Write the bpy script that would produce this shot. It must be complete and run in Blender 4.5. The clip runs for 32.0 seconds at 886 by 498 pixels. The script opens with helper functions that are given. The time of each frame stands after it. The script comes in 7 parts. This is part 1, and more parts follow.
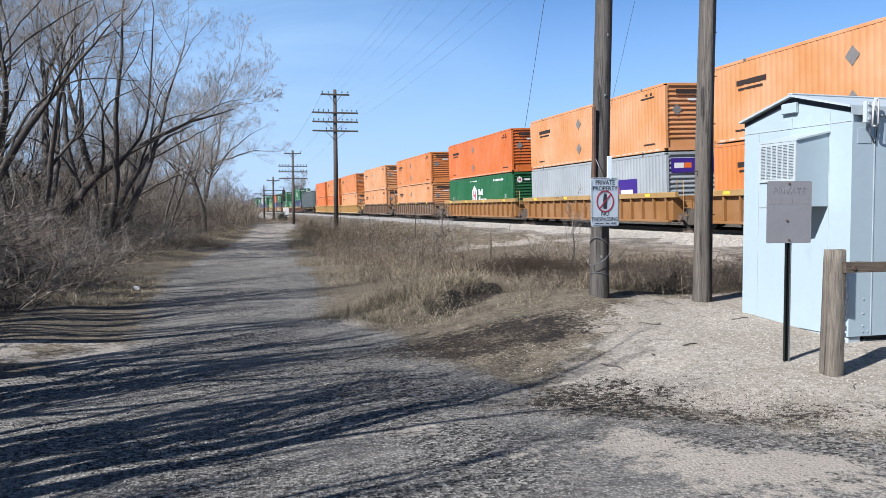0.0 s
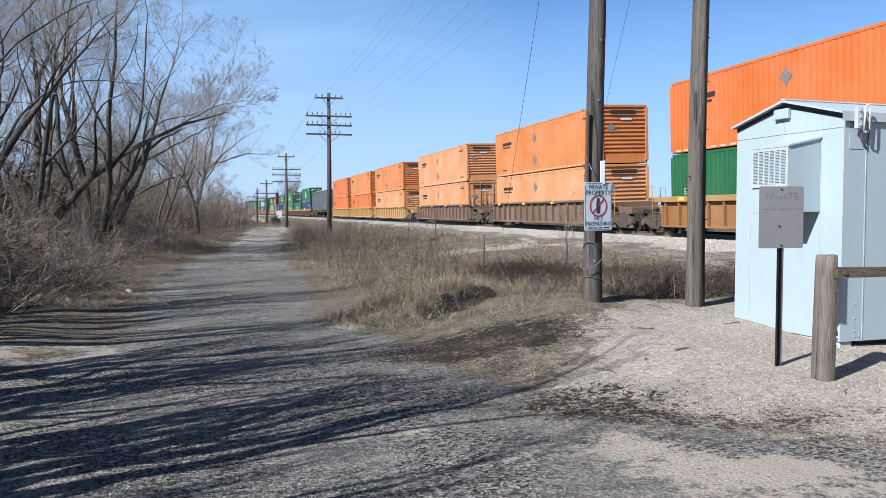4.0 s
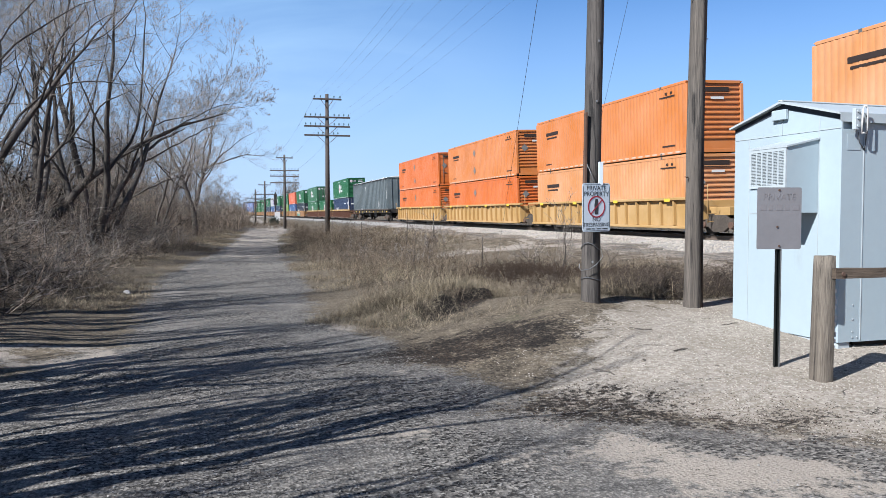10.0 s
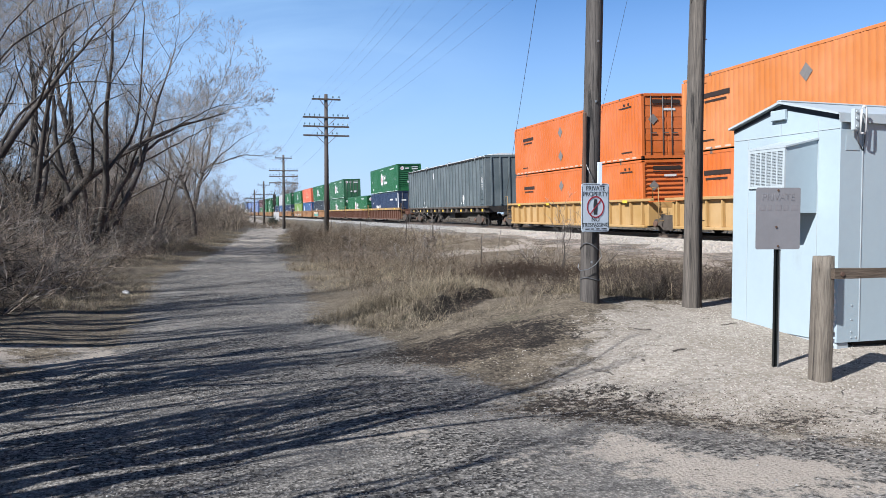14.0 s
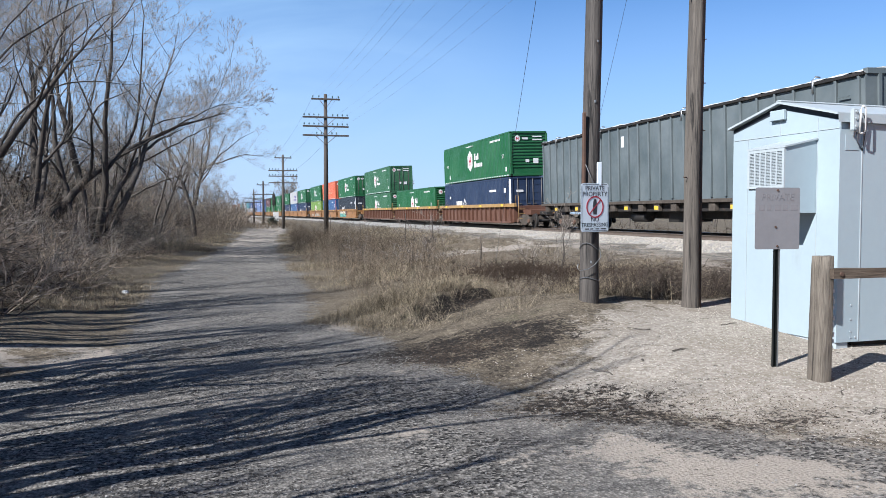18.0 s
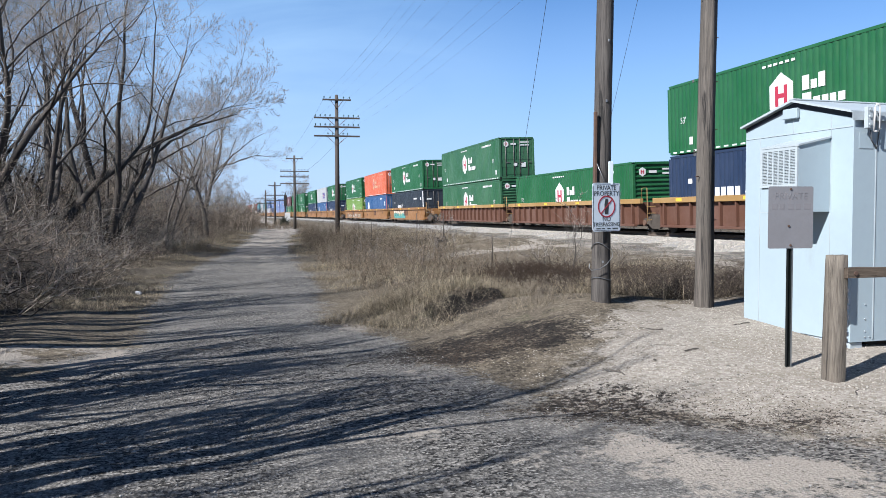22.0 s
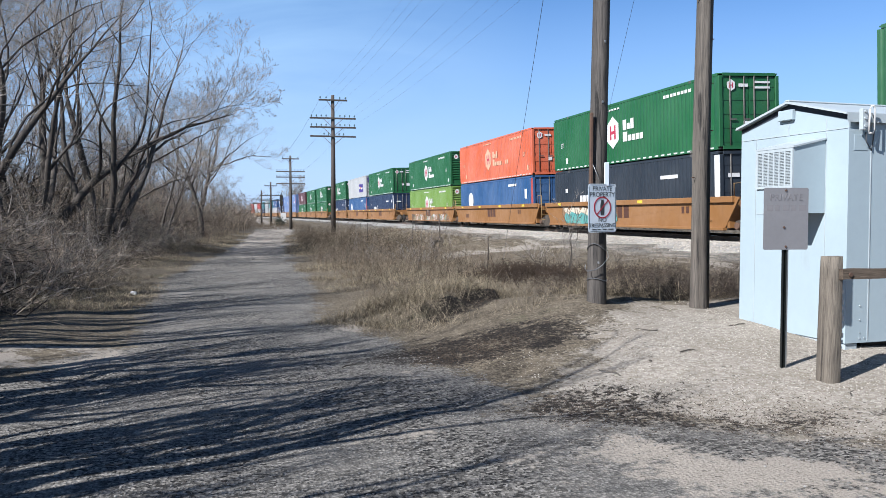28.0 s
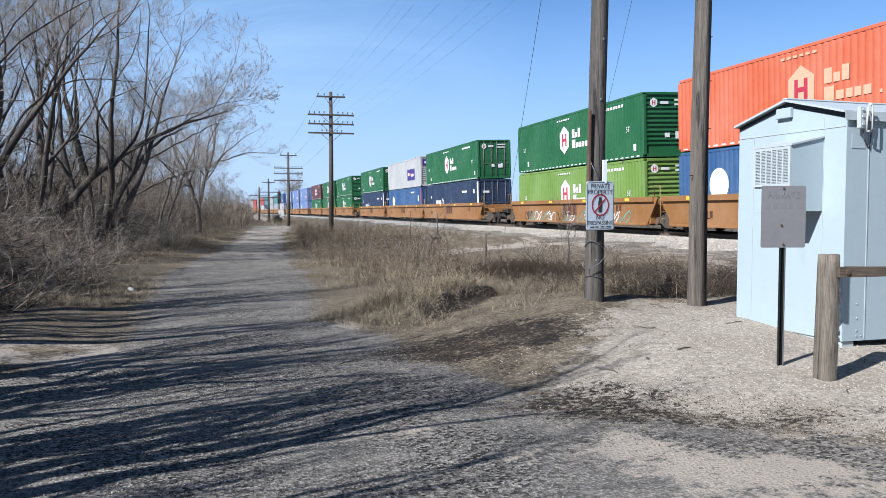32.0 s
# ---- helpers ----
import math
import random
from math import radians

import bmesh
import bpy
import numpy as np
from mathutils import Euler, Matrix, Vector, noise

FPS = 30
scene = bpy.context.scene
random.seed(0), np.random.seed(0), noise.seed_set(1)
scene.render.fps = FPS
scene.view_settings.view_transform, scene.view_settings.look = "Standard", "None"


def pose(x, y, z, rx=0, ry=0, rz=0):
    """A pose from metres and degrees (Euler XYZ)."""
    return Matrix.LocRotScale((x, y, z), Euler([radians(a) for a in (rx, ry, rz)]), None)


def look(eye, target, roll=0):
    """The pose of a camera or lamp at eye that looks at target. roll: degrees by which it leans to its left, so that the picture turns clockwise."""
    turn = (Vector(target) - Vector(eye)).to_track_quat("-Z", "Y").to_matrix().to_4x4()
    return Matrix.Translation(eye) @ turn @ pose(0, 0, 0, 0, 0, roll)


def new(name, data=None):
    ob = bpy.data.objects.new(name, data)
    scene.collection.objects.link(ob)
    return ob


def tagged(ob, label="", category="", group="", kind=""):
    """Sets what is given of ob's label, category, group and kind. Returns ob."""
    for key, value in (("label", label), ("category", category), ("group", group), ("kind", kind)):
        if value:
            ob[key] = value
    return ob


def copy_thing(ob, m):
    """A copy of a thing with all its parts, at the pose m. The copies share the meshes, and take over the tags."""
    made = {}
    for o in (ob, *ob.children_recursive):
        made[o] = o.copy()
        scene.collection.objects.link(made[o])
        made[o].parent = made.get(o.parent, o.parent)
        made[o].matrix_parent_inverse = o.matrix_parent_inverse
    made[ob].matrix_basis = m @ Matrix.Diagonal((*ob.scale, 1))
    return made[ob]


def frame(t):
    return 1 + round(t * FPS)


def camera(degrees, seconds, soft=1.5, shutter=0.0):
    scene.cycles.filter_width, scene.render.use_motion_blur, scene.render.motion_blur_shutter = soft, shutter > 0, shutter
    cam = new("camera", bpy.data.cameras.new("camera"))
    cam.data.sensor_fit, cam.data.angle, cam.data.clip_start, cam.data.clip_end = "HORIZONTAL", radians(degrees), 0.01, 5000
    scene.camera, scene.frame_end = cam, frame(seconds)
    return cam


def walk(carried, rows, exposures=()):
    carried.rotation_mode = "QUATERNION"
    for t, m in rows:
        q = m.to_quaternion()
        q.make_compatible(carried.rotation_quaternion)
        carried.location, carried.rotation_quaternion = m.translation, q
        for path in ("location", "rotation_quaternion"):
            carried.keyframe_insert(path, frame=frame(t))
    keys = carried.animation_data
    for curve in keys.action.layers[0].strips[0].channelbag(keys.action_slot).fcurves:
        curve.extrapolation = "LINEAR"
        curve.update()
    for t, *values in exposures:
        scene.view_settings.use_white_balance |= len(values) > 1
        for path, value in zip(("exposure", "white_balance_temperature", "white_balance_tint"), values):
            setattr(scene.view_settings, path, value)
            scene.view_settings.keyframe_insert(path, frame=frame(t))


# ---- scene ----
cam = camera(57.75, 32.0, soft=0.7)


def aim(yaw, down, roll):
    """The standing camera, turned to its right by yaw and tilted down."""
    return pose(0, 0, 1.6, 90 - down, 0, -yaw) @ pose(0, 0, 0, 0, 0, roll)


walk(cam, [
    (0, aim(14.05, 2.871, -0.219)), (0.5, aim(14.489, 2.751, 0.011)), (1, aim(14.543, 2.746, 0.019)), (1.5, aim(14.667, 2.733, 0.059)),
    (2, aim(14.669, 2.697, -0.013)), (2.5, aim(14.596, 2.7, -0.005)), (3, aim(14.59, 2.699, -0.008)), (3.5, aim(14.508, 2.632, 0.022)),
    (5.5, aim(14.67, 2.573, 0.006)), (6, aim(14.672, 2.554, 0.044)), (6.5, aim(14.675, 2.54, -0.021)), (7, aim(14.615, 2.516, -0.006)),
    (7.5, aim(14.615, 2.456, -0.004)), (8, aim(14.615, 2.456, -0.004)), (8.5, aim(14.663, 2.474, 0.014)), (9, aim(14.669, 2.516, -0.007)),
    (9.5, aim(14.615, 2.516, -0.006)), (10, aim(14.65, 2.521, -0.015)), (10.5, aim(14.67, 2.502, 0.019)), (11, aim(14.669, 2.516, -0.007)),
    (11.5, aim(14.669, 2.516, -0.007)), (12, aim(14.725, 2.512, 0.007)), (12.5, aim(14.691, 2.507, 0.049)), (13, aim(14.634, 2.514, -0.013)),
    (13.5, aim(14.675, 2.456, -0.001)), (14, aim(14.717, 2.508, -0.011)), (14.5, aim(14.676, 2.517, -0.007)), (16.5, aim(14.723, 2.515, -0.009)),
    (17, aim(14.756, 2.516, 0.001)), (17.5, aim(14.723, 2.576, -0.011)), (18, aim(14.756, 2.516, 0.001)), (18.5, aim(14.781, 2.559, 0.04)),
    (19, aim(14.727, 2.549, 0.057)), (19.5, aim(14.723, 2.515, -0.009)), (20, aim(14.772, 2.519, -0.021)), (20.5, aim(14.603, 2.572, -0.0)),
    (21, aim(14.488, 2.458, -0.095)), (21.5, aim(14.303, 2.533, -0.063)), (22, aim(13.952, 2.508, -0.184)), (22.5, aim(14.476, 2.709, 0.003)),
    (23, aim(14.364, 2.646, -0.042)), (23.5, aim(14.28, 2.552, -0.133)), (24, aim(14.009, 2.531, -0.024)), (24.5, aim(14.099, 2.529, -0.031)),
    (25, aim(14.202, 2.485, -0.043)), (25.5, aim(14.256, 2.527, -0.033)), (27.5, aim(14.256, 2.467, -0.032)), (28, aim(14.242, 2.466, -0.063)),
    (28.5, aim(14.249, 2.474, -0.035)), (29, aim(14.257, 2.49, -0.018)), (29.5, aim(14.209, 2.473, -0.036)), (30, aim(14.155, 2.469, -0.023)),
    (30.5, aim(14.327, 2.576, 0.039)), (31, aim(14.47, 2.619, 0.083)), (31.5, aim(14.378, 2.68, 0.078)), (32, aim(14.398, 2.674, 0.085)),
], exposures=[(0, 1.15, 5850, 10), (32, 1.15, 5850, 10)])

# ---- light ----
SUN_AZ, SUN_EL = radians(242.5), radians(38)      # from +Y towards +X
TO_SUN = Vector((math.sin(SUN_AZ) * math.cos(SUN_EL), math.cos(SUN_AZ) * math.cos(SUN_EL), math.sin(SUN_EL)))

world = bpy.data.worlds.new("world")
scene.world = world
world.use_nodes = True
wt = world.node_tree
wt.nodes.clear()
w_out = wt.nodes.new("ShaderNodeOutputWorld")
w_bg = wt.nodes.new("ShaderNodeBackground")
w_sky = wt.nodes.new("ShaderNodeTexSky")
w_sky.sky_type = "NISHITA"
w_sky.sun_disc = False
w_sky.sun_elevation, w_sky.sun_rotation = SUN_EL, SUN_AZ
w_sky.air_density, w_sky.dust_density, w_sky.ozone_density = 1.0, 0.1, 5.0
w_bg.inputs["Strength"].default_value = 0.049
# thin high cloud, streaked across the sky
w_co = wt.nodes.new("ShaderNodeTexCoord")
w_map = wt.nodes.new("ShaderNodeMapping")
w_map.inputs["Rotation"].default_value = (0, 0, radians(20))
w_map.inputs["Scale"].default_value = (1.4, 2.2, 6.5)
w_noise = wt.nodes.new("ShaderNodeTexNoise")
w_noise.inputs["Scale"].default_value, w_noise.inputs["Detail"].default_value = 1.5, 7
w_noise.inputs["Roughness"].default_value, w_noise.inputs["Distortion"].default_value = 0.55, 0.6
w_ramp = wt.nodes.new("ShaderNodeValToRGB")
w_ramp.color_ramp.elements[0].position, w_ramp.color_ramp.elements[0].color = 0.30, (0.15, 0.15, 0.15, 1)
w_ramp.color_ramp.elements[1].position, w_ramp.color_ramp.elements[1].color = 0.68, (1, 1, 1, 1)
w_mix = wt.nodes.new("ShaderNodeMixRGB")
w_mix.inputs["Color2"].default_value = (4.6, 7.0, 9.6, 1)
wt.links.new(w_co.outputs["Generated"], w_map.inputs["Vector"])
wt.links.new(w_map.outputs["Vector"], w_noise.inputs["Vector"])
wt.links.new(w_noise.outputs["Fac"], w_ramp.inputs["Fac"])
# the veil lies low in the north-west; the sky overhead is clear and deep
w_up = wt.nodes.new("ShaderNodeSeparateXYZ")
w_thin = wt.nodes.new("ShaderNodeValToRGB")
w_thin.color_ramp.elements[0].position, w_thin.color_ramp.elements[0].color = 0.15, (1, 1, 1, 1)
w_thin.color_ramp.elements[1].position, w_thin.color_ramp.elements[1].color = 0.45, (0, 0, 0, 1)
w_veil = wt.nodes.new("ShaderNodeMath")
w_veil.operation = "MULTIPLY"
w_deep = wt.nodes.new("ShaderNodeMixRGB")
w_deep.blend_type = "MULTIPLY"
w_deep.inputs["Color2"].default_value = (0.55, 0.93, 1.25, 1)
wt.links.new(w_co.outputs["Generated"], w_up.inputs[0])
wt.links.new(w_up.outputs["Z"], w_thin.inputs["Fac"])
wt.links.new(w_thin.outputs["Color"], w_deep.inputs["Fac"])
wt.links.new(w_ramp.outputs["Color"], w_veil.inputs[0])
wt.links.new(w_thin.outputs["Color"], w_veil.inputs[1])
w_west = wt.nodes.new("ShaderNodeValToRGB")
w_west.color_ramp.elements[0].position, w_west.color_ramp.elements[0].color = 0.05, (1, 1, 1, 1)
w_west.color_ramp.elements[1].position, w_west.color_ramp.elements[1].color = 0.34, (0.05, 0.05, 0.05, 1)
w_bank = wt.nodes.new("ShaderNodeMath")
w_bank.operation = "MULTIPLY"
wt.links.new(w_up.outputs["X"], w_west.inputs["Fac"])
wt.links.new(w_veil.outputs[0], w_bank.inputs[0])
wt.links.new(w_west.outputs["Color"], w_bank.inputs[1])
wt.links.new(w_bank.outputs[0], w_mix.inputs["Fac"])
wt.links.new(w_sky.outputs["Color"], w_deep.inputs["Color1"])
wt.links.new(w_deep.outputs["Color"], w_mix.inputs["Color1"])
# pale haze low over the horizon
w_sep = wt.nodes.new("ShaderNodeSeparateXYZ")
w_low = wt.nodes.new("ShaderNodeValToRGB")
w_low.color_ramp.elements[0].position, w_low.color_ramp.elements[0].color = 0.0, (0.9, 0.9, 0.9, 1)
w_low.color_ramp.elements[1].position, w_low.color_ramp.elements[1].color = 0.285, (0, 0, 0, 1)
w_haze = wt.nodes.new("ShaderNodeMixRGB")
w_haze.inputs["Color2"].default_value = (5.6, 6.9, 8.6, 1)
wt.links.new(w_co.outputs["Generated"], w_sep.inputs[0])
wt.links.new(w_sep.outputs["Z"], w_low.inputs["Fac"])
wt.links.new(w_low.outputs["Color"], w_haze.inputs["Fac"])
wt.links.new(w_mix.outputs["Color"], w_haze.inputs["Color1"])
wt.links.new(w_haze.outputs["Color"], w_bg.inputs["Color"])
wt.links.new(w_bg.outputs["Background"], w_out.inputs["Surface"])

sun_data = bpy.data.lights.new("sun", "SUN")
sun_data.energy, sun_data.angle, sun_data.color = 5.0, radians(0.42), (1.0, 0.95, 0.87)
sun = new("sun", sun_data)
sun.matrix_world = look(TO_SUN * 60, (0, 0, 0))


# ---- materials ----
def mix_node(nt, kind, fac, a, b):
    n = nt.nodes.new("ShaderNodeMixRGB")
    n.blend_type = kind
    for socket, value in (("Fac", fac), ("Color1", a), ("Color2", b)):
        if isinstance(value, bpy.types.NodeSocket):
            nt.links.new(value, n.inputs[socket])
        elif isinstance(value, (int, float)):
            n.inputs[socket].default_value = value
        else:
            n.inputs[socket].default_value = (*value[:3], 1)
    return n.outputs["Color"]


def noise_node(nt, vec, scale, detail=4, rough=0.6, stretch=(1, 1, 1)):
    m = nt.nodes.new("ShaderNodeMapping")
    m.inputs["Scale"].default_value = stretch
    nt.links.new(vec, m.inputs["Vector"])
    n = nt.nodes.new("ShaderNodeTexNoise")
    n.inputs["Scale"].default_value, n.inputs["Detail"].default_value = scale, detail
    n.inputs["Roughness"].default_value = rough
    nt.links.new(m.outputs["Vector"], n.inputs["Vector"])
    return n.outputs["Fac"]


def ramp_node(nt, fac, lo, hi, a=(0, 0, 0), b=(1, 1, 1)):
    n = nt.nodes.new("ShaderNodeValToRGB")
    n.color_ramp.elements[0].position, n.color_ramp.elements[0].color = lo, (*a, 1)
    n.color_ramp.elements[1].position, n.color_ramp.elements[1].color = hi, (*b, 1)
    nt.links.new(fac, n.inputs["Fac"])
    return n.outputs["Color"]


def base_material(name, rough=0.7, metal=0.0, spec=0.4):
    m = bpy.data.materials.new(name)
    m.use_nodes = True
    nt = m.node_tree
    b = nt.nodes["Principled BSDF"]
    b.inputs["Roughness"].default_value, b.inputs["Metallic"].default_value = rough, metal
    b.inputs["Specular IOR Level"].default_value = spec
    co = nt.nodes.new("ShaderNodeTexCoord")
    return m, nt, b, co.outputs["Object"]


def bump_to(nt, b, height, strength, distance):
    n = nt.nodes.new("ShaderNodeBump")
    n.inputs["Strength"].default_value, n.inputs["Distance"].default_value = strength, distance
    nt.links.new(height, n.inputs["Height"])
    nt.links.new(n.outputs["Normal"], b.inputs["Normal"])


def surface(name, colour, dark=None, rough=0.7, metal=0.0, large=0.6, fine=14.0, stretch=(1, 1, 1), amount=0.5, bump=0.15,
            depth=0.004, stain=None, stain_at=(0.6, 0.75), stain_scale=1.2, stain_stretch=(1, 1, 1), per_object=0.0, spec=0.4, island=0.0):
    """A worn surface: two scales of tone, stains of a second colour, and fine relief."""
    m, nt, b, vec = base_material(name, rough, metal, spec)
    dark = dark or tuple(c * 0.72 for c in colour)
    big = noise_node(nt, vec, large, 5, 0.6, stretch)
    small = noise_node(nt, vec, fine, 4, 0.65, stretch)
    col = mix_node(nt, "MIX", ramp_node(nt, big, 0.35, 0.7), colour, mix_node(nt, "MIX", amount, colour, dark))
    col = mix_node(nt, "MIX", ramp_node(nt, small, 0.42, 0.72, (0, 0, 0), (amount,) * 3), col, dark)
    if stain:
        col = mix_node(nt, "MIX", ramp_node(nt, noise_node(nt, vec, stain_scale, 6, 0.7, stain_stretch), *stain_at), col, stain)
    if per_object:
        info = nt.nodes.new("ShaderNodeObjectInfo")
        col = mix_node(nt, "MULTIPLY", 1.0, col, ramp_node(nt, info.outputs["Random"], 0, 1, (1 - per_object,) * 3, (1 + per_object * 0.4,) * 3))
    if island:
        geo = nt.nodes.new("ShaderNodeNewGeometry")
        col = mix_node(nt, "MULTIPLY", 1.0, col, ramp_node(nt, geo.outputs["Random Per Island"], 0, 1, (1 - island,) * 3, (1 + island * 0.6,) * 3))
    nt.links.new(col, b.inputs["Base Color"])
    bump_to(nt, b, small, bump, depth)
    return m


def paint(name, colour, rough=0.45, dirt=(0.10, 0.075, 0.055), fade=0.12, streak=0.35):
    """Container and car paint: chalky patches, rain streaks and road dirt."""
    m, nt, b, vec = base_material(name, rough, 0.0, 0.4)
    pale = tuple(min(1.0, c * (1 - fade) + 0.55 * fade) for c in colour)
    deep = tuple(c * 0.86 for c in colour)
    col = mix_node(nt, "MIX", ramp_node(nt, noise_node(nt, vec, 0.5, 4), 0.35, 0.7), deep, pale)
    st = ramp_node(nt, noise_node(nt, vec, 1.0, 6, 0.7, (3.0, 3.0, 0.35)), 0.56, 0.80, (0, 0, 0), (streak,) * 3)
    col = mix_node(nt, "MIX", st, col, tuple(c * 0.55 + d * 0.45 for c, d in zip(colour, dirt)))
    sp = ramp_node(nt, noise_node(nt, vec, 9.0, 5, 0.7), 0.66, 0.74, (0, 0, 0), (0.5, 0.5, 0.5))
    col = mix_node(nt, "MIX", sp, col, dirt)
    nt.links.new(col, b.inputs["Base Color"])
    rr = ramp_node(nt, noise_node(nt, vec, 3.0, 3), 0.3, 0.7, (rough - 0.1,) * 3, (rough + 0.15,) * 3)
    nt.links.new(rr, b.inputs["Roughness"])
    bump_to(nt, b, noise_node(nt, vec, 2.2, 3), 0.12, 0.01)
    return m


def ground_material():
    """One ground of four soils, whose shares lie in the attributes road, pad, litter and grass; litter also carries
    painted shade.
    """
    m, nt, b, vec = base_material("ground_soils", 0.95, 0.0, 0.1)

    def share(name):
        a = nt.nodes.new("ShaderNodeAttribute")
        a.attribute_name = name
        return a.outputs["Fac"]

    def torn(vec_scale, lo=0.36, hi=0.64):
        return ramp_node(nt, noise_node(nt, vec, vec_scale, 8, 0.75), lo, hi)

    def broken(name, scale, first=0.7, second=0.6, lo=0.38, hi=0.62):
        """The share of a soil, its edge torn by noise at two scales."""
        total = share(name)
        for sc, amount in ((scale, first), (scale * 5.5, second)):
            s = nt.nodes.new("ShaderNodeMath")
            s.operation = "MULTIPLY_ADD"
            nt.links.new(torn(sc), s.inputs[0])
            s.inputs[1].default_value = amount
            nt.links.new(total, s.inputs[2])
            total = s.outputs[0]
        k = (first + second) * 0.5
        return ramp_node(nt, half(total), (lo + k) / 2.6, (hi + k) / 2.6)

    def half(v):
        s = nt.nodes.new("ShaderNodeMath")
        s.operation = "DIVIDE"
        s.inputs[1].default_value = 2.6
        nt.links.new(v, s.inputs[0])
        return s.outputs[0]

    def stones(scale, stretch=(1, 1, 1)):
        v = nt.nodes.new("ShaderNodeTexVoronoi")
        v.inputs["Scale"].default_value = scale
        mp = nt.nodes.new("ShaderNodeMapping")
        nt.links.new(vec, mp.inputs["Vector"])
        nt.links.new(mp.outputs["Vector"], v.inputs["Vector"])
        bw = nt.nodes.new("ShaderNodeSeparateColor")
        nt.links.new(v.outputs["Color"], bw.inputs["Color"])
        return bw.outputs["Red"], v.outputs["Distance"]

    tone, rim = stones(42.0)
    tone2, rim2 = stones(30.0)
    fine = noise_node(nt, vec, 55.0, 4, 0.7)
    mid = noise_node(nt, vec, 4.0, 6, 0.65)
    big = noise_node(nt, vec, 0.55, 5, 0.6)
    # thatch: pale dead grass over brown soil
    thatch = mix_node(nt, "MIX", ramp_node(nt, mid, 0.35, 0.7), (0.115, 0.094, 0.069), (0.030, 0.024, 0.018))
    thatch = mix_node(nt, "MIX", ramp_node(nt, noise_node(nt, vec, 26, 5, 0.7, (1, 1, 1)), 0.48, 0.66), thatch, (0.205, 0.172, 0.126))
    thatch = mix_node(nt, "MIX", ramp_node(nt, noise_node(nt, vec, 1.1, 5), 0.60, 0.72, (0, 0, 0), (0.4, 0.4, 0.4)), thatch, (0.075, 0.088, 0.035))
    # road: grey chippings, worn bare in the wheel tracks
    road = mix_node(nt, "MIX", ramp_node(nt, tone, 0.1, 0.95), (0.022, 0.021, 0.020), (0.290, 0.268, 0.242))
    road = mix_node(nt, "MIX", ramp_node(nt, big, 0.46, 0.62, (0, 0, 0), (0.7,) * 3), road, (0.225, 0.208, 0.188))
    road = mix_node(nt, "MIX", ramp_node(nt, mid, 0.52, 0.72, (0, 0, 0), (0.5,) * 3), road, (0.030, 0.0275, 0.025))
    road = mix_node(nt, "MIX", ramp_node(nt, fine, 0.58, 0.70, (0, 0, 0), (0.75,) * 3), road, (0.305, 0.287, 0.262))
    # darker towards the rims: shade in the gaps between chips, put into the colour
    road = mix_node(nt, "MULTIPLY", 0.8, road, ramp_node(nt, rim, 0.05, 0.6, (1.15, 1.15, 1.15), (0.5, 0.5, 0.5)))
    # pad: pale crushed limestone
    pad = mix_node(nt, "MIX", ramp_node(nt, tone2, 0.0, 1.0), (0.225, 0.198, 0.165), (0.370, 0.337, 0.294))
    pad = mix_node(nt, "MIX", ramp_node(nt, mid, 0.55, 0.78, (0, 0, 0), (0.6,) * 3), pad, (0.198, 0.172, 0.139))
    pad = mix_node(nt, "MIX", ramp_node(nt, noise_node(nt, vec, 1.3, 6, 0.65), 0.46, 0.66, (0, 0, 0), (0.65,) * 3), pad, (0.215, 0.187, 0.153))
    # gap shade between the stones, multiplied into the colour here too
    pad = mix_node(nt, "MULTIPLY", 0.7, pad, ramp_node(nt, rim2, 0.0, 0.55, (1.05, 1.05, 1.05), (0.72, 0.70, 0.68)))
    dirt = mix_node(nt, "MIX", ramp_node(nt, fine, 0.4, 0.7), (0.275, 0.242, 0.205), (0.200, 0.173, 0.144))
    # near-black leaf litter, also the colour of shade painted under the brush
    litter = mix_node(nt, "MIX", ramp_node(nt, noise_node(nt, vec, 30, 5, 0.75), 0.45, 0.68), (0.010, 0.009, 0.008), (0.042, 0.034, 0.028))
    col = mix_node(nt, "MIX", broken("road", 1.6, 0.6, 0.5), thatch, road)
    col = mix_node(nt, "MIX", broken("sand", 2.2, 0.8, 0.5), col, dirt)
    col = mix_node(nt, "MIX", broken("pad", 2.6, 0.6, 0.4), col, pad)
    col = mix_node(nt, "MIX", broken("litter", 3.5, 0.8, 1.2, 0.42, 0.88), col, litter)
    nt.links.new(col, b.inputs["Base Color"])
    h = nt.nodes.new("ShaderNodeMath")
    h.operation = "ADD"
    nt.links.new(fine, h.inputs[0])
    nt.links.new(rim, h.inputs[1])
    bump_to(nt, b, h.outputs[0], 0.65, 0.012)
    return m


M_GROUND = ground_material()
M_BALLAST = surface("ballast_stone", (0.301, 0.287, 0.268), (0.131, 0.121, 0.111), 0.9, 0, 0.8, 16, amount=0.8, bump=1.0, depth=0.03)
M_BARK = surface("bark", (0.105, 0.092, 0.081), (0.018, 0.015, 0.013), 0.9, 0, 1.2, 22, (1, 1, 0.25), 0.6, 0.6, 0.01, spec=0.1)
M_TWIG = surface("twig_bark", (0.31, 0.275, 0.243), (0.070, 0.060, 0.052), 0.85, 0, 0.5, 9, amount=0.5, island=0.5, spec=0.1)
M_BRUSH = surface("brush_stem", (0.34, 0.278, 0.218), (0.020, 0.015, 0.012), 0.85, 0, 0.6, 8, amount=0.75, island=0.9, spec=0.1)
M_STRAW = surface("dead_grass", (0.30, 0.250, 0.178), (0.085, 0.068, 0.047), 0.8, 0, 0.45, 6, amount=0.75, island=0.85, spec=0.1)
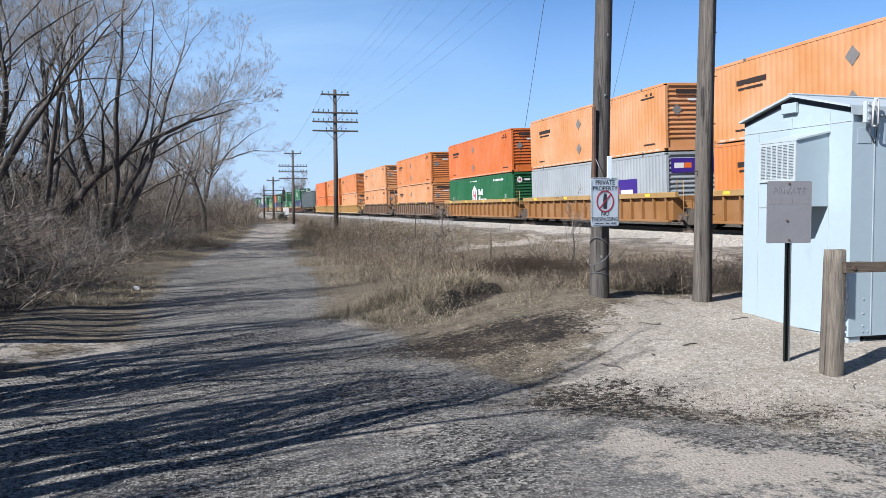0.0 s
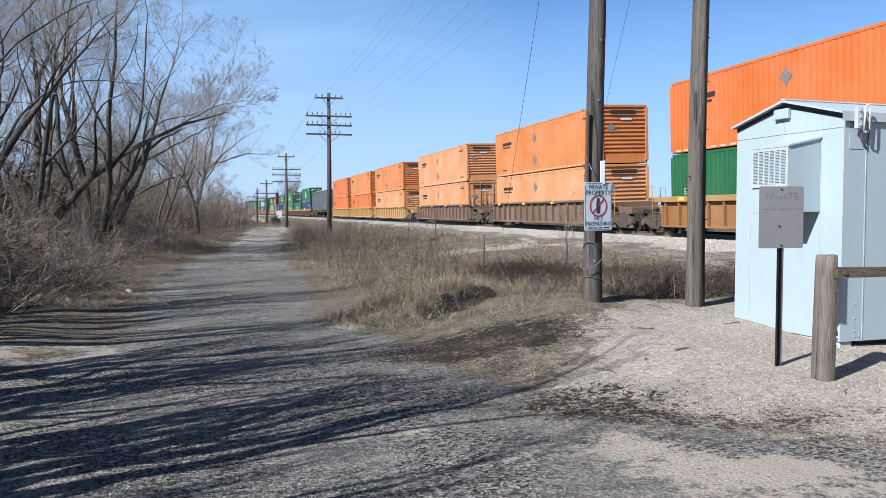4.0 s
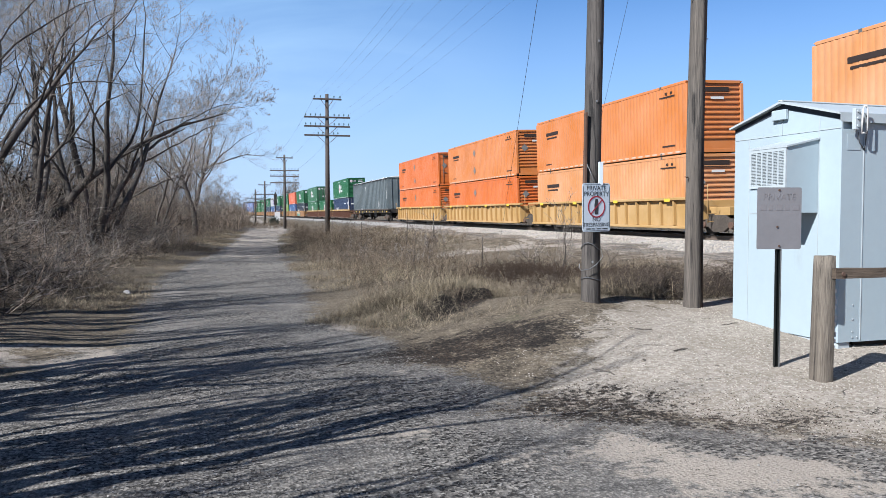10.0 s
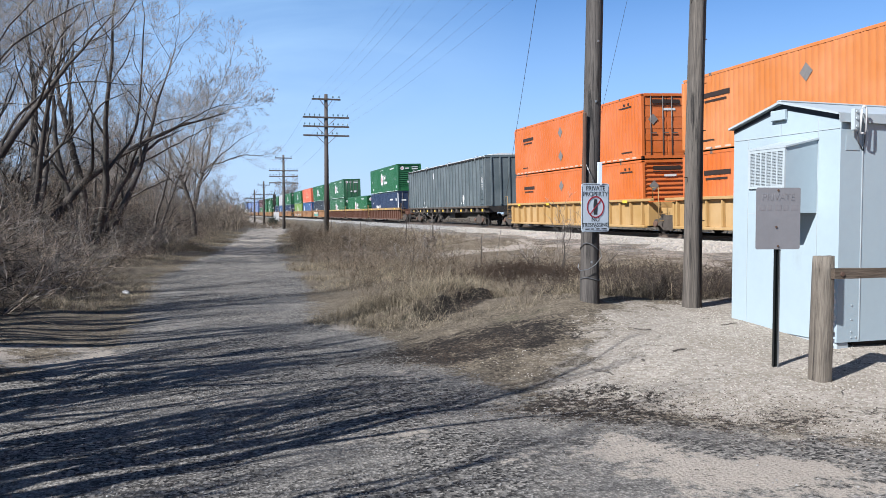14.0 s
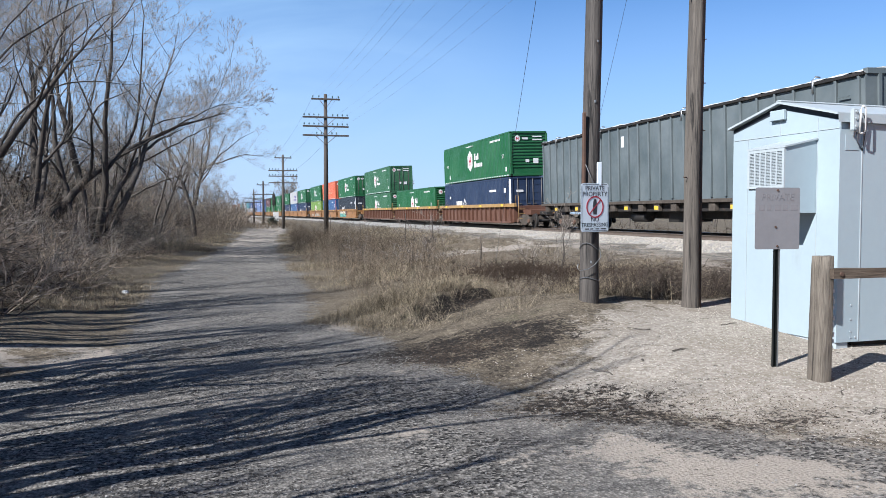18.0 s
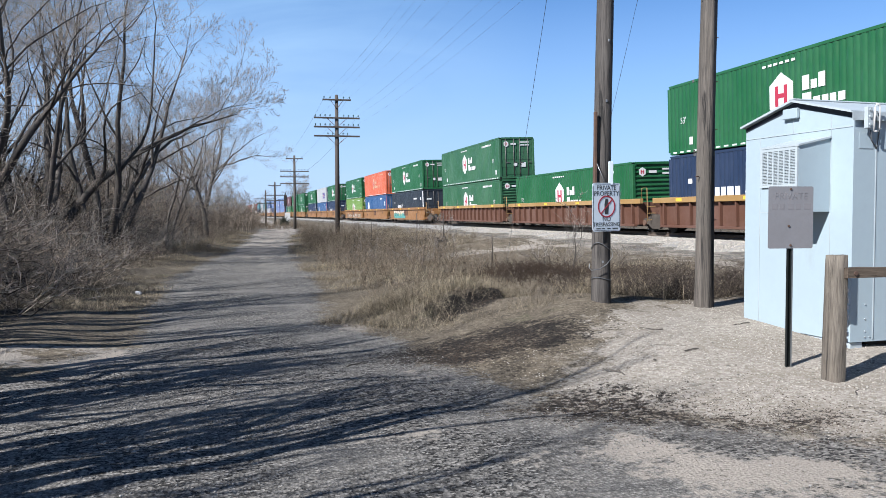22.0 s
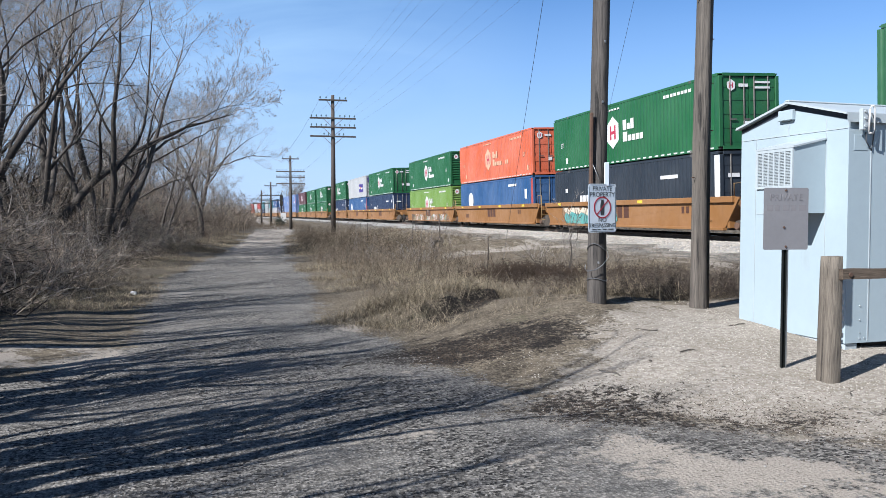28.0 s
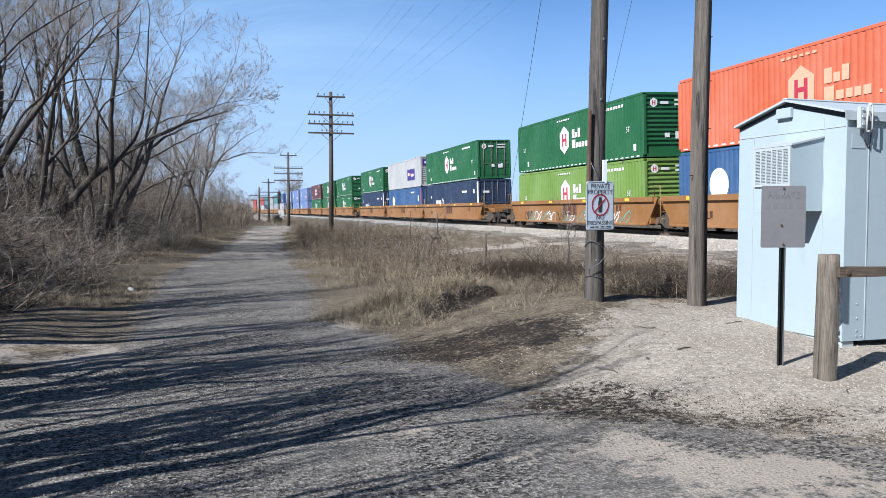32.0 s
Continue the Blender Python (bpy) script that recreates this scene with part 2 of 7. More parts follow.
M_WEED = surface("dry_weed", (0.215, 0.170, 0.124), (0.045, 0.034, 0.026), 0.85, 0, 0.5, 7, amount=0.6, island=0.8, spec=0.1)
M_TANGLE = surface("dark_stalks", (0.115, 0.092, 0.075), (0.022, 0.017, 0.014), 0.9, 0, 0.5, 7, amount=0.6, island=0.7, spec=0.1)
M_POLE = surface("weathered_pole_wood", (0.128, 0.110, 0.092), (0.026, 0.022, 0.020), 0.88, 0, 5.0, 85, (1, 1, 0.035), 0.85, 0.9, 0.012, (0.0167, 0.0144, 0.0129), (0.55, 0.60), 14, (1, 1, 0.045))
M_LINE_POLE = surface("creosoted_wood", (0.065, 0.053, 0.046), (0.030, 0.025, 0.021), 0.85, 0, 1.0, 18, (1, 1, 0.1), 0.6, 0.4)
M_OLD_POLE = surface("greyed_wood", (0.095, 0.084, 0.075), (0.045, 0.039, 0.034), 0.85, 0, 1.0, 18, (1, 1, 0.1), 0.6, 0.4)
M_POLE_DARK = surface("dark_pole_wood", (0.092, 0.081, 0.072), (0.020, 0.017, 0.016), 0.88, 0, 5.0, 85, (1, 1, 0.035), 0.85, 0.9, 0.012, (0.0137, 0.0122, 0.0114), (0.54, 0.60), 14, (1, 1, 0.045))
M_POST = surface("split_grey_wood", (0.176, 0.150, 0.120), (0.045, 0.036, 0.029), 0.9, 0, 6.0, 90, (1, 1, 0.05), 0.85, 1.0, 0.012, (0.021, 0.0167, 0.0137), (0.55, 0.60), 18, (1, 1, 0.06))
M_RAIL_WOOD = surface("sawn_grey_rail", (0.128, 0.100, 0.076), (0.040, 0.030, 0.023), 0.9, 0, 6.0, 90, (0.05, 1, 1), 0.85, 0.9, 0.01, (0.021, 0.0167, 0.0137), (0.58, 0.66), 18, (0.06, 1, 1), spec=0.15)
M_SHED = surface("pale_blue_paint", (0.287, 0.344, 0.375), (0.255, 0.304, 0.334), 0.42, 0, 0.9, 9, amount=0.35, bump=0.06, stain=(0.216, 0.242, 0.249), stain_at=(0.62, 0.9), stain_scale=1.4, stain_stretch=(1, 1, 0.3))
M_SHED_TRIM = surface("chalky_white_paint", (0.327, 0.363, 0.379), (0.261, 0.287, 0.301), 0.5, 0, 2, 12, amount=0.4, bump=0.08)
# navy-black for the shade that lies under the shed's roof edge
M_SHADOWGAP = surface("eave_shade", (0.026, 0.031, 0.042), rough=0.7)
M_GALV = surface("galvanised_steel", (0.274, 0.281, 0.287), (0.183, 0.189, 0.196), 0.42, 0.75, 3, 20, amount=0.5, bump=0.05)
M_PLATE = surface("weathered_plate", (0.182, 0.178, 0.186), (0.146, 0.142, 0.148), 0.6, 0.2, 3, 18, amount=0.5, bump=0.08, stain=(0.144, 0.131, 0.124), stain_at=(0.66, 0.74), stain_scale=6)
M_PLATE_INK = surface("faded_lettering", (0.155, 0.148, 0.155), rough=0.7)
M_UPOST = surface("green_black_steel", (0.023, 0.027, 0.026), (0.0114, 0.0129, 0.0129), 0.4, 0.6, 4, 30)
M_SIGN = surface("white_reflective", (0.52, 0.57, 0.62), (0.44, 0.48, 0.53), 0.35, 0, 4, 18, amount=0.3, bump=0.03)
M_INK = surface("black_ink", (0.034, 0.038, 0.042), rough=0.6)
M_RED = surface("red_ink", (0.319, 0.023, 0.038), rough=0.5)
M_RUST = surface("rusty_steel", (0.118, 0.065, 0.042), (0.046, 0.030, 0.024), 0.85, 0.1, 1.5, 14, amount=0.7, bump=0.4)
M_RAIL = surface("rail_steel", (0.152, 0.118, 0.095), (0.068, 0.049, 0.038), 0.6, 0.5, 1.5, 14, amount=0.6)
M_RAILTOP = surface("polished_rail", (0.471, 0.464, 0.456), (0.342, 0.334, 0.327), 0.22, 1.0, 2, 10, amount=0.4)
M_TIE = surface("tie_timber", (0.065, 0.053, 0.044), (0.030, 0.026, 0.023), 0.9, 0, 2, 16, (0.3, 2, 1), 0.6, 0.5, per_object=0.3)
M_BLACK = surface("grimy_black_steel", (0.027, 0.024, 0.022), (0.0137, 0.0122, 0.0114), 0.7, 0.3, 2, 14, amount=0.5, bump=0.25, stain=(0.068, 0.046, 0.034), stain_at=(0.55, 0.7), stain_scale=3)
M_WHITE = surface("white_paint", (0.483, 0.477, 0.464), (0.392, 0.379, 0.366), 0.5, 0, 1.5, 10, amount=0.35, bump=0.05)
M_GLASS = surface("insulator_glass", (0.076, 0.122, 0.122), (0.046, 0.076, 0.076), 0.15, 0, 4, 20, spec=0.6)
M_WIRE = surface("line_wire", (0.075, 0.077, 0.082), rough=0.6)
M_YELLOW = surface("yellow_reflector", (0.547, 0.380, 0.038), (0.418, 0.274, 0.030), 0.5, 0, 3, 12, amount=0.4)
M_FAR = surface("far_twigs", (0.152, 0.133, 0.122), (0.099, 0.085, 0.076), 0.9, 0, 0.2, 2.0, amount=0.5)
M_PEBBLE_W = surface("limestone_chips", (0.353, 0.320, 0.274), (0.261, 0.236, 0.203), 0.85, 0, 4, 30, amount=0.7, bump=0.3, island=0.35)
M_PEBBLE_D = surface("grey_chips", (0.22, 0.21, 0.198), (0.05, 0.047, 0.045), 0.85, 0, 4, 30, amount=0.8, bump=0.3, island=0.7)
M_LEAF = surface("dead_leaves", (0.065, 0.046, 0.033), (0.030, 0.023, 0.0190), 0.85, 0, 2, 16, amount=0.7, bump=0.3, spec=0.1)


# ---- mesh helpers ----
def mesh_of(name, verts, faces, material=None, smooth=False):
    """A mesh from an array of points and an array of equal-sized faces."""
    verts, faces = np.asarray(verts, np.float32), np.asarray(faces, np.int32)
    me = bpy.data.meshes.new(name)
    k = faces.shape[1]
    me.vertices.add(len(verts))
    me.vertices.foreach_set("co", verts.ravel())
    me.loops.add(faces.size)
    me.loops.foreach_set("vertex_index", faces.ravel())
    me.polygons.add(len(faces))
    me.polygons.foreach_set("loop_start", np.arange(0, faces.size, k, dtype=np.int32))
    if smooth:
        me.polygons.foreach_set("use_smooth", np.ones(len(faces), bool))
    me.update(calc_edges=True)
    if material:
        me.materials.append(material)
    return me


def tubes(name, segs, sides, material):
    """Tapered prisms along segments: rows of x0 y0 z0 x1 y1 z1 r0 r1."""
    s = np.asarray(segs, np.float64)
    a, b = s[:, 0:3], s[:, 3:6]
    d = b - a
    d /= np.maximum(np.linalg.norm(d, axis=1, keepdims=True), 1e-9)
    ref = np.where(np.abs(d[:, 2:3]) < 0.9, np.array([[0.0, 0.0, 1.0]]), np.array([[1.0, 0.0, 0.0]]))
    u = np.cross(d, ref)
    u /= np.linalg.norm(u, axis=1, keepdims=True)
    v = np.cross(d, u)
    ang = np.arange(sides) * 2 * np.pi / sides
    ring = u[:, None, :] * np.cos(ang)[None, :, None] + v[:, None, :] * np.sin(ang)[None, :, None]
    pts = np.concatenate([a[:, None] + ring * s[:, 6, None, None], b[:, None] + ring * s[:, 7, None, None]], axis=1)
    i = np.arange(sides)
    one = np.stack([i, (i + 1) % sides, (i + 1) % sides + sides, i + sides], axis=1)
    faces = (one[None] + (np.arange(len(s)) * 2 * sides)[:, None, None]).reshape(-1, 4)
    return mesh_of(name, pts.reshape(-1, 3), faces, material, True)


def bm_box(bm, x0, y0, z0, x1, y1, z1, m=None):
    c = [bm.verts.new(p) for p in ((x0, y0, z0), (x1, y0, z0), (x1, y1, z0), (x0, y1, z0), (x0, y0, z1), (x1, y0, z1), (x1, y1, z1), (x0, y1, z1))]
    for f in ((3, 2, 1, 0), (4, 5, 6, 7), (0, 1, 5, 4), (1, 2, 6, 5), (2, 3, 7, 6), (3, 0, 4, 7)):
        bm.faces.new([c[i] for i in f])
    if m:
        bmesh.ops.transform(bm, matrix=m, verts=c)
    return c


def boxes(*dims, bevel=0.0):
    bm = bmesh.new()
    for d in dims:
        bm_box(bm, *d)
    if bevel:
        bmesh.ops.bevel(bm, geom=bm.edges[:], offset=bevel, segments=1, affect="EDGES")
    return bm


def rod(points, r, sides=8):
    """A round bar through points."""
    bm = bmesh.new()
    rings = []
    pts = [Vector(p) for p in points]
    for i, p in enumerate(pts):
        d = (pts[min(i + 1, len(pts) - 1)] - pts[max(i - 1, 0)]).normalized()
        u = d.cross(Vector((0, 0, 1)) if abs(d.z) < 0.9 else Vector((1, 0, 0))).normalized()
        v = d.cross(u)
        rr = r[i] if isinstance(r, (list, tuple)) else r
        rings.append([bm.verts.new(p + (u * math.cos(a) + v * math.sin(a)) * rr) for a in (j * 2 * math.pi / sides for j in range(sides))])
    for a, b in zip(rings, rings[1:]):
        for j in range(sides):
            bm.faces.new((a[j], a[(j + 1) % sides], b[(j + 1) % sides], b[j]))
    bm.faces.new(rings[0][::-1])
    bm.faces.new(rings[-1])
    for f in bm.faces:
        f.smooth = len(f.verts) == 4
    return bm


def plate(points, thick, axis):
    """A flat shape of an outline, given thickness along axis."""
    bm = bmesh.new()
    a = [bm.verts.new(p) for p in points]
    b = [bm.verts.new(Vector(p) + Vector(axis) * thick) for p in points]
    bm.faces.new(a)
    bm.faces.new(b[::-1])
    for i in range(len(a)):
        j = (i + 1) % len(a)
        bm.faces.new((a[j], a[i], b[i], b[j]))
    bmesh.ops.recalc_face_normals(bm, faces=bm.faces[:])
    return bm


def finish(bm, name, material):
    if isinstance(bm, bpy.types.Mesh):
        return bm
    me = bpy.data.meshes.new(name)
    bm.normal_update()
    bm.to_mesh(me)
    bm.free()
    if material:
        me.materials.append(material)
    return me


def part(name, bm, material, parent, label="", at=None):
    """Links a bmesh (or a mesh) as one object under a thing or under a part."""
    ob = new(name, finish(bm, name, material))
    ob.parent = parent
    if at is not None:
        ob.matrix_basis = at
    if label:
        ob["label"] = label
    return ob


def thing(name, label, category, m=None, group="", kind="", data=None):
    ob = new(name, data)
    if m is not None:
        ob.matrix_basis = m
    return tagged(ob, label, category, group, kind)


LETTERS = {}


def lettering(text, size, material):
    """A mesh of upright characters, centred, in the x-z plane and facing -y."""
    key = (text, size, material.name)
    if key not in LETTERS:
        cu = bpy.data.curves.new("lettering", "FONT")
        cu.body, cu.size, cu.align_x, cu.align_y, cu.extrude = text, size, "CENTER", "CENTER", 0.0015
        tmp = new("lettering", cu)
        bpy.context.view_layer.update()
        me = bpy.data.meshes.new_from_object(tmp.evaluated_get(bpy.context.evaluated_depsgraph_get()))
        bpy.data.objects.remove(tmp)
        me.transform(pose(0, 0, 0, 90))
        me.materials.clear()
        me.materials.append(material)
        LETTERS[key] = me
    return LETTERS[key]


def smooth01(v):
    v = np.clip(v, 0, 1)
    return v * v * (3 - 2 * v)


def lattice(x, y, scale, seed):
    """Smooth value noise on arrays, -1 to 1."""
    rng = np.random.RandomState(seed)
    t = rng.rand(64, 64) * 2 - 1
    gx, gy = x / scale, y / scale
    ix, iy = np.floor(gx).astype(int), np.floor(gy).astype(int)
    fx, fy = smooth01(gx - ix), smooth01(gy - iy)
    a, b = t[ix % 64, iy % 64], t[(ix + 1) % 64, iy % 64]
    c, d = t[ix % 64, (iy + 1) % 64], t[(ix + 1) % 64, (iy + 1) % 64]
    return (a * (1 - fx) + b * fx) * (1 - fy) + (c * (1 - fx) + d * fx) * fy


# ---- ground ----
CURVE = 0.65155e-4                # the track bends to the west by this times y squared
TRACK_X, RAIL_Z, CANT = 19.0, 0.775, 0.0324


def track_x(y):
    return TRACK_X - CURVE * np.maximum(y, 0) ** 2


ROAD_L = ((-40, -9), (6.0, -9), (7.6, -5), (8.5, -1.9), (10.5, -1.5), (23, -1.75), (28, -1.3), (38, -0.35), (51, 0.1), (70, 0.9), (100, 2.3), (140, 3.6), (400, 4))
ROAD_R = ((-40, 14), (4.2, 14), (4.8, 5.5), (5.6, 3.3), (7, 2.3), (9.2, 1.85), (11, 1.7), (12.5, 1.5), (17.4, 1.75), (23, 1.65), (28, 1.7), (45, 2.4), (64, 3.8), (80, 5.2), (100, 6), (140, 6.5), (400, 7))
PAD = ((2.2, 6.5), (2.8, 7.5), (3.5, 8.2), (4.3, 9.6), (6.7, 10.4), (9, 10.6), (14, 10.4), (14, 3.5), (5.0, 3.9), (3.5, 4.7))


def road_edges(y):
    return (np.interp(y, *zip(*ROAD_L)), np.interp(y, *zip(*ROAD_R)))


def inside_pad(x, y):
    """Metres inside the outline of the gravel pad, negative outside."""
    d = np.full(np.shape(x), 1e9)
    for (ax, ay), (bx, by) in zip(PAD, PAD[1:] + PAD[:1]):
        n = math.hypot(bx - ax, by - ay)
        d = np.minimum(d, ((by - ay) * (x - ax) - (bx - ax) * (y - ay)) / n)
    return d


def blob(x, y, cx, cy, rx, ry):
    return np.exp(-(((x - cx) / rx) ** 2 + ((y - cy) / ry) ** 2))


def bank_side(x, y):
    """The low cut bank in the verge: metres to its foot's side, and how much of it stands here."""
    s = ((x - 2.45) * 2.41 - (y - 10.85) * 2.06) / 3.17
    t = ((x - 2.45) * 2.06 + (y - 10.85) * 2.41) / 3.17
    return s, smooth01(t / 0.5) * smooth01((3.6 - t) / 1.0) * smooth01((s + 1.5) / 1.2)


def height(x, y):
    x, y = np.asarray(x, float), np.asarray(y, float)
    left, right = road_edges(y)
    off = np.maximum(left - x, x - right)                  # metres off the road
    h = 0.02 * lattice(x, y, 1.3, 1) * smooth01(1 - off / 2) + 0.012 * lattice(x, y, 0.45, 2)
    verge = smooth01(off / 1.5) * (1 - smooth01(inside_pad(x, y) / 1.0 + 0.7))
    h = h + verge * (0.09 + 0.07 * lattice(x, y, 2.2, 3) + 0.03 * lattice(x, y, 0.8, 4))
    h = h + smooth01((left - x) / 8) * 0.3
    h = h + 0.30 * smooth01((x - 2.3) / 2.4) * smooth01((y - 4.7) / 4.2) * smooth01((13.0 - y) / 2.5)
    h = h + 0.24 * smooth01(0.5 - (bank_side(x, y)[0] + 0.30 * lattice(x, y, 0.45, 9)) / 0.28) * bank_side(x, y)[1] + 0.3 * blob(x, y, 6.2, 16.8, 1.5, 1.0) + 0.12 * blob(x, y, 4.3, 12.2, 0.9, 0.6) + 0.32 * blob(x, y, 10.0, 30.4, 2.8, 1.2)
    tx = track_x(y)
    h = h + 0.28 * smooth01((x - (tx - 13)) / 6) * smooth01((y - 12) / 8)
    h = np.where(x > tx + 5, h * smooth01(1 - (x - tx - 5) / 8) - 0.25 * smooth01((x - tx - 5) / 8), h)
    return h


def axis(spans):
    v = []
    for a, b, step in spans:
        v += list(np.arange(a, b, step))
    return np.array(v + [spans[-1][1]])


gx = axis(((-3000, -300, 450), (-300, -40, 26), (-40, -9, 1.2), (-9, 9, 0.11), (9, 24, 0.35), (24, 60, 3), (60, 300, 24), (300, 3000, 450)))
gy = axis(((-3000, -100, 400), (-100, -8, 8), (-8, 2.5, 0.7), (2.5, 14, 0.09), (14, 30, 0.16), (30, 80, 0.5), (80, 220, 3), (220, 600, 20), (600, 3000, 300)))
GX, GY = np.meshgrid(gx, gy, indexing="ij")
GZ = height(GX, GY)
nx, ny = len(gx), len(gy)
idx = np.arange(nx * ny).reshape(nx, ny)
quads = np.stack([idx[:-1, :-1], idx[1:, :-1], idx[1:, 1:], idx[:-1, 1:]], -1).reshape(-1, 4)
pts = np.stack([GX, GY, GZ], -1).reshape(-1, 3)
e_l, e_r = road_edges(GY)
wob = 0.22 * lattice(GX, GY, 0.9, 7) + 0.35 * lattice(GX, GY, 3.1, 8)
w_road = smooth01((np.minimum(GX - e_l, e_r - GX) + wob) / 0.9 + 0.5)
w_pad = smooth01((inside_pad(GX, GY) + 1.3 * wob) / 1.7 + 0.45)
# litter patches; left of the road the share paints the brush's gap shade
# the bank_side term darkens the cut bank's face, painting its shaded side
w_litter_shade = np.clip(2.6 * blob(GX, GY, 2.75, 8.8, 1.05, 0.6) + 1.8 * blob(GX, GY, 2.95, 6.1, 0.7, 0.5) + 1.8 * blob(bank_side(GX, GY)[0], bank_side(GX, GY)[1], 0.10, 1.0, 0.22, 0.5) + 1.0 * blob(GX, GY, 6.2, 16.8, 1.5, 1.0)
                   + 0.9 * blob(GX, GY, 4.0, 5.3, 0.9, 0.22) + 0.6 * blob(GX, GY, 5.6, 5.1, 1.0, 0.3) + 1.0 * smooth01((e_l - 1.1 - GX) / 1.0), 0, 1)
w_sand = np.clip(1.1 * blob(GX, GY, 2.45, 4.95, 0.6, 0.5) + 1.0 * blob(GX, GY, 3.1, 4.1, 0.95, 0.5) + 2.4 * blob(GX, GY, -1.95, 9.75, 0.6, 0.6) + 0.55 * blob(GX, GY, 1.45, 11.2, 0.45, 1.0) + 0.6 * blob(GX, GY, 0.9, 5.65, 0.6, 0.22) + 0.5 * blob(GX, GY, 0.1, 7.1, 0.9, 0.2) + 0.5 * blob(GX, GY, 1.7, 7.6, 0.5, 0.3)
                 + 0.85 * smooth01((GY - 17) / 26) * w_road + 2.2 * blob(GX, GY, 9.4, 28.0, 2.6, 0.9) + 0.55 * smooth01((GX - (track_x(GY) - 10)) / 3) * smooth01((GY - 12) / 4) * smooth01((90 - GY) / 20) * (GX < track_x(GY) + 3), 0, 1)
torn = 0.55 + 0.75 * (0.5 + 0.5 * lattice(GX, GY, 0.55, 51)) * (0.6 + 0.5 * lattice(GX, GY, 0.22, 52)) + 0.35 * lattice(GX, GY, 1.4, 53)
w_litter_shade = np.clip(w_litter_shade * torn, 0, 1)
w_sand = np.clip(w_sand * (0.7 + 0.5 * lattice(GX, GY, 0.7, 54)), 0, 1)
w_road = w_road * (1 - w_pad)
shape_road, shape_pad = w_road.copy(), w_pad.copy()
w_pad = np.maximum(w_pad, np.clip(1.7 * blob(GX, GY, 9.2, 27.8, 2.4, 0.75), 0, 0.85))
off_track = GX - track_x(GY)
w_road = np.maximum(w_road, 0.62 * smooth01((off_track + 8.0 + wob) / 2.0) * smooth01((10 - off_track) / 3) * smooth01((GY - 11.5) / 3))


def sheet(name, mask, label, category):
    f = quads[mask]
    used, inv = np.unique(f, return_inverse=True)
    me = mesh_of(name, pts[used], inv.reshape(-1, 4), M_GROUND, True)
    for key, w in (("road", w_road), ("pad", w_pad), ("litter", w_litter_shade), ("sand", w_sand)):
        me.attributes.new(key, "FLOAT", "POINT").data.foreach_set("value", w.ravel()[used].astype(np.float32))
    return tagged(new(name, me), label, category, kind="structure")


mean_road, mean_pad = shape_road.ravel()[quads].mean(1), shape_pad.ravel()[quads].mean(1)
on_pad = mean_pad > 0.5
on_road = (mean_road > 0.5) & ~on_pad
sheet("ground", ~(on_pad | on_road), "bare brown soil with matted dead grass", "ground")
sheet("road", on_road, "rough grey gravel track with worn wheel ruts", "road")
sheet("gravel_pad", on_pad, "mound of pale crushed limestone gravel", "gravel")


# ---- railway track ----
def along(profile, y0, y1, step, name, material, noise_z=0.0):
    """Sweeps a cross-section (offset from the track's middle, height) along the track."""
    ys = np.arange(y0, y1 + step, step)
    prof = np.array(profile)
    v = np.zeros((len(ys), len(prof), 3))
    v[..., 0] = track_x(ys)[:, None] + prof[None, :, 0]
    v[..., 1] = ys[:, None]
    v[..., 2] = prof[None, :, 1]
    if noise_z:
        v[..., 2] += noise_z * lattice(v[..., 0], v[..., 1], 0.3, 5)
        v[..., 0] += noise_z * lattice(v[..., 0] + 9, v[..., 1], 0.4, 6)
    k = len(prof)
    i = np.arange(len(ys) * k).reshape(len(ys), k)
    f = np.stack([i[:-1, :-1], i[1:, :-1], i[1:, 1:], i[:-1, 1:]], -1).reshape(-1, 4)[:, ::-1]
    return mesh_of(name, v.reshape(-1, 3), f, material)


bed = [(-5.0, 0.05), (-4.4, 0.22), (-3.8, 0.34), (-3.2, 0.42), (-2.7, 0.50), (-2.2, 0.545), (-1.6, 0.55), (-0.75, 0.555), (0, 0.575), (0.75, 0.60), (1.6, 0.63), (2.2, 0.60), (3.4, 0.3), (4.6, -0.3)]
ballast = tagged(new("ballast", along(bed, -60, 120, 0.35, "ballast", M_BALLAST, 0.035)), "bank of pale grey crushed-stone track ballast", "ballast", kind="structure")
part("far_bank", along(bed, 120, 900, 6, "far_bank", M_BALLAST), None, ballast)
ballast.children[0].matrix_parent_inverse = Matrix()


def rail(side):
    x, z = side * 0.7525, RAIL_Z + side * 0.7525 * CANT
    web = along([(x - 0.07, z - 0.18), (x - 0.07, z - 0.165), (x - 0.012, z - 0.15), (x - 0.012, z - 0.05), (x - 0.036, z - 0.035), (x - 0.036, z - 0.004),
                 (x + 0.036, z - 0.004), (x + 0.036, z - 0.035), (x + 0.012, z - 0.05), (x + 0.012, z - 0.15), (x + 0.07, z - 0.165), (x + 0.07, z - 0.18)], -60, 900, 4, "rail", M_RAIL)
    ob = tagged(new("rail", web), "brown rusted steel rail with polished top", "rail", "rails", "structure")
    part("rail_head", along([(x - 0.034, z - 0.004), (x - 0.03, z), (x + 0.03, z), (x + 0.034, z - 0.004)], -60, 900, 4, "rail_head", M_RAILTOP), None, ob, "polished running surface")


rail(-1)
rail(1)
tie_mesh = finish(boxes((-1.3, -0.115, -0.17, 1.3, 0.115, 0.0), bevel=0.012), "tie", M_TIE)
ties = tagged(new("track_ties"), "row of dark creosoted timber ties in ballast", "railway ties", kind="structure")
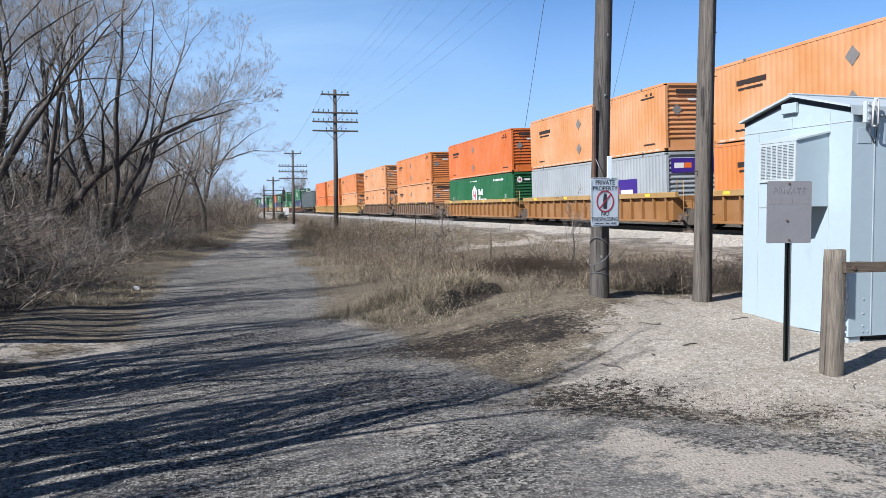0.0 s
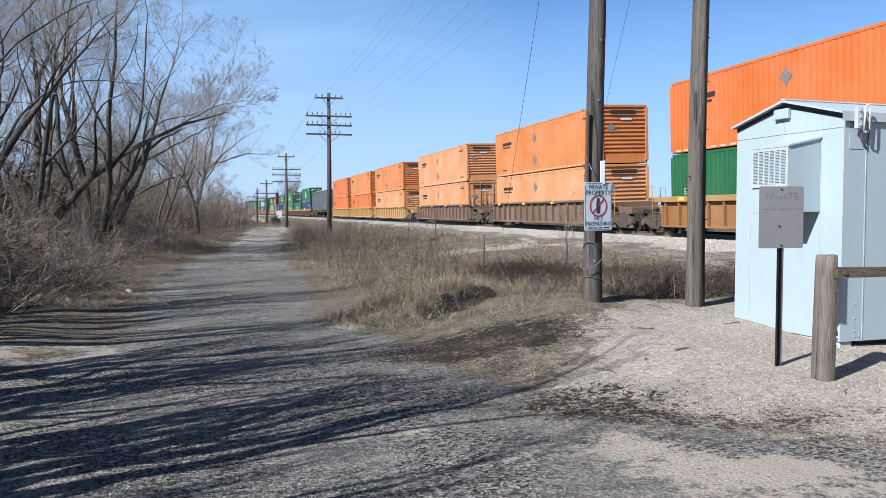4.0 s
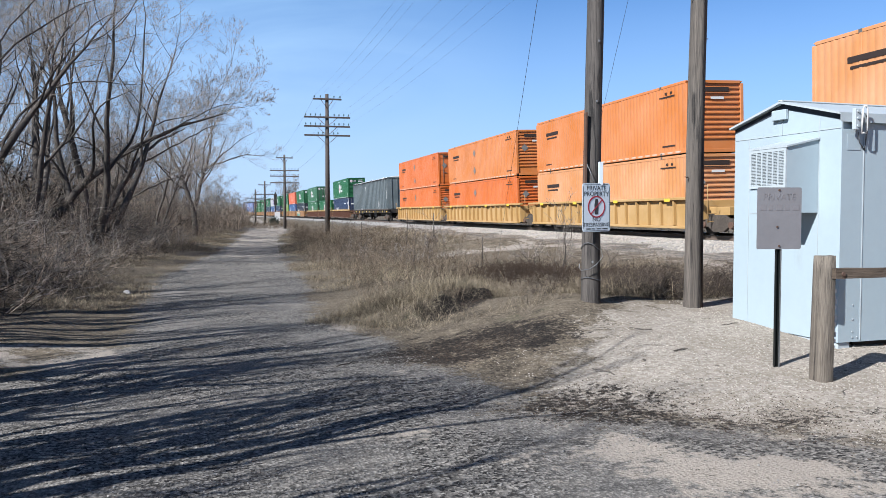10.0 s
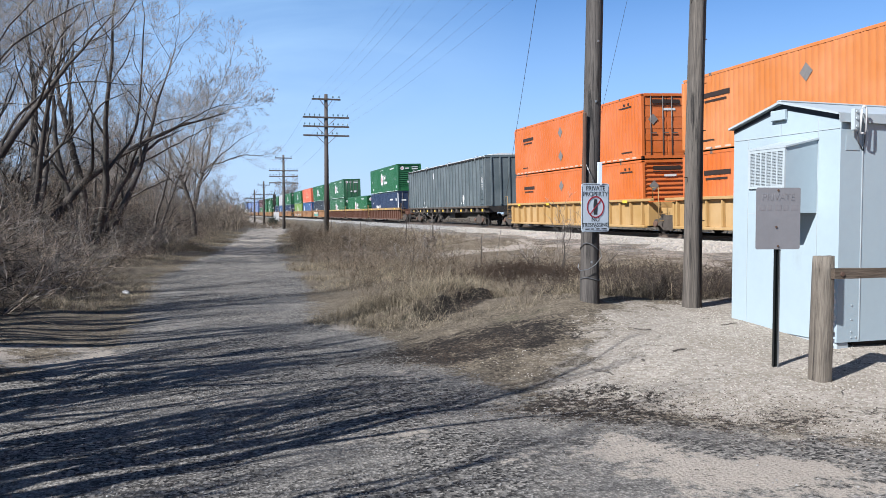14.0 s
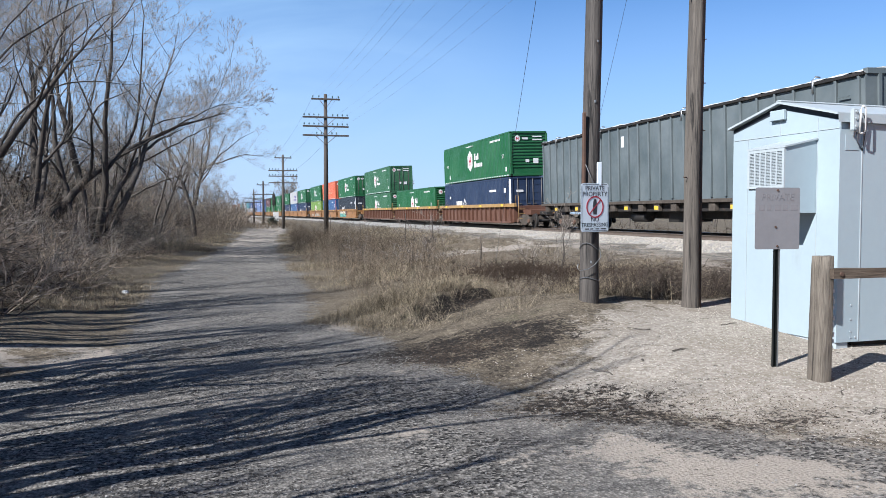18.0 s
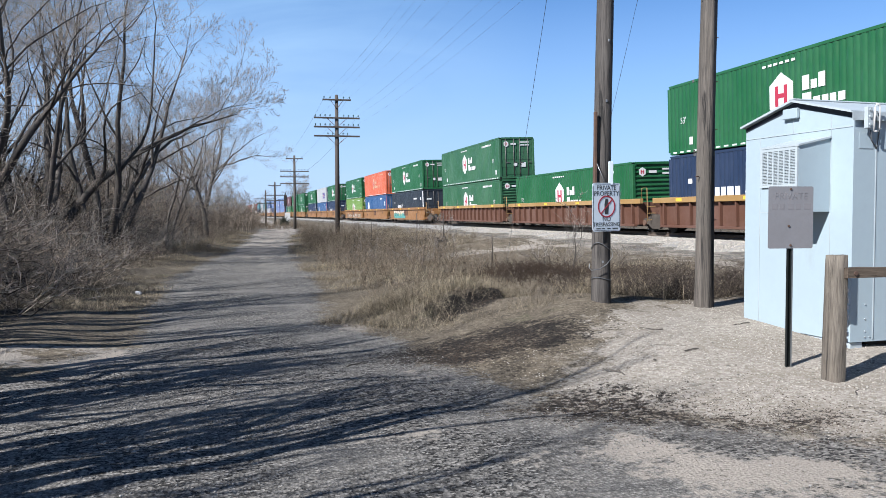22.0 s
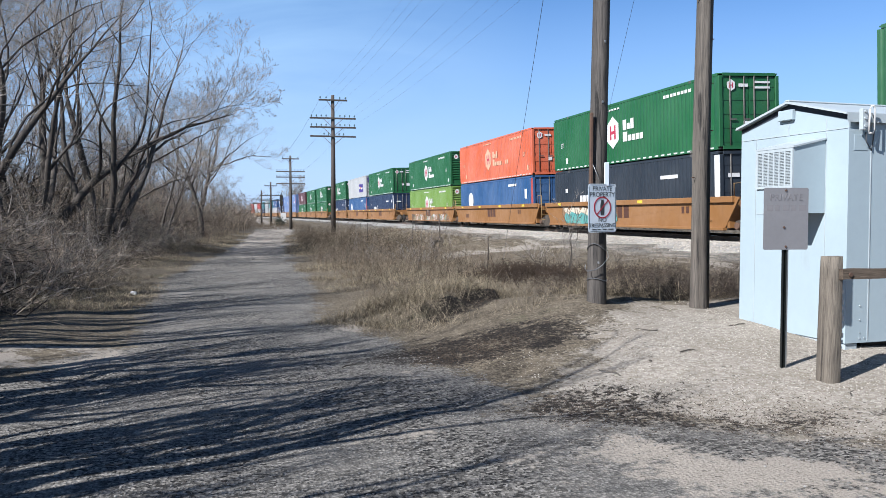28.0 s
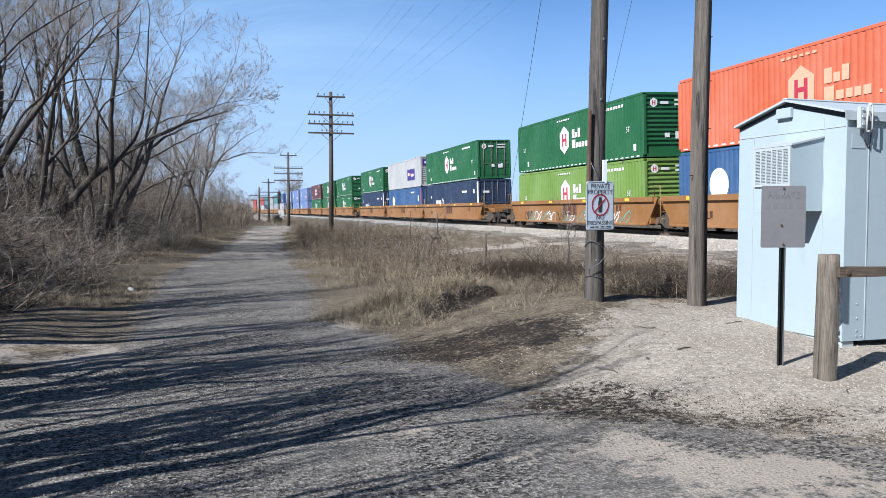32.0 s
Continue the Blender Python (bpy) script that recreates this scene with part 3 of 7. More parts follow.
for i in range(300):
    y = 8 + i * 0.53
    t = new("tie", tie_mesh)
    t.parent = ties
    t.matrix_basis = pose(float(track_x(y)) + random.uniform(-0.03, 0.03), y, RAIL_Z - 0.18, 0, -math.degrees(CANT), math.degrees(2 * CURVE * y) + random.uniform(-0.8, 0.8))


# ---- by the gravel pad ----
def ground_z(x, y):
    return float(height(np.array([x]), np.array([y]))[0])


def wooden_pole(name, x, y, top, r0, r1, lean, label, seed, wood):
    """A tall round pole of cracked wood, slightly crooked."""
    rng = random.Random(seed)
    z0 = ground_z(x, y) - 0.3
    ob = thing(name, label, "utility pole", pose(x, y, 0), "tall wooden poles")
    n, sides = 26, 28
    bm = bmesh.new()
    rings = []
    grooves = [rng.uniform(0.0, 0.03) if rng.random() < 0.35 else rng.uniform(0, 0.006) for _ in range(sides)]
    for i in range(n):
        f = i / (n - 1)
        z = z0 + (top - z0) * f
        r = r0 + (r1 - r0) * f + (0.02 * math.exp(-((z - z0) / 0.35)) if i < 6 else 0)
        cx, cy = lean[0] * f * (top - z0) + 0.012 * math.sin(f * 9 + seed), lean[1] * f * (top - z0)
        rings.append([bm.verts.new((cx + math.cos(a) * rr, cy + math.sin(a) * rr, z)) for a, rr in
                      ((j * 2 * math.pi / sides, r - grooves[j] * (0.6 + 0.4 * math.sin(z * 2.1 + j)) + rng.uniform(-0.002, 0.002)) for j in range(sides))])
    for a, b in zip(rings, rings[1:]):
        for j in range(sides):
            bm.faces.new((a[j], a[(j + 1) % sides], b[(j + 1) % sides], b[j])).smooth = True
    bm.faces.new(rings[-1])
    part("pole_shaft", bm, wood, ob)
    return ob


P1, P2 = (4.70, 10.03), (6.20, 9.95)
pole_a = wooden_pole("wooden_pole", P1[0], P1[1], 9.6, 0.128, 0.10, (0.012, 0.010), "weathered dark grey utility pole with a sign nailed on", 3, M_POLE_DARK)
pole_b = wooden_pole("wooden_pole", P2[0], P2[1], 9.4, 0.132, 0.10, (0.016, 0.008), "weathered grey-brown utility pole with climbing stubs", 8, M_POLE)
# what is fixed to the first pole
part("conduit_strip", boxes((-0.150, -0.105, 2.0, -0.112, -0.055, 2.95), bevel=0.006), M_RUST, pole_a, "rusty steel strip")
part("tag_plate", boxes((0.035, -0.150, 1.98, 0.098, -0.125, 2.29), bevel=0.004), M_SIGN, pole_a, "pale upright tag")
for z, wig in ((0.72, 0.02), (1.16, 0.05)):
    part("wire_band", rod([(math.cos(a) * 0.134, math.sin(a) * 0.134, z + wig * math.sin(a * 2)) for a in (j * math.pi / 8 for j in range(17))], 0.006, 5), M_WIRE, pole_a, "twisted wire band")
part("loose_wire", rod([(0.13, -0.05, 1.1), (0.10, -0.14, 1.02), (0.0, -0.17, 0.92), (-0.10, -0.17, 0.86), (-0.21, -0.15, 0.84), (-0.235, -0.13, 0.88), (-0.22, -0.12, 0.93)], 0.006, 5), M_GALV, pole_a, "pale loose wire end")
part("tie_wire", rod([(-0.13, -0.09, 2.30), (-0.07, -0.14, 2.12), (-0.02, -0.14, 1.98)], 0.005, 5), M_GALV, pole_a)
for k, (z, s) in enumerate(((2.75, 1), (3.4, 1), (2.1, -1), (4.0, 1), (4.6, -1), (1.5, 1), (5.2, 1))):
    part("step_stub", rod([(s * 0.10, -0.03, z), (s * 0.165, -0.05, z + 0.005)], 0.007, 6), M_RUST, pole_b, "short rusty bolt")
for z, a in ((0.95, -1.9), (3.1, -1.7), (3.9, -1.5)):
    part("nail_plate", boxes((-0.012, -0.004, -0.016, 0.012, 0.004, 0.016), bevel=0.002), M_GALV, pole_a, "", pose(math.cos(a) * 0.128 + 0.012 * z, math.sin(a) * 0.128 + 0.01 * z, z, 0, 0, math.degrees(a) + 90))


def rounded(w, h, r, n=5):
    out = []
    for cx, cz, a0 in ((w / 2 - r, h / 2 - r, 0), (-w / 2 + r, h / 2 - r, 90), (-w / 2 + r, -h / 2 + r, 180), (w / 2 - r, -h / 2 + r, 270)):
        out += [(cx + r * math.cos(radians(a0 + 90 * i / n)), 0, cz + r * math.sin(radians(a0 + 90 * i / n))) for i in range(n + 1)]
    return out


def ring(r0, r1, y0, y1, n=40):
    bm = bmesh.new()
    loops = []
    for r, y in ((r0, y0), (r1, y0), (r1, y1), (r0, y1)):
        loops.append([bm.verts.new((r * math.cos(i * 2 * math.pi / n), y, r * math.sin(i * 2 * math.pi / n))) for i in range(n)])
    for a, b in zip(loops, loops[1:] + loops[:1]):
        for i in range(n):
            bm.faces.new((a[i], b[i], b[(i + 1) % n], a[(i + 1) % n]))
    bmesh.ops.recalc_face_normals(bm, faces=bm.faces[:])
    return bm


sign = thing("warning_sign", "white no-trespassing sign with a red circle on a wooden pole", "sign", pose(P1[0] - 0.005, P1[1] - 0.165, 1.682, 0.0, -0.6, 14))
part("sign_plate", plate(rounded(0.47, 0.645, 0.035), 0.004, (0, 1, 0)), M_SIGN, sign)
rim = boxes()
for (x0, z0, x1, z1) in ((-0.2, 0.306, 0.2, 0.311), (-0.2, -0.311, 0.2, -0.306), (-0.224, -0.28, -0.219, 0.28), (0.219, -0.28, 0.224, 0.28)):
    bm_box(rim, x0, -0.0025, z0, x1, -0.0005, z1)
part("border_line", rim, M_INK, sign, "thin dark border")
for text, z, size in (("PRIVATE", 0.255, 0.088), ("PROPERTY", 0.178, 0.088), ("NO", -0.158, 0.088), ("TRESPASSING", -0.232, 0.076)):
    part("sign_lettering", lettering(text, size, M_INK), None, sign, "dark blue-black capital letters", pose(0, -0.001, z))
for i, w in enumerate((0.07, 0.05, 0.06, 0.09)):
    part("small_print", boxes((-0.17 + i * 0.09, -0.002, -0.292, -0.17 + i * 0.09 + w, -0.0005, -0.277)), M_INK, sign)
part("prohibition_ring", ring(0.128, 0.146, -0.004, -0.001), M_RED, sign, "red ring", pose(0, 0, 0.008))
part("prohibition_bar", boxes((-0.132, -0.004, -0.008, 0.132, -0.0015, 0.008)), M_RED, sign, "red slanting bar", pose(0, 0, 0.008, 0, -45, 0))
part("pictogram", plate([(-0.028, -0.0025, -0.10), (0.028, -0.0025, -0.10), (0.036, -0.0025, 0.02), (0.02, -0.0025, 0.105), (-0.02, -0.0025, 0.105), (-0.036, -0.0025, 0.02)], 0.0015, (0, 1, 0)), M_INK, sign, "plain dark upright mark", pose(0, 0, 0.008))
for z in (0.285, -0.262):
    part("sign_nail", rod([(0, -0.004, z), (0, 0.06, z)], 0.006, 6), M_GALV, sign)
part("sign_backing", boxes((-0.02, 0.004, -0.28, 0.02, 0.055, 0.28), bevel=0.004), M_LINE_POLE, sign)


# the equipment shed: a gabled cabin of blue-white sheet metal on skids
SX, SY, SZ = 6.10, 7.03, 0.25
SW, SL, SH, SR = 1.67, 2.5, 2.37, 0.215
shed = thing("equipment_shed", "pale blue sheet-metal equipment shed on skids over gravel", "shed", pose(SX, SY, SZ, 0, 0, 3.77))
GABLE = [(0, 0, 0), (0, SW, 0), (0, SW, SH), (0, SW / 2, SH + SR), (0, 0, SH)]
part("gable_wall", plate(GABLE, 0.03, (1, 0, 0)), M_SHED, shed)
part("gable_wall", plate([(SL - 0.03, y, z) for _, y, z in GABLE], 0.03, (1, 0, 0)), M_SHED, shed)
part("side_wall", boxes((0.03, 0, 0, SL - 0.03, 0.03, SH)), M_SHED, shed)
part("side_wall", boxes((0.03, SW - 0.03, 0, SL - 0.03, SW, SH)), M_SHED, shed)
part("floor_panel", boxes((0.03, 0.03, 0, SL - 0.03, SW - 0.03, 0.04)), M_BLACK, shed)
for s in (0, 1):
    ya, yb = (-0.03, SW / 2) if s == 0 else (SW + 0.03, SW / 2)
    za = SH + 0.002
    part("roof_panel", plate([(-0.055, ya, za), (-0.055, yb, SH + SR + 0.008), (-0.055, yb, SH + SR + 0.028), (-0.055, ya, za + 0.02)], SL + 0.11, (1, 0, 0)), M_SHED_TRIM, shed, "pale folded metal roof sheet")
    part("verge_trim", plate([(-0.068, ya, za + 0.0), (-0.068, yb, SH + SR + 0.004), (-0.068, yb, SH + SR + 0.031), (-0.068, ya, za + 0.024)], 0.012, (1, 0, 0)), M_SHED_TRIM, shed)
    # thin dark strip put in as the roof edge's under-shade
    part("verge_board", plate([(-0.004, ya + (0.03 if s == 0 else -0.03), za - 0.05), (-0.004, yb, SH + SR - 0.062), (-0.004, yb, SH + SR + 0.006), (-0.004, ya + (0.03 if s == 0 else -0.03), za + 0.0)], 0.003, (1, 0, 0)), M_SHADOWGAP, shed, "dark navy strip painted as the shade under the roof edge")
part("eave_flashing", boxes((-0.055, -0.036, SH - 0.075, SL + 0.055, -0.031, SH + 0.012)), M_SHED_TRIM, shed)
part("ridge_cap", boxes((-0.072, SW / 2 - 0.035, SH + SR + 0.020, SL + 0.07, SW / 2 + 0.035, SH + SR + 0.042), bevel=0.008), M_SHED_TRIM, shed)
for y, z0, z1 in ((0.30, 0.02, SH - 0.13), (1.40, 0.02, SH - 0.13), (0.86, SH - 0.13, SH + 0.1), (0.30, SH - 0.13, SH)):
    part("wall_seam", boxes((-0.005, y, z0, -0.001, y + 0.007, z1)), M_SHED_TRIM, shed, "raised sheet seam")
part("wall_seam", boxes((-0.006, 0.01, SH - 0.135, -0.001, SW - 0.01, SH - 0.127)), M_SHED_TRIM, shed, "raised sheet seam")
part("wall_seam", boxes((-0.005, 0.88, 1.35, -0.001, SW - 0.28, 1.357)), M_SHED_TRIM, shed, "raised sheet seam")
for x in (0.285, 1.05, 1.8):
    part("wall_seam", boxes((x, -0.006, 0.02, x + 0.012, -0.001, SH - 0.08)), M_SHED_TRIM, shed, "raised sheet seam")
for x, z in ((0.187, 0.05), (0.187, 0.11), (0.187, 0.24), (0.187, 0.39), (0.25, 0.05)):
    part("rivet", rod([(x, -0.007, z), (x, 0.0, z)], 0.009, 8), M_SHED_TRIM, shed)
part("gable_vent", boxes((-0.05, 0.765, SH + 0.035, -0.005, 0.99, SH + 0.15), bevel=0.006), M_SHED, shed, "small boxed gable vent")
# boxed air unit with its louvred front
HY0, HY1, HZ0, HZ1, HF, HD = 0.31, 0.875, 1.36, 2.145, 2.055, 0.415
hood = part("air_unit", plate([(-HD, HY0, HZ0), (-0.001, HY0, HZ0), (-0.001, HY0, HZ1), (-HD, HY0, HF)], HY1 - HY0, (0, 1, 0)), M_SHED, shed, "boxed air unit")
part("hood_flange", plate([(-HD - 0.02, HY0 - 0.018, HF - 0.006), (-0.001, HY0 - 0.018, HZ1 - 0.001), (-0.001, HY0 - 0.018, HZ1 + 0.018), (-HD - 0.02, HY0 - 0.018, HF + 0.012)], HY1 - HY0 + 0.036, (0, 1, 0)), M_SHED_TRIM, hood)
GZ0, GZ1 = 1.625, 2.045
gr = boxes()
for (a0, b0, a1, b1) in ((HY0, GZ0, HY1, GZ0 + 0.03), (HY0, GZ1 - 0.03, HY1, GZ1), (HY0, GZ0 + 0.03, HY0 + 0.03, GZ1 - 0.03), (HY1 - 0.03, GZ0 + 0.03, HY1, GZ1 - 0.03)):
    bm_box(gr, -HD - 0.020, a0, b0, -HD - 0.001, a1, b1)
part("grille_frame", gr, M_SHED_TRIM, hood, "white grille frame")
part("grille_back", boxes((-HD - 0.004, HY0 + 0.03, GZ0 + 0.03, -HD - 0.001, HY1 - 0.03, GZ1 - 0.03)), M_GALV, hood)
for i in range(22):
    z = GZ0 + 0.034 + i * (GZ1 - GZ0 - 0.064) / 22
    part("louvre", boxes((-HD - 0.018, HY0 + 0.031, z, -HD - 0.005, HY1 - 0.031, z + 0.009)), M_SHED_TRIM, hood)
for i in range(1, 6):
    y = HY0 + 0.03 + i * (HY1 - HY0 - 0.06) / 6
    part("grille_mullion", boxes((-HD - 0.021, y - 0.008, GZ0 + 0.03, -HD - 0.010, y + 0.008, GZ1 - 0.03)), M_SHED_TRIM, hood)
# bracket, guard rod and cable at the eave of the side
br = part("bracket_plate", boxes((0.085, -0.085, SH - 0.16, 0.16, -0.037, SH + 0.06), bevel=0.006), M_SHED_TRIM, shed, "galvanised bracket")
part("wire_guard", rod([(0.165, -0.09, SH - 0.19), (0.165, -0.10, SH + 0.05), (0.18, -0.10, SH + 0.085), (0.215, -0.10, SH + 0.085), (0.23, -0.10, SH + 0.05), (0.23, -0.10, SH - 0.16), (0.215, -0.10, SH - 0.19), (0.165, -0.09, SH - 0.19)], 0.010, 6), M_WHITE, shed, "white looped guard rod")
for z in (SH - 0.12, SH - 0.04, SH + 0.03):
    part("bracket_bolt", rod([(0.12, -0.097, z), (0.12, -0.08, z)], 0.016, 6), M_SHED_TRIM, br)
part("cable", rod([(0.155, -0.06, SH - 0.18), (0.20, -0.03, SH - 0.28), (0.285, -0.012, SH - 0.36), (0.31, -0.012, SH - 0.22), (0.30, -0.04, SH - 0.06), (0.23, -0.06, SH + 0.02)], 0.007, 6), M_WIRE, shed, "thin dark cable")
part("patch_plate", boxes((0.065, -0.005, SH - 0.36, 0.245, -0.001, SH - 0.20), bevel=0.001), M_SHED, shed)
for x in (0.015, SL - 0.25):
    part("skid_foot", boxes((x, 0.02, -0.32, x + 0.17, SW - 0.05, -0.001), bevel=0.01), M_SHED_TRIM if x < 1 else M_BLACK, shed, "short footing block")
part("skid_beam", boxes((0.3, 0.10, -0.2, SL - 0.3, 0.2, -0.001)), M_BLACK, shed)
part("skid_beam", boxes((0.3, SW - 0.2, -0.2, SL - 0.3, SW - 0.1, -0.001)), M_BLACK, shed)

# blank grey plate on a steel channel post
QX, QY = 5.02, 6.58
QZ = ground_z(QX, QY)
plate_sign = thing("plate_sign", "weathered grey metal plate with faded lettering on a channel post", "sign", pose(QX, QY, 0, 0, 0, -8))
post_bm = plate([(-0.02, 0.0, QZ - 0.2), (-0.014, 0.0, QZ - 0.2), (-0.014, 0.022, QZ - 0.2), (0.010, 0.022, QZ - 0.2), (0.010, 0.0, QZ - 0.2), (0.016, 0.0, QZ - 0.2), (0.016, 0.03, QZ - 0.2), (-0.02, 0.03, QZ - 0.2)], 2.03 - QZ, (0, 0, 1))
part("channel_post", post_bm, M_UPOST, plate_sign, "dark green channel post")
part("post_edge", boxes((0.0165, 0.002, QZ - 0.2, 0.033, 0.028, 1.82)), M_GALV, plate_sign, "worn bright edge")
face = part("plate_face", plate(rounded(0.445, 0.585, 0.018), 0.004, (0, 1, 0)), M_PLATE, plate_sign, "", pose(-0.005, -0.012, 1.555))
part("faded_lettering", lettering("PRIVATE", 0.088, M_PLATE_INK), None, face, "barely visible faded capitals", pose(0, -0.001, 0.2))
for i, w in enumerate((0.06, 0.045, 0.06, 0.05, 0.07)):
    part("faded_bar", boxes((-0.19 + i * 0.08, -0.0015, 0.075, -0.19 + i * 0.08 + w, -0.0004, 0.13)), M_PLATE_INK, face)
for x, z in ((-0.005, 0.268), (-0.02, -0.08), (0.0, -0.262)):
    part("plate_bolt", rod([(x, -0.009, z), (x, 0.014, z)], 0.011, 6), M_RUST, face)

# barrier: split post and rail
BX, BY = 5.17, 6.16
BZ = ground_z(BX, BY)


def split_post(name, x, y, z0, z1, parent, label):
    rng = random.Random(int(x * 100))
    sides, n = 18, 12
    bm = bmesh.new()
    rings = []
    prof = [0.096 + rng.uniform(-0.007, 0.006) - (0.018 if j in (3, 9, 14) else 0) for j in range(sides)]
    for i in range(n):
        f = i / (n - 1)
        k = 1.0 + 0.03 * math.sin(f * 5) + (0.06 if i == 0 else 0) - (0.04 if i == n - 1 else 0)
        rings.append([bm.verts.new((x + 0.02 * f + prof[j] * k * math.cos(j * 2 * math.pi / sides), y + prof[j] * k * math.sin(j * 2 * math.pi / sides), z0 + (z1 - z0) * f + (rng.uniform(-0.008, 0.008) if i == n - 1 else 0))) for j in range(sides)])
    for a, b in zip(rings, rings[1:]):
        for j in range(sides):
            bm.faces.new((a[j], a[(j + 1) % sides], b[(j + 1) % sides], b[j])).smooth = True
    bm.faces.new(rings[-1])
    return part(name, bm, M_POST, parent, label)


barrier = thing("post_and_rail", "weathered split wooden post and rail barrier on gravel", "fence")
split_post("fence_post", BX, BY, BZ - 0.3, BZ + 1.13, barrier, "cracked round grey post")
split_post("fence_post", BX + 2.45, BY + 0.05, ground_z(BX + 2.45, BY) - 0.3, BZ + 1.13, barrier, "cracked round grey post")
rl = boxes((BX + 0.03, BY - 0.125, BZ + 0.93, BX + 2.6, BY - 0.055, BZ + 1.025))
bmesh.ops.subdivide_edges(rl, edges=[e for e in rl.edges if e.calc_length() > 1], cuts=14)
for v in rl.verts:
    v.co += Vector((0, random.uniform(-0.004, 0.004), random.uniform(-0.005, 0.005)))
part("rail_board", rl, M_RAIL_WOOD, barrier, "rough-sawn grey rail")
part("rail_bolt", rod([(BX + 0.11, BY - 0.14, BZ + 0.975), (BX + 0.11, BY - 0.12, BZ + 0.975)], 0.02, 8), M_RUST, barrier)
for i in range(11):
    part("paint_flake", boxes((BX + 0.078 + 0.006 * (i % 3), BY - 0.062 - 0.002 * (i % 2), BZ + 0.30 + i * 0.05, BX + 0.092 + 0.006 * (i % 3), BY - 0.05, BZ + 0.32 + i * 0.05 + 0.012 * (i % 3))), M_WHITE, barrier)


# ---- line poles along the track ----
def line_pole(x, y, top, material, arms, label):
    ob = thing("line_pole", label, "utility pole", pose(x, y, 0, 0, 0, 0), "poles along the track")
    part("pole_shaft", rod([(0, 0, -0.3), (0.01, 0, top * 0.5), (0, 0, top)], [0.17, 0.145, 0.11], 12), material, ob)
    for z, half, pins in arms:
        arm = part("crossarm", boxes((-half, -0.20, z - 0.055, half, -0.11, z + 0.055), bevel=0.008), material, ob)
        for p in pins:
            part("insulator", rod([(p, -0.155, z + 0.055), (p, -0.155, z + 0.11), (p, -0.155, z + 0.13), (p, -0.155, z + 0.22), (p, -0.155, z + 0.235)], [0.012, 0.014, 0.045, 0.04, 0.012], 8), M_GLASS, arm)
        for s in (-1, 1):
            part("arm_brace", rod([(s * half * 0.42, -0.13, z - 0.05), (0, -0.15, z - 0.62)], 0.018, 5), M_RUST, ob)
    return ob


TEN = (-1.42, -1.1, -0.78, -0.46, 0.46, 0.78, 1.1, 1.42)
line_pole(6.15, 54.1, 9.55, M_LINE_POLE, ((9.2, 0.95, (-0.85, -0.45, 0.45, 0.85)), (8.0, 1.52, TEN), (7.4, 1.52, TEN), (6.8, 1.52, (-0.6, -0.3, 0.4, 0.7))), "dark creosoted line pole with four crossarms and insulators")
line_pole(5.4, 87.7, 7.9, M_OLD_POLE, ((7.55, 0.9, (-0.8, 0.8)), (6.2, 1.52, TEN), (5.6, 1.52, TEN), (4.9, 1.52, (-0.6, 0.6))), "greyed line pole with four crossarms and insulators")
line_pole(4.5, 119, 6.3, M_LINE_POLE, ((5.75, 0.9, (-0.8, 0.8)), (4.35, 1.6, TEN), (3.6, 1.6, TEN)), "dark far line pole with crossarms")
line_pole(4.0, 150, 6.0, M_LINE_POLE, ((4.4, 1.6, TEN), (3.6, 1.6, TEN)), "dark far line pole with crossarms")

# wires in the sky
def wire(points, r=0.008, label="thin dark overhead wire"):
    return thing("overhead_wire", label, "wire", group="overhead wires", data=finish(rod(points, r, 5), "overhead_wire", M_WIRE))


def sag(a, b, d, n=14):
    return [tuple(np.array(a) * (1 - i / n) + np.array(b) * i / n - np.array((0, 0, 4 * d * (i / n) * (1 - i / n)))) for i in range(n + 1)]


for p, z in ((-0.85, 9.4), (-0.45, 9.4), (0.85, 9.4), (-1.1, 8.2), (1.42, 8.2), (0.78, 8.2), (1.42, 7.6)):
    wire(sag((6.15 + p, 53.95, z), (7.4 + p, 20, z + 1.0), 0.3) + sag((7.4 + p, 20, z + 1.0), (8.4 + p, -12, z + 1.8), 0.3)[1:], 0.0026)
for p, z, z2 in ((-0.8, 9.4, 7.75), (0.8, 9.4, 7.75), (1.42, 8.2, 6.4)):
    wire(sag((6.15 + p, 53.95, z), (5.4 + p, 87.55, z2), 0.35), 0.006)
wire([(4.05, 9.7, 6.1), (4.52, 11.4, 5.30), (7.08, 20.88, 0.88), (7.5, 22.4, 0.15)], 0.0042, "taut guy wire running down to the verge")
wire([(5.4, 9.6, 5.85), (5.87, 11.05, 5.30), (8.57, 18.5, 2.57), (11.0, 25.2, 0.1)], 0.003, "taut guy wire running down to the verge")


# ---- signal, cabinets and far masts by the track ----
sg = thing("railway_signal", "black railway signal mast with a white cabinet", "signal", pose(7.55, 150, 0))
part("mast", rod([(0, 0, -0.2), (0, 0, 5.6)], 0.09, 8), M_BLACK, sg)
for z in (4.68, 3.6):
    part("signal_head", boxes((-0.28, -0.25, z - 0.5, 0.28, 0.1, z + 0.5), bevel=0.05), M_BLACK, sg)
part("cabinet", boxes((-0.15, -0.9, -0.1, 0.8, -0.2, 1.9), bevel=0.03), M_WHITE, sg, "white equipment cabinet")
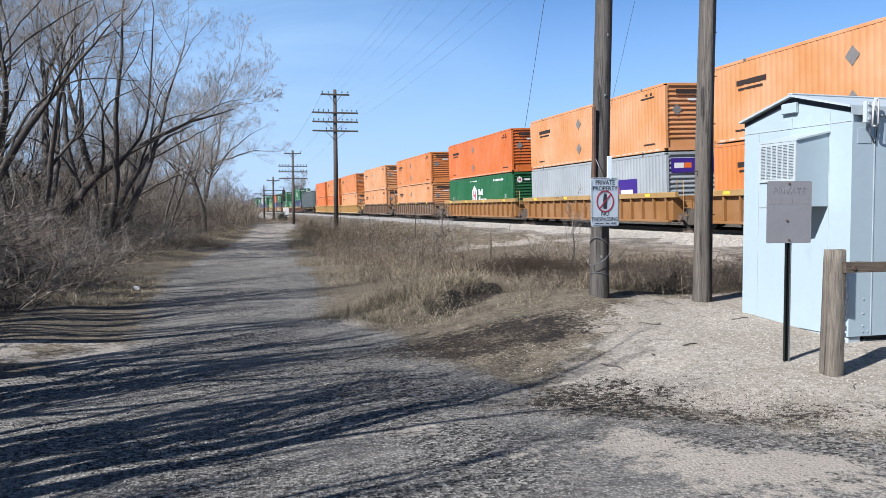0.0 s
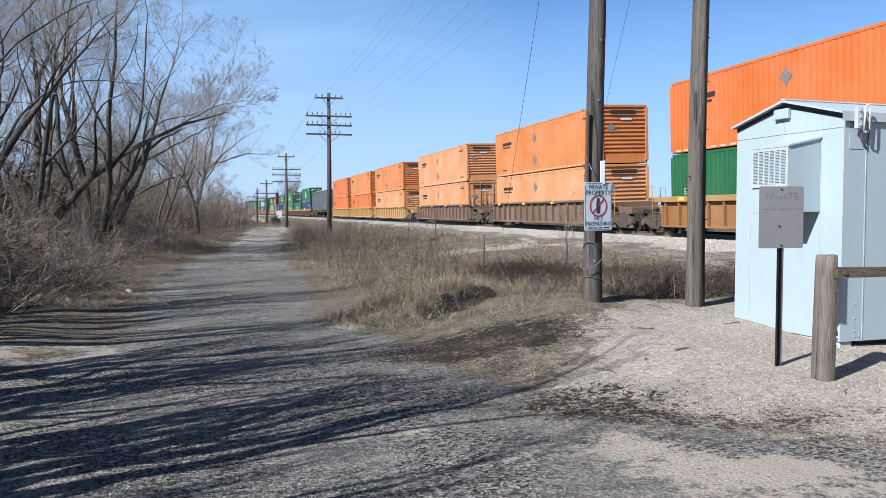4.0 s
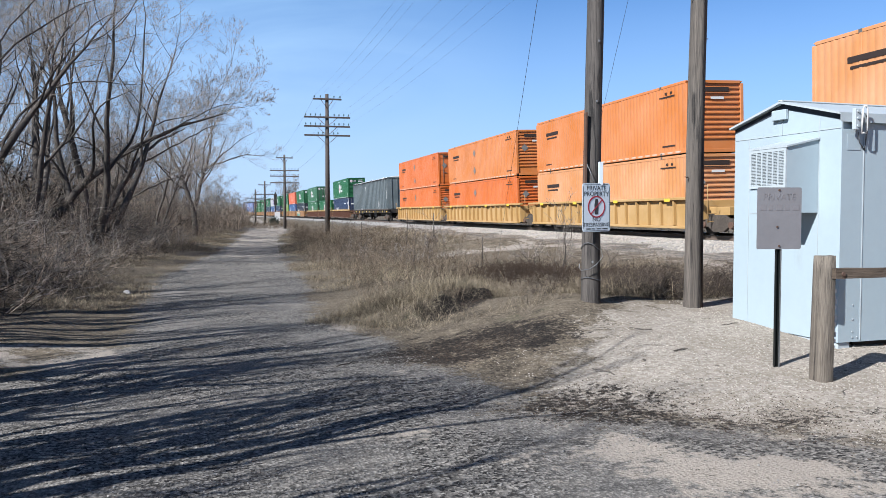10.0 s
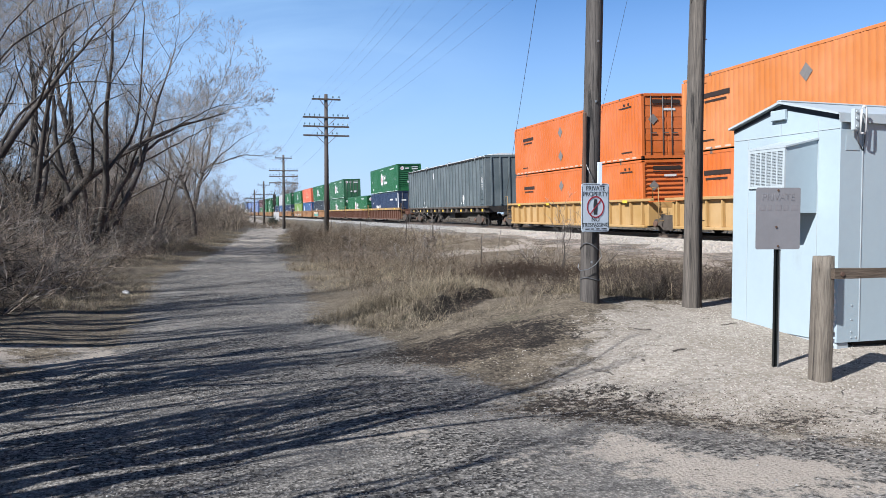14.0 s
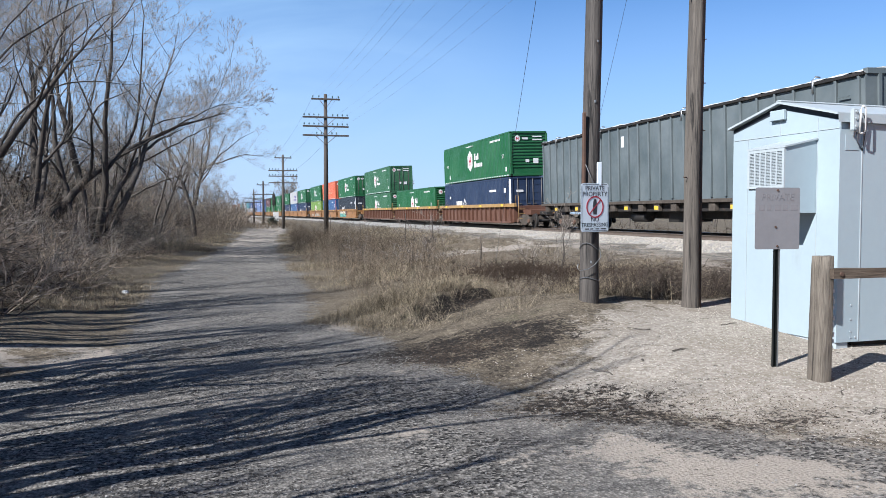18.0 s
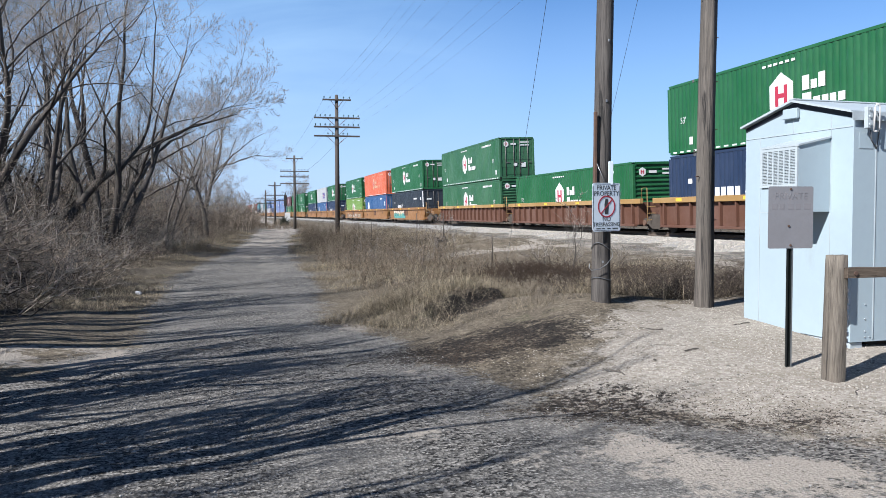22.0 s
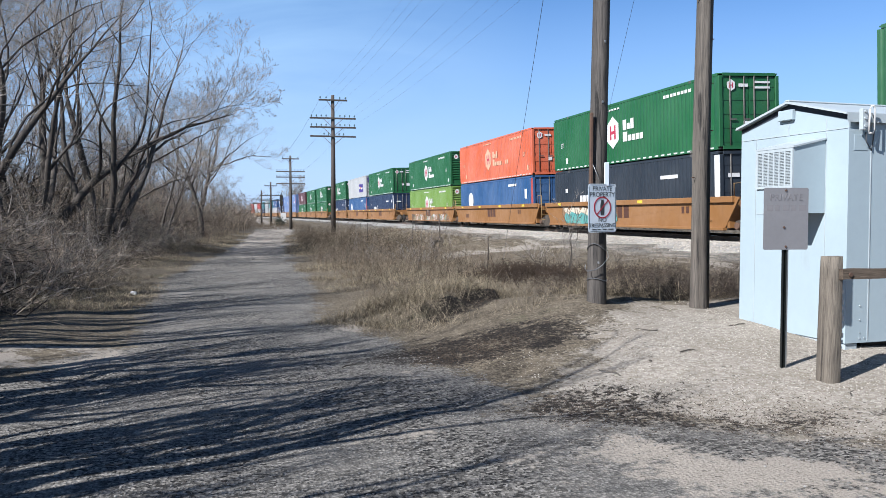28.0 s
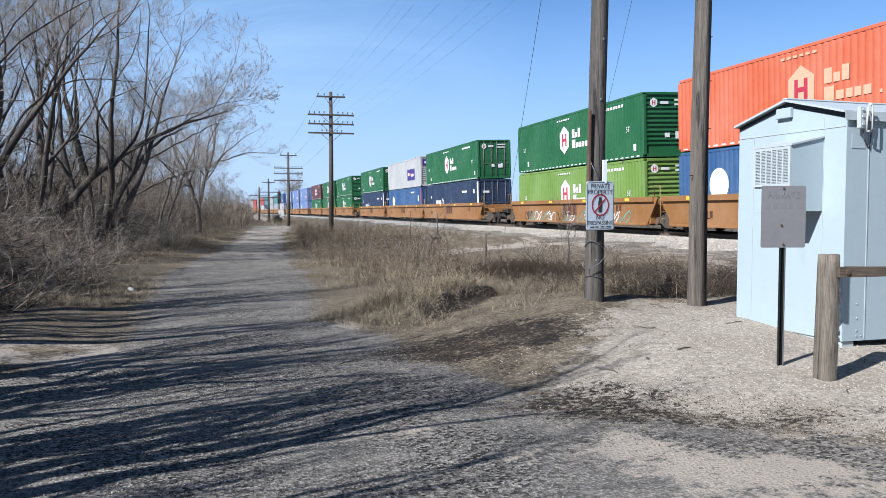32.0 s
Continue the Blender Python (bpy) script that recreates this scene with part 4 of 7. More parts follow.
for x, y, h in ((16, 205, 11), (46, 62, 8.5), (61, 74, 11)):
    mast = thing("far_mast", "thin pale mast standing beyond the track", "mast", pose(x, y, 0), "far masts")
    part("mast_pole", rod([(0, 0, -0.6), (0, 0, h)], [0.11, 0.05], 8), M_GALV, mast)
    part("mast_arm", boxes((-0.35, -0.03, h - 1.8, 0.35, 0.03, h - 1.72)), M_GALV, mast)


# ---- bare trees ----
def grow_tree(seed, stems, thick, dens=1.0, spread=1.0, levels=4, droop=0.0, pull=(0.0, 0.0), clear=0.3, stout=1.0):
    """A leafless tree: the line of each stem with its radii, and segments of the limbs and of the twigs.
    stems: heading and tilt in degrees, length, and how far the stem bends over (radians a metre)."""
    rng = random.Random(seed)
    trunks, limbs, twigs = [], [], []
    count = [round(k * dens) for k in (9, 9, 7, 5)]

    def branch(p, d, length, r, level, bend):
        n = (14, 11, 6, 4, 2)[level]
        step = length / n
        kids = count[level] if level < levels else 0
        low = (clear, 0.14, 0.12, 0.1, 0)[level]
        starts = sorted(low + (1 - low) * rng.random() ** 0.8 for _ in range(kids))
        wob = (0.14, 0.24, 0.20, 0.15, 0.12)[level] * (0.5 if spread < 0.7 else 1.0)
        if level == 0:
            trunks.append(([p.copy()], [r]))
        q, k, tip, turn = p.copy(), 0, r * (0.08, 0.14, 0.28, 0.4, 0.5)[level], rng.uniform(0, 6.28)
        for i in range(n):
            f = i / n
            r0, r1 = r + (tip - r) * f, r + (tip - r) * (i + 1) / n
            sway = bend if level == 0 else (0.10, 0.08, 0.05, 0.02)[level - 1] * (0.55 - f) * 2 * step - droop * f * step * (level < 3)
            d = d + Vector((rng.uniform(-wob, wob), rng.uniform(-wob, wob), rng.uniform(-wob, wob)))
            d.z += -sway * step if level == 0 else sway
            d.x, d.y = d.x + pull[0] * 0.035 * step, d.y + pull[1] * 0.035 * step
            d.normalize()
            e = q + d * step
            if level == 0:
                trunks[-1][0].append(e.copy())
                trunks[-1][1].append(r1)
            else:
                (limbs if level == 1 else twigs).append((*q, *e, max(r0, 0.003 * stout), max(r1, 0.002 * stout)))
            while k < kids and starts[k] <= (i + 1) / n:
                g = min(max(starts[k] * n - i, 0), 1)
                turn += 2.4 + rng.uniform(-0.5, 0.5)
                side = Matrix.Rotation(turn, 3, d) @ d.orthogonal().normalized()
                if side.z < -0.25 and rng.random() < 0.7:
                    side = -side
                a = rng.uniform(0.42, 0.80) * (spread if level < 2 else 1.0)
                nd = (d * math.cos(a) + side * math.sin(a) + Vector((pull[0] * 0.3, pull[1] * 0.3, 0)) * (level < 2)).normalized()
                ln = length * (0.62, 0.50, 0.48, 0.55)[level] * rng.uniform(0.6, 1.1) * (1.3 - 0.75 * starts[k])
                branch(q + d * step * g, nd, ln, max((r0 + (r1 - r0) * g) * (0.55, 0.45, 0.45, 0.5)[level] * stout ** 0.5 * rng.uniform(0.75, 1.05), 0.0025 * stout), level + 1, 0)
                d = (d - side * 0.06 * (level > 0)).normalized()
                k += 1
            q = e

    for az, tilt, length, bend in stems:
        a, t = radians(az + rng.uniform(-6, 6)), radians(tilt)
        o = 0.22 if len(stems) > 1 else 0.0
        branch(Vector((o * math.sin(a), o * math.cos(a), -0.3)), Vector((math.sin(a) * math.sin(t), math.cos(a) * math.sin(t), math.cos(t))), length, thick * rng.uniform(0.8, 1.0), 0, bend)
    return trunks, np.array(limbs), np.array(twigs)


TREE_LABEL = {"big": "tall leafless tree with spreading grey-brown branches", "slim": "slender leafless tree with fine bare twigs",
              "leaning": "leafless tree leaning over the road with arching limbs", "thicket": "low leafless thicket of many thin stems", "sapling": "slender leafless sapling standing in dry weeds",
              "far": "broad leafless tree far beyond the railway"}


def tree_kind(kind, *args):
    trunks, limbs, twigs = grow_tree(*args)
    if kind == "far":
        twigs[:, 6:] = np.maximum(twigs[:, 6:], 0.018)
    return [finish(rod(p, r, 8), "trunk", M_BARK) for p, r in trunks], tubes("bough", limbs, 5, M_BARK), tubes("crown", twigs, 3, M_BRUSH if args[0] == 15 else M_TWIG), kind


UPRIGHT = [(30, 3, 8.2, 0.0), (150, 6, 7.6, 0.0), (260, 5, 7.0, 0.0)]
BUSHY = [(a, t, ln, 0.05) for a, t, ln in ((20, 16, 4.2), (75, 34, 4.6), (120, 24, 3.9), (190, 30, 3.4), (250, 20, 4.0), (310, 32, 3.6))]
# seed, stems, thickness, density, spread, levels, droop, pull, clear trunk
KINDS = [
    tree_kind("leaning", 11, [(85, 16, 8.4, 0.03), (70, 27, 7.6, 0.06)], 0.17, 1.05, 1.1, 4, 0.12, (0.3, -0.1), 0.34),
    tree_kind("big", 12, [(100, 8, 8.8, 0.01), (50, 18, 8.4, 0.03), (280, 14, 8.0, 0.02)], 0.14, 0.9, 1.1, 4, 0.08, (0.2, 0.0), 0.3),
    tree_kind("big", 13, [(90, 4, 8.6, 0.0)], 0.20, 1.2, 1.2, 4, 0.06, (0.1, 0.0), 0.22),
    tree_kind("slim", 14, [(80, 8, 7.0, 0.01), (200, 9, 6.2, 0.02)], 0.085, 0.95, 0.95, 4, 0.06, (0.15, 0.0), 0.25),
    tree_kind("thicket", 15, BUSHY, 0.06, 0.8, 1.15, 3, 0.14, (0.15, 0.0), 0.1, 2.4),
    tree_kind("leaning", 16, [(95, 12, 9.2, 0.03), (60, 22, 8.6, 0.05)], 0.17, 1.0, 1.1, 4, 0.11, (0.25, 0.0), 0.32),
    tree_kind("thicket", 17, BUSHY[1:] + [(330, 8, 5.4, 0.03)], 0.065, 0.72, 1.1, 3, 0.12, (0.1, 0.0), 0.12, 2.4),
    tree_kind("big", 18, UPRIGHT[:2], 0.26, 0.72, 0.45, 3, 0.0, (0.0, 0.0), 0.3, 1.3),
    tree_kind("big", 19, UPRIGHT, 0.22, 0.62, 0.5, 3, 0.0, (0.0, 0.0), 0.25, 1.3),
    tree_kind("big", 20, UPRIGHT[1:], 0.18, 0.66, 0.6, 3, 0.0, (0.0, 0.0), 0.25, 1.3),
    tree_kind("far", 21, [(90, 4, 8.0, 0.0), (250, 10, 7.4, 0.0)], 0.19, 0.88, 1.15, 4, 0.04, (0.0, 0.0), 0.2),
    tree_kind("sapling", 22, [(90, 7, 1.6, 0.03), (200, 12, 1.3, 0.05), (330, 15, 1.15, 0.05)], 0.018, 0.8, 0.9, 2, 0.05, (0.0, 0.0), 0.15, 1.2),
]


def tree(k, x, y, scale, turn):
    trunk, limbs, crown, kind = KINDS[k]
    ob = thing(kind if kind in ("thicket", "sapling") else "tree", TREE_LABEL[kind], "tree", pose(x, y, ground_z(x, y), 0, 0, turn) @ Matrix.Scale(scale, 4), "bare trees along the road")
    for stem in trunk:
        part("trunk", stem, None, ob)
    part("bough", limbs, None, ob, "crooked bare limbs")["kind"] = "stuff"
    part("crown", crown, None, ob, "dense bare twigs")["kind"] = "stuff"


TREES = (
    (0, -7.4, 31.0, 1.35, -10), (1, -7.0, 29.5, 1.1, 30), (5, -8.4, 26.0, 1.05, -15), (2, -8.6, 35.5, 1.05, 200), (3, -4.9, 37.5, 0.9, 20), (0, -5.8, 33.0, 1.3, 25), (1, -5.0, 31.0, 1.15, 0), (3, -3.9, 44, 1.0, 90),
    (0, -6.8, 41, 0.8, 335), (1, -10.2, 23.5, 1.0, 60), (5, -12.0, 31, 1.0, 340),
    (3, -5.6, 54, 1.0, 240), (1, -8, 60, 0.9, 90), (2, -2.1, 50, 0.98, 120), (2, -3.4, 70, 1.3, 0), (0, -7, 70, 0.85, 20),
    (3, -3, 66, 0.9, 0), (5, -6.5, 88, 0.9, 0), (3, -2.2, 94, 0.8, 45), (1, -6, 110, 0.8, 0), (3, -2.6, 120, 0.8, 10), (2, -5, 137, 0.8, 0), (3, -1, 148, 0.7, 0),
    (1, -14, 52, 1.0, 0), (5, -12, 80, 1.0, 10),
    # beside the camera, whose shadows cross the road
    (7, -5.4, 6.3, 0.76, 200), (7, -6.3, 5.95, 0.8, 60), (7, -5.6, 6.8, 0.72, 330), (8, -5.2, 4.5, 0.70, 180), (7, -5.6, 2.6, 0.70, 200), (8, -4.9, 3.4, 0.76, 40), (7, -5.3, 2.95, 0.7, 100), (7, -6.7, 4.2, 0.8, 20), (8, -6.2, 3.7, 0.75, 140), (9, -4.7, 2.2, 0.68, 100), (8, -6.4, 1.4, 0.70, 300),
    (8, -6.8, 8.9, 0.80, 10), (7, -7.0, 10.6, 0.86, 130), (8, -8.2, 13.0, 0.95, 100), (9, -6.0, 10.8, 0.80, 300), (9, -7.0, 12.0, 0.90, 120), (9, -8.6, 6.6, 0.80, 75),
    (7, -9.6, 7.4, 1.0, 30),
)
for row in TREES:
    tree(*row)
rnd = random.Random(5)
for i in range(76):                     # thickets that close the gaps below the crowns
    y = 15 + 85 * (i % 27 / 27) ** 1.35 + rnd.uniform(-1, 1)
    x = float(road_edges(np.array([y]))[0][0]) - (rnd.uniform(3.6, 8.0) if i < 27 else rnd.uniform(6.5, 14.0))
    tree(rnd.choice((4, 6)), x, y, rnd.uniform(0.7, 1.1) * (0.75 if i < 27 else 1.2), rnd.uniform(-50, 50))
for x, y, sc, turn in ((4.72, 21.0, 1.05, 0), (4.95, 21.6, 0.8, 120), (7.07, 17.0, 1.1, 40), (9.3, 19.5, 0.85, 200), (3.6, 24.0, 0.8, 300), (5.9, 23.5, 0.9, 80)):
    tree(11, x, y, sc, turn)
# single trees far beyond the track
for k, x, y, sc in ((10, 19.5, 285, 1.5), (2, 58, 110, 0.9), (3, 66, 100, 1.0), (10, 41, 190, 1.0), (10, 30, 330, 1.2), (3, 47, 62, 0.75)):
    tree(k, x, y, sc, 40)


# ---- brush and grass ----
def arching(rng, n, xs, ys, zs, tall, r, lean, bits, wobble):
    """Arching stems with side twigs, as segments, all at once in arrays."""
    az = rng.uniform(0, 2 * np.pi, n)
    tilt = rng.uniform(0.05, lean, n)
    d = np.stack([np.cos(az) * np.sin(tilt), np.sin(az) * np.sin(tilt), np.cos(tilt)], -1)
    p = np.stack([xs, ys, zs - 0.05], -1)
    out = []
    nodes = []
    m = 6
    curl = rng.uniform(-wobble, wobble, (n, 3)) * 0.45
    for i in range(m):
        step = (tall / m)[:, None]
        d = d + rng.uniform(-wobble, wobble, (n, 3)) * 0.75 + curl
        d[:, 2] -= 0.035 * i
        d /= np.linalg.norm(d, axis=1, keepdims=True)
        e = p + d * step
        ra, rb = r * (1 - i / m * 0.8), r * (1 - (i + 1) / m * 0.8)
        out.append(np.concatenate([p, e, ra[:, None], rb[:, None]], 1))
        nodes.append((p.copy(), d.copy(), rb))
        p = e
    for _ in range(bits):
        i = rng.randint(1, m, n)
        q = np.choose(i[:, None], [nd[0] for nd in nodes])
        dd = np.choose(i[:, None], [nd[1] for nd in nodes])
        s = rng.normal(0, 1, (n, 3))
        s = dd * 0.55 + s / np.linalg.norm(s, axis=1, keepdims=True) * 0.8
        s[:, 2] = np.abs(s[:, 2]) * 0.8
        s /= np.linalg.norm(s, axis=1, keepdims=True)
        ln = tall * rng.uniform(0.15, 0.38, n)
        mid = q + s * ln[:, None] * 0.5
        s2 = s + rng.uniform(-0.4, 0.4, (n, 3))
        e = mid + s2 * ln[:, None] * 0.5
        rr = r * 0.6
        out.append(np.concatenate([q, mid, rr[:, None], (rr * 0.8)[:, None]], 1))
        out.append(np.concatenate([mid, e, (rr * 0.8)[:, None], (rr * 0.4)[:, None]], 1))
    return np.concatenate(out)


def stuff(name, mesh, label, category):
    return tagged(new(name, mesh), label, category, kind="stuff")


rng = np.random.RandomState(21)


def strip(n, y0, y1, power, edge, side, d0, d1, dpow=1.0):
    """Random places in a strip beside the road: denser near y0; off the edge by d0 to d1."""
    y = y0 + (y1 - y0) * rng.rand(n) ** power
    left, right = road_edges(y)
    off = d0 + (d1 - d0) * rng.rand(n) ** dpow
    x = left - off if side < 0 else right + off
    return x, y


x, y = strip(7200, 10.5, 75, 1.6, None, -1, 0.9, 9.5, 0.8)
keep = road_edges(y)[0] - x > 0.9 + np.maximum(15 - y, 0) * 0.5
x, y = x[keep], y[keep]
tall = rng.uniform(0.7, 3.0, len(x)) * np.clip(0.10 + 0.2 * (road_edges(y)[0] - x), 0.25, 1.0) * (0.85 + 0.5 * lattice(x, y, 3.0, 33))
stuff("brush", tubes("brush", arching(rng, len(x), x, y, height(x, y), tall, 0.0045 + tall * 0.0036, 1.1, 7, 0.5), 3, M_BRUSH), "tangle of leafless reddish-brown brush below the trees", "brush")
x, y = strip(1100, 11.5, 42, 1.4, None, -1, 1.6, 7.0, 0.9)
keep = road_edges(y)[0] - x > 1.2 + np.maximum(16 - y, 0) * 0.5
x, y = x[keep], y[keep]
tall = rng.uniform(0.9, 2.4, len(x)) * np.clip(0.3 + 0.2 * (road_edges(y)[0] - x), 0.3, 1.0)
stuff("brush", tubes("brush", arching(rng, len(x), x, y, height(x, y), tall, 0.006 + tall * 0.0032, 1.2, 6, 0.5), 4, M_TWIG), "pale arching bare canes in the brush", "brush")
x, y = strip(1500, 75, 190, 1.3, None, -1, 0.8, 9.0)
tall = rng.uniform(1.0, 3.2, len(x))
stuff("far_brush", tubes("far_brush", arching(rng, len(x), x, y, height(x, y), tall, 0.012 + tall * 0.006, 0.7, 6, 0.22), 3, M_BRUSH), "far leafless brush along the road", "brush")
# weeds between the road and the track
x, y = strip(3800, 12.0, 60, 1.15, None, 1, 0.7, 10.0, 1.2)
keep = (inside_pad(x, y) < -0.7) & (x < track_x(y) - 4.6) & (blob(x, y, 9.9, 28.4, 2.8, 2.6) < 0.4) & (blob(x, y, 6.2, 16.2, 2.0, 2.0) < 0.5)
keep &= ~((np.abs(bank_side(x, y)[0] - 0.9) < 1.0) & (bank_side(x, y)[1] > 0.2))
x, y = x[keep], y[keep]
near_track = smooth01((x - (track_x(y) - 13.5)) / 4)
keep = rng.rand(len(x)) > 0.65 * near_track
x, y, near_track = x[keep], y[keep], near_track[keep]
tall = rng.uniform(0.35, 1.15, len(x)) * (0.75 + 0.5 * (lattice(x, y, 4.0, 31) > 0)) * (1 - 0.6 * near_track) * np.clip((y - 10) / 9, 0.35, 1)
stuff("weeds", tubes("weeds", arching(rng, len(x), x, y, height(x, y), tall, 0.003 + tall * 0.0026, 0.5, 7, 0.24), 3, M_WEED), "dry brown weed stalks between road and railway", "weeds")
x, y = rng.uniform(3.6, 10.5, 2600), rng.uniform(10.6, 13.4, 2600)
keep = (inside_pad(x, y) < -0.15) & ~((np.abs(bank_side(x, y)[0] - 0.9) < 1.0) & (bank_side(x, y)[1] > 0.2)) & ((x > 5.0) | (rng.rand(2600) < 0.3))
x, y = x[keep], y[keep]
tall = rng.uniform(0.25, 0.8, len(x)) * np.clip((x - 3.0) / 2.6, 0.45, 1.0)
stuff("weeds", tubes("weeds", arching(rng, len(x), x, y, height(x, y), tall, 0.0025 + tall * 0.002, 0.9, 9, 0.4), 3, M_TANGLE), "low dark tangle of dry weeds behind the gravel", "weeds")

# rough growth added beyond the track, in place of the train's shade under the cars
y = rng.uniform(12, 130, 1600)
x = track_x(y) + rng.uniform(7.5, 13, 1600)
tall = rng.uniform(0.8, 2.6, 1600) * (0.7 + 0.4 * lattice(x, y, 6.0, 35))
stuff("far_verge", tubes("far_verge", arching(rng, 1600, x, y, height(x, y), tall, 0.008 + tall * 0.006, 0.7, 6, 0.35), 3, M_TANGLE), "dark weeds added beyond the railway in place of the train's shade", "weeds")
# a dark heap of cut twigs, and twigs added along the foot of the cut bank to deepen its shade
x, y = np.concatenate([6.2 + rng.normal(0, 0.95, 1500), 8.4 + rng.normal(0, 0.8, 500)]), np.concatenate([16.6 + rng.normal(0, 0.6, 1500), 16.3 + rng.normal(0, 0.5, 500)])
tall = rng.uniform(0.15, 0.5, len(x))
stuff("twig_heap", tubes("twig_heap", arching(rng, len(x), x, y, height(x, y), tall, 0.004 + tall * 0.005, 1.45, 4, 0.6), 3, M_LEAF), "dark heap of cut twigs and leaves in the verge", "brush heap")
s, t = 0.14 + rng.normal(0, 0.07, 900), -0.2 + 3.9 * rng.rand(900)
x, y = 2.45 + (s * 2.41 + t * 2.06) / 3.17, 10.85 + (t * 2.41 - s * 2.06) / 3.17
stuff("bank_roots", tubes("bank_roots", arching(rng, 900, x, y, height(x, y), rng.uniform(0.04, 0.12, 900), np.full(900, 0.003), 1.5, 3, 0.6), 3, M_LEAF), "dark twigs added to deepen the shade along a low cut bank", "roots")
x, y = rng.uniform(-3, 7.5, 800), rng.uniform(84, 125, 800)
tall = rng.uniform(0.25, 1.0, 800)
stuff("far_weeds", tubes("far_weeds", arching(rng, 800, x, y, height(x, y), tall, 0.010 + tall * 0.010, 0.9, 6, 0.35), 3, M_WEED), "far dry weeds where the road ends", "weeds")


def blades(name, x, y, tall, width, material, flop=0.9):
    """Bent grass blades: two quads and a tip each."""
    n = len(x)
    z = height(x, y)
    az, face = rng.uniform(0, 2 * np.pi, n), rng.uniform(0, 2 * np.pi, n)
    bend = rng.uniform(0.15, flop, n)
    base = np.stack([x, y, z - 0.01], -1)
    lean = np.stack([np.cos(az), np.sin(az), np.zeros(n)], -1)
    wv = np.stack([np.cos(face), np.sin(face), np.zeros(n)], -1) * (width / 2)[:, None]
    up = np.array([0, 0, 1.0])
    mid = base + lean * (tall * bend * 0.42)[:, None] + up * (tall * (0.58 - 0.12 * bend))[:, None]
    tip = base + lean * (tall * bend)[:, None] + up * (tall * (1 - 0.35 * bend))[:, None]
    v = np.stack([base - wv, base + wv, mid - wv * 0.8, mid + wv * 0.8, tip - wv * 0.15, tip + wv * 0.15], 1).reshape(-1, 3)
    o = np.arange(n) * 6
    f = np.concatenate([np.stack([o, o + 1, o + 3, o + 2], -1), np.stack([o + 2, o + 3, o + 5, o + 4], -1)])
    return mesh_of(name, v, f, material)


def clumps(n, per, x, y, spread):
    return (np.repeat(x, per) + rng.normal(0, spread, n * per), np.repeat(y, per) + rng.normal(0, spread, n * per))


def meadow(n, per, y0, y1, power, side, d0, d1, dpow, tall0, tall1, width, label):
    x, y = strip(n, y0, y1, power, None, side, d0, d1, dpow)
    patch = lattice(x, y, 2.6, 41) + 0.6 * lattice(x, y, 0.9, 42)
    keep = (inside_pad(x, y) < -0.35) & (x < track_x(y) - 4.4) & (patch > -0.25 + 0.6 * rng.rand(len(x))) & ~((np.abs(bank_side(x, y)[0] - 0.55) < 0.6) & (bank_side(x, y)[1] > 0.25) & (rng.rand(len(x)) < 0.72)) & (blob(x, y, 2.75, 8.85, 1.0, 0.6) < 0.35) & (blob(x, y, 6.2, 16.8, 1.3, 0.9) < 0.5) & (blob(x, y, 9.9, 28.4, 2.8, 2.6) < 0.35) & (rng.rand(len(x)) > 0.6 * smooth01((x - (track_x(y) - 12)) / 3))
    keep &= y > 10.2 + (2.6 if side > 0 else 4.5) * rng.rand(len(x)) ** 1.5
    x, y = x[keep], y[keep]
    e0, e1 = road_edges(y)
    ht = np.repeat(rng.uniform(tall0, tall1, len(x)) * (0.75 + 0.45 * lattice(x, y, 3.3, 43)) * (0.4 + 0.6 * smooth01((np.maximum(e0 - x, x - e1) + 0.4 * lattice(x, y, 0.8, 44)) / 2.2)), per)
    x, y = clumps(len(x), per, x, y, 0.15)
    stuff("dead_grass", blades("dead_grass", x, y, ht * rng.uniform(0.55, 1.1, len(x)), np.full(len(x), width) * (0.7 + np.maximum(y, 8) / 40), M_STRAW, 2.0), label, "grass")


meadow(13000, 22, 10.2, 60, 1.5, 1, 0.05, 9.0, 1.15, 0.12, 0.62, 0.0046, "tufts of straw-coloured dead grass beside the road")
meadow(6500, 22, 8.8, 70, 1.45, -1, 0.05, 2.6, 1.0, 0.12, 0.45, 0.0046, "straw-coloured dead grass along the foot of the brush")


# longer grass over the top of the cut bank
s, t = -1.7 + 1.5 * rng.rand(800), -0.3 + 4.6 * rng.rand(800)
bx, by = 2.45 + (s * 2.41 + t * 2.06) / 3.17, 10.85 + (t * 2.41 - s * 2.06) / 3.17
ht = np.repeat(rng.uniform(0.2, 0.5, 800) * (0.35 + 0.65 * smooth01(t / 1.5)), 20)
bx, by = clumps(800, 20, bx, by, 0.11)
stuff("dead_grass", blades("dead_grass", bx, by, ht * rng.uniform(0.5, 1.1, len(bx)), np.full(len(bx), 0.0045), M_STRAW, 1.7), "long straw-coloured grass on a low bank", "grass")


# ---- far woods ----
def woods(n, x0, x1, y0, y1, tall):
    x, y = rng.uniform(x0, x1, n), rng.uniform(y0, y1, n)
    h = rng.uniform(0.6, 1.0, n) * tall
    return arching(rng, n, x, y, np.full(n, -0.2), h, 0.05 + h * 0.008, 0.35, 9, 0.2)


stuff("far_woods", tubes("far_woods", np.concatenate([woods(500, -160, 5, 260, 420, 12), woods(420, 60, 420, 380, 520, 9), woods(260, 5, 120, 560, 760, 12), woods(200, 300, 620, 200, 420, 9)]), 3, M_FAR), "hazy line of bare woods on the horizon", "woods")


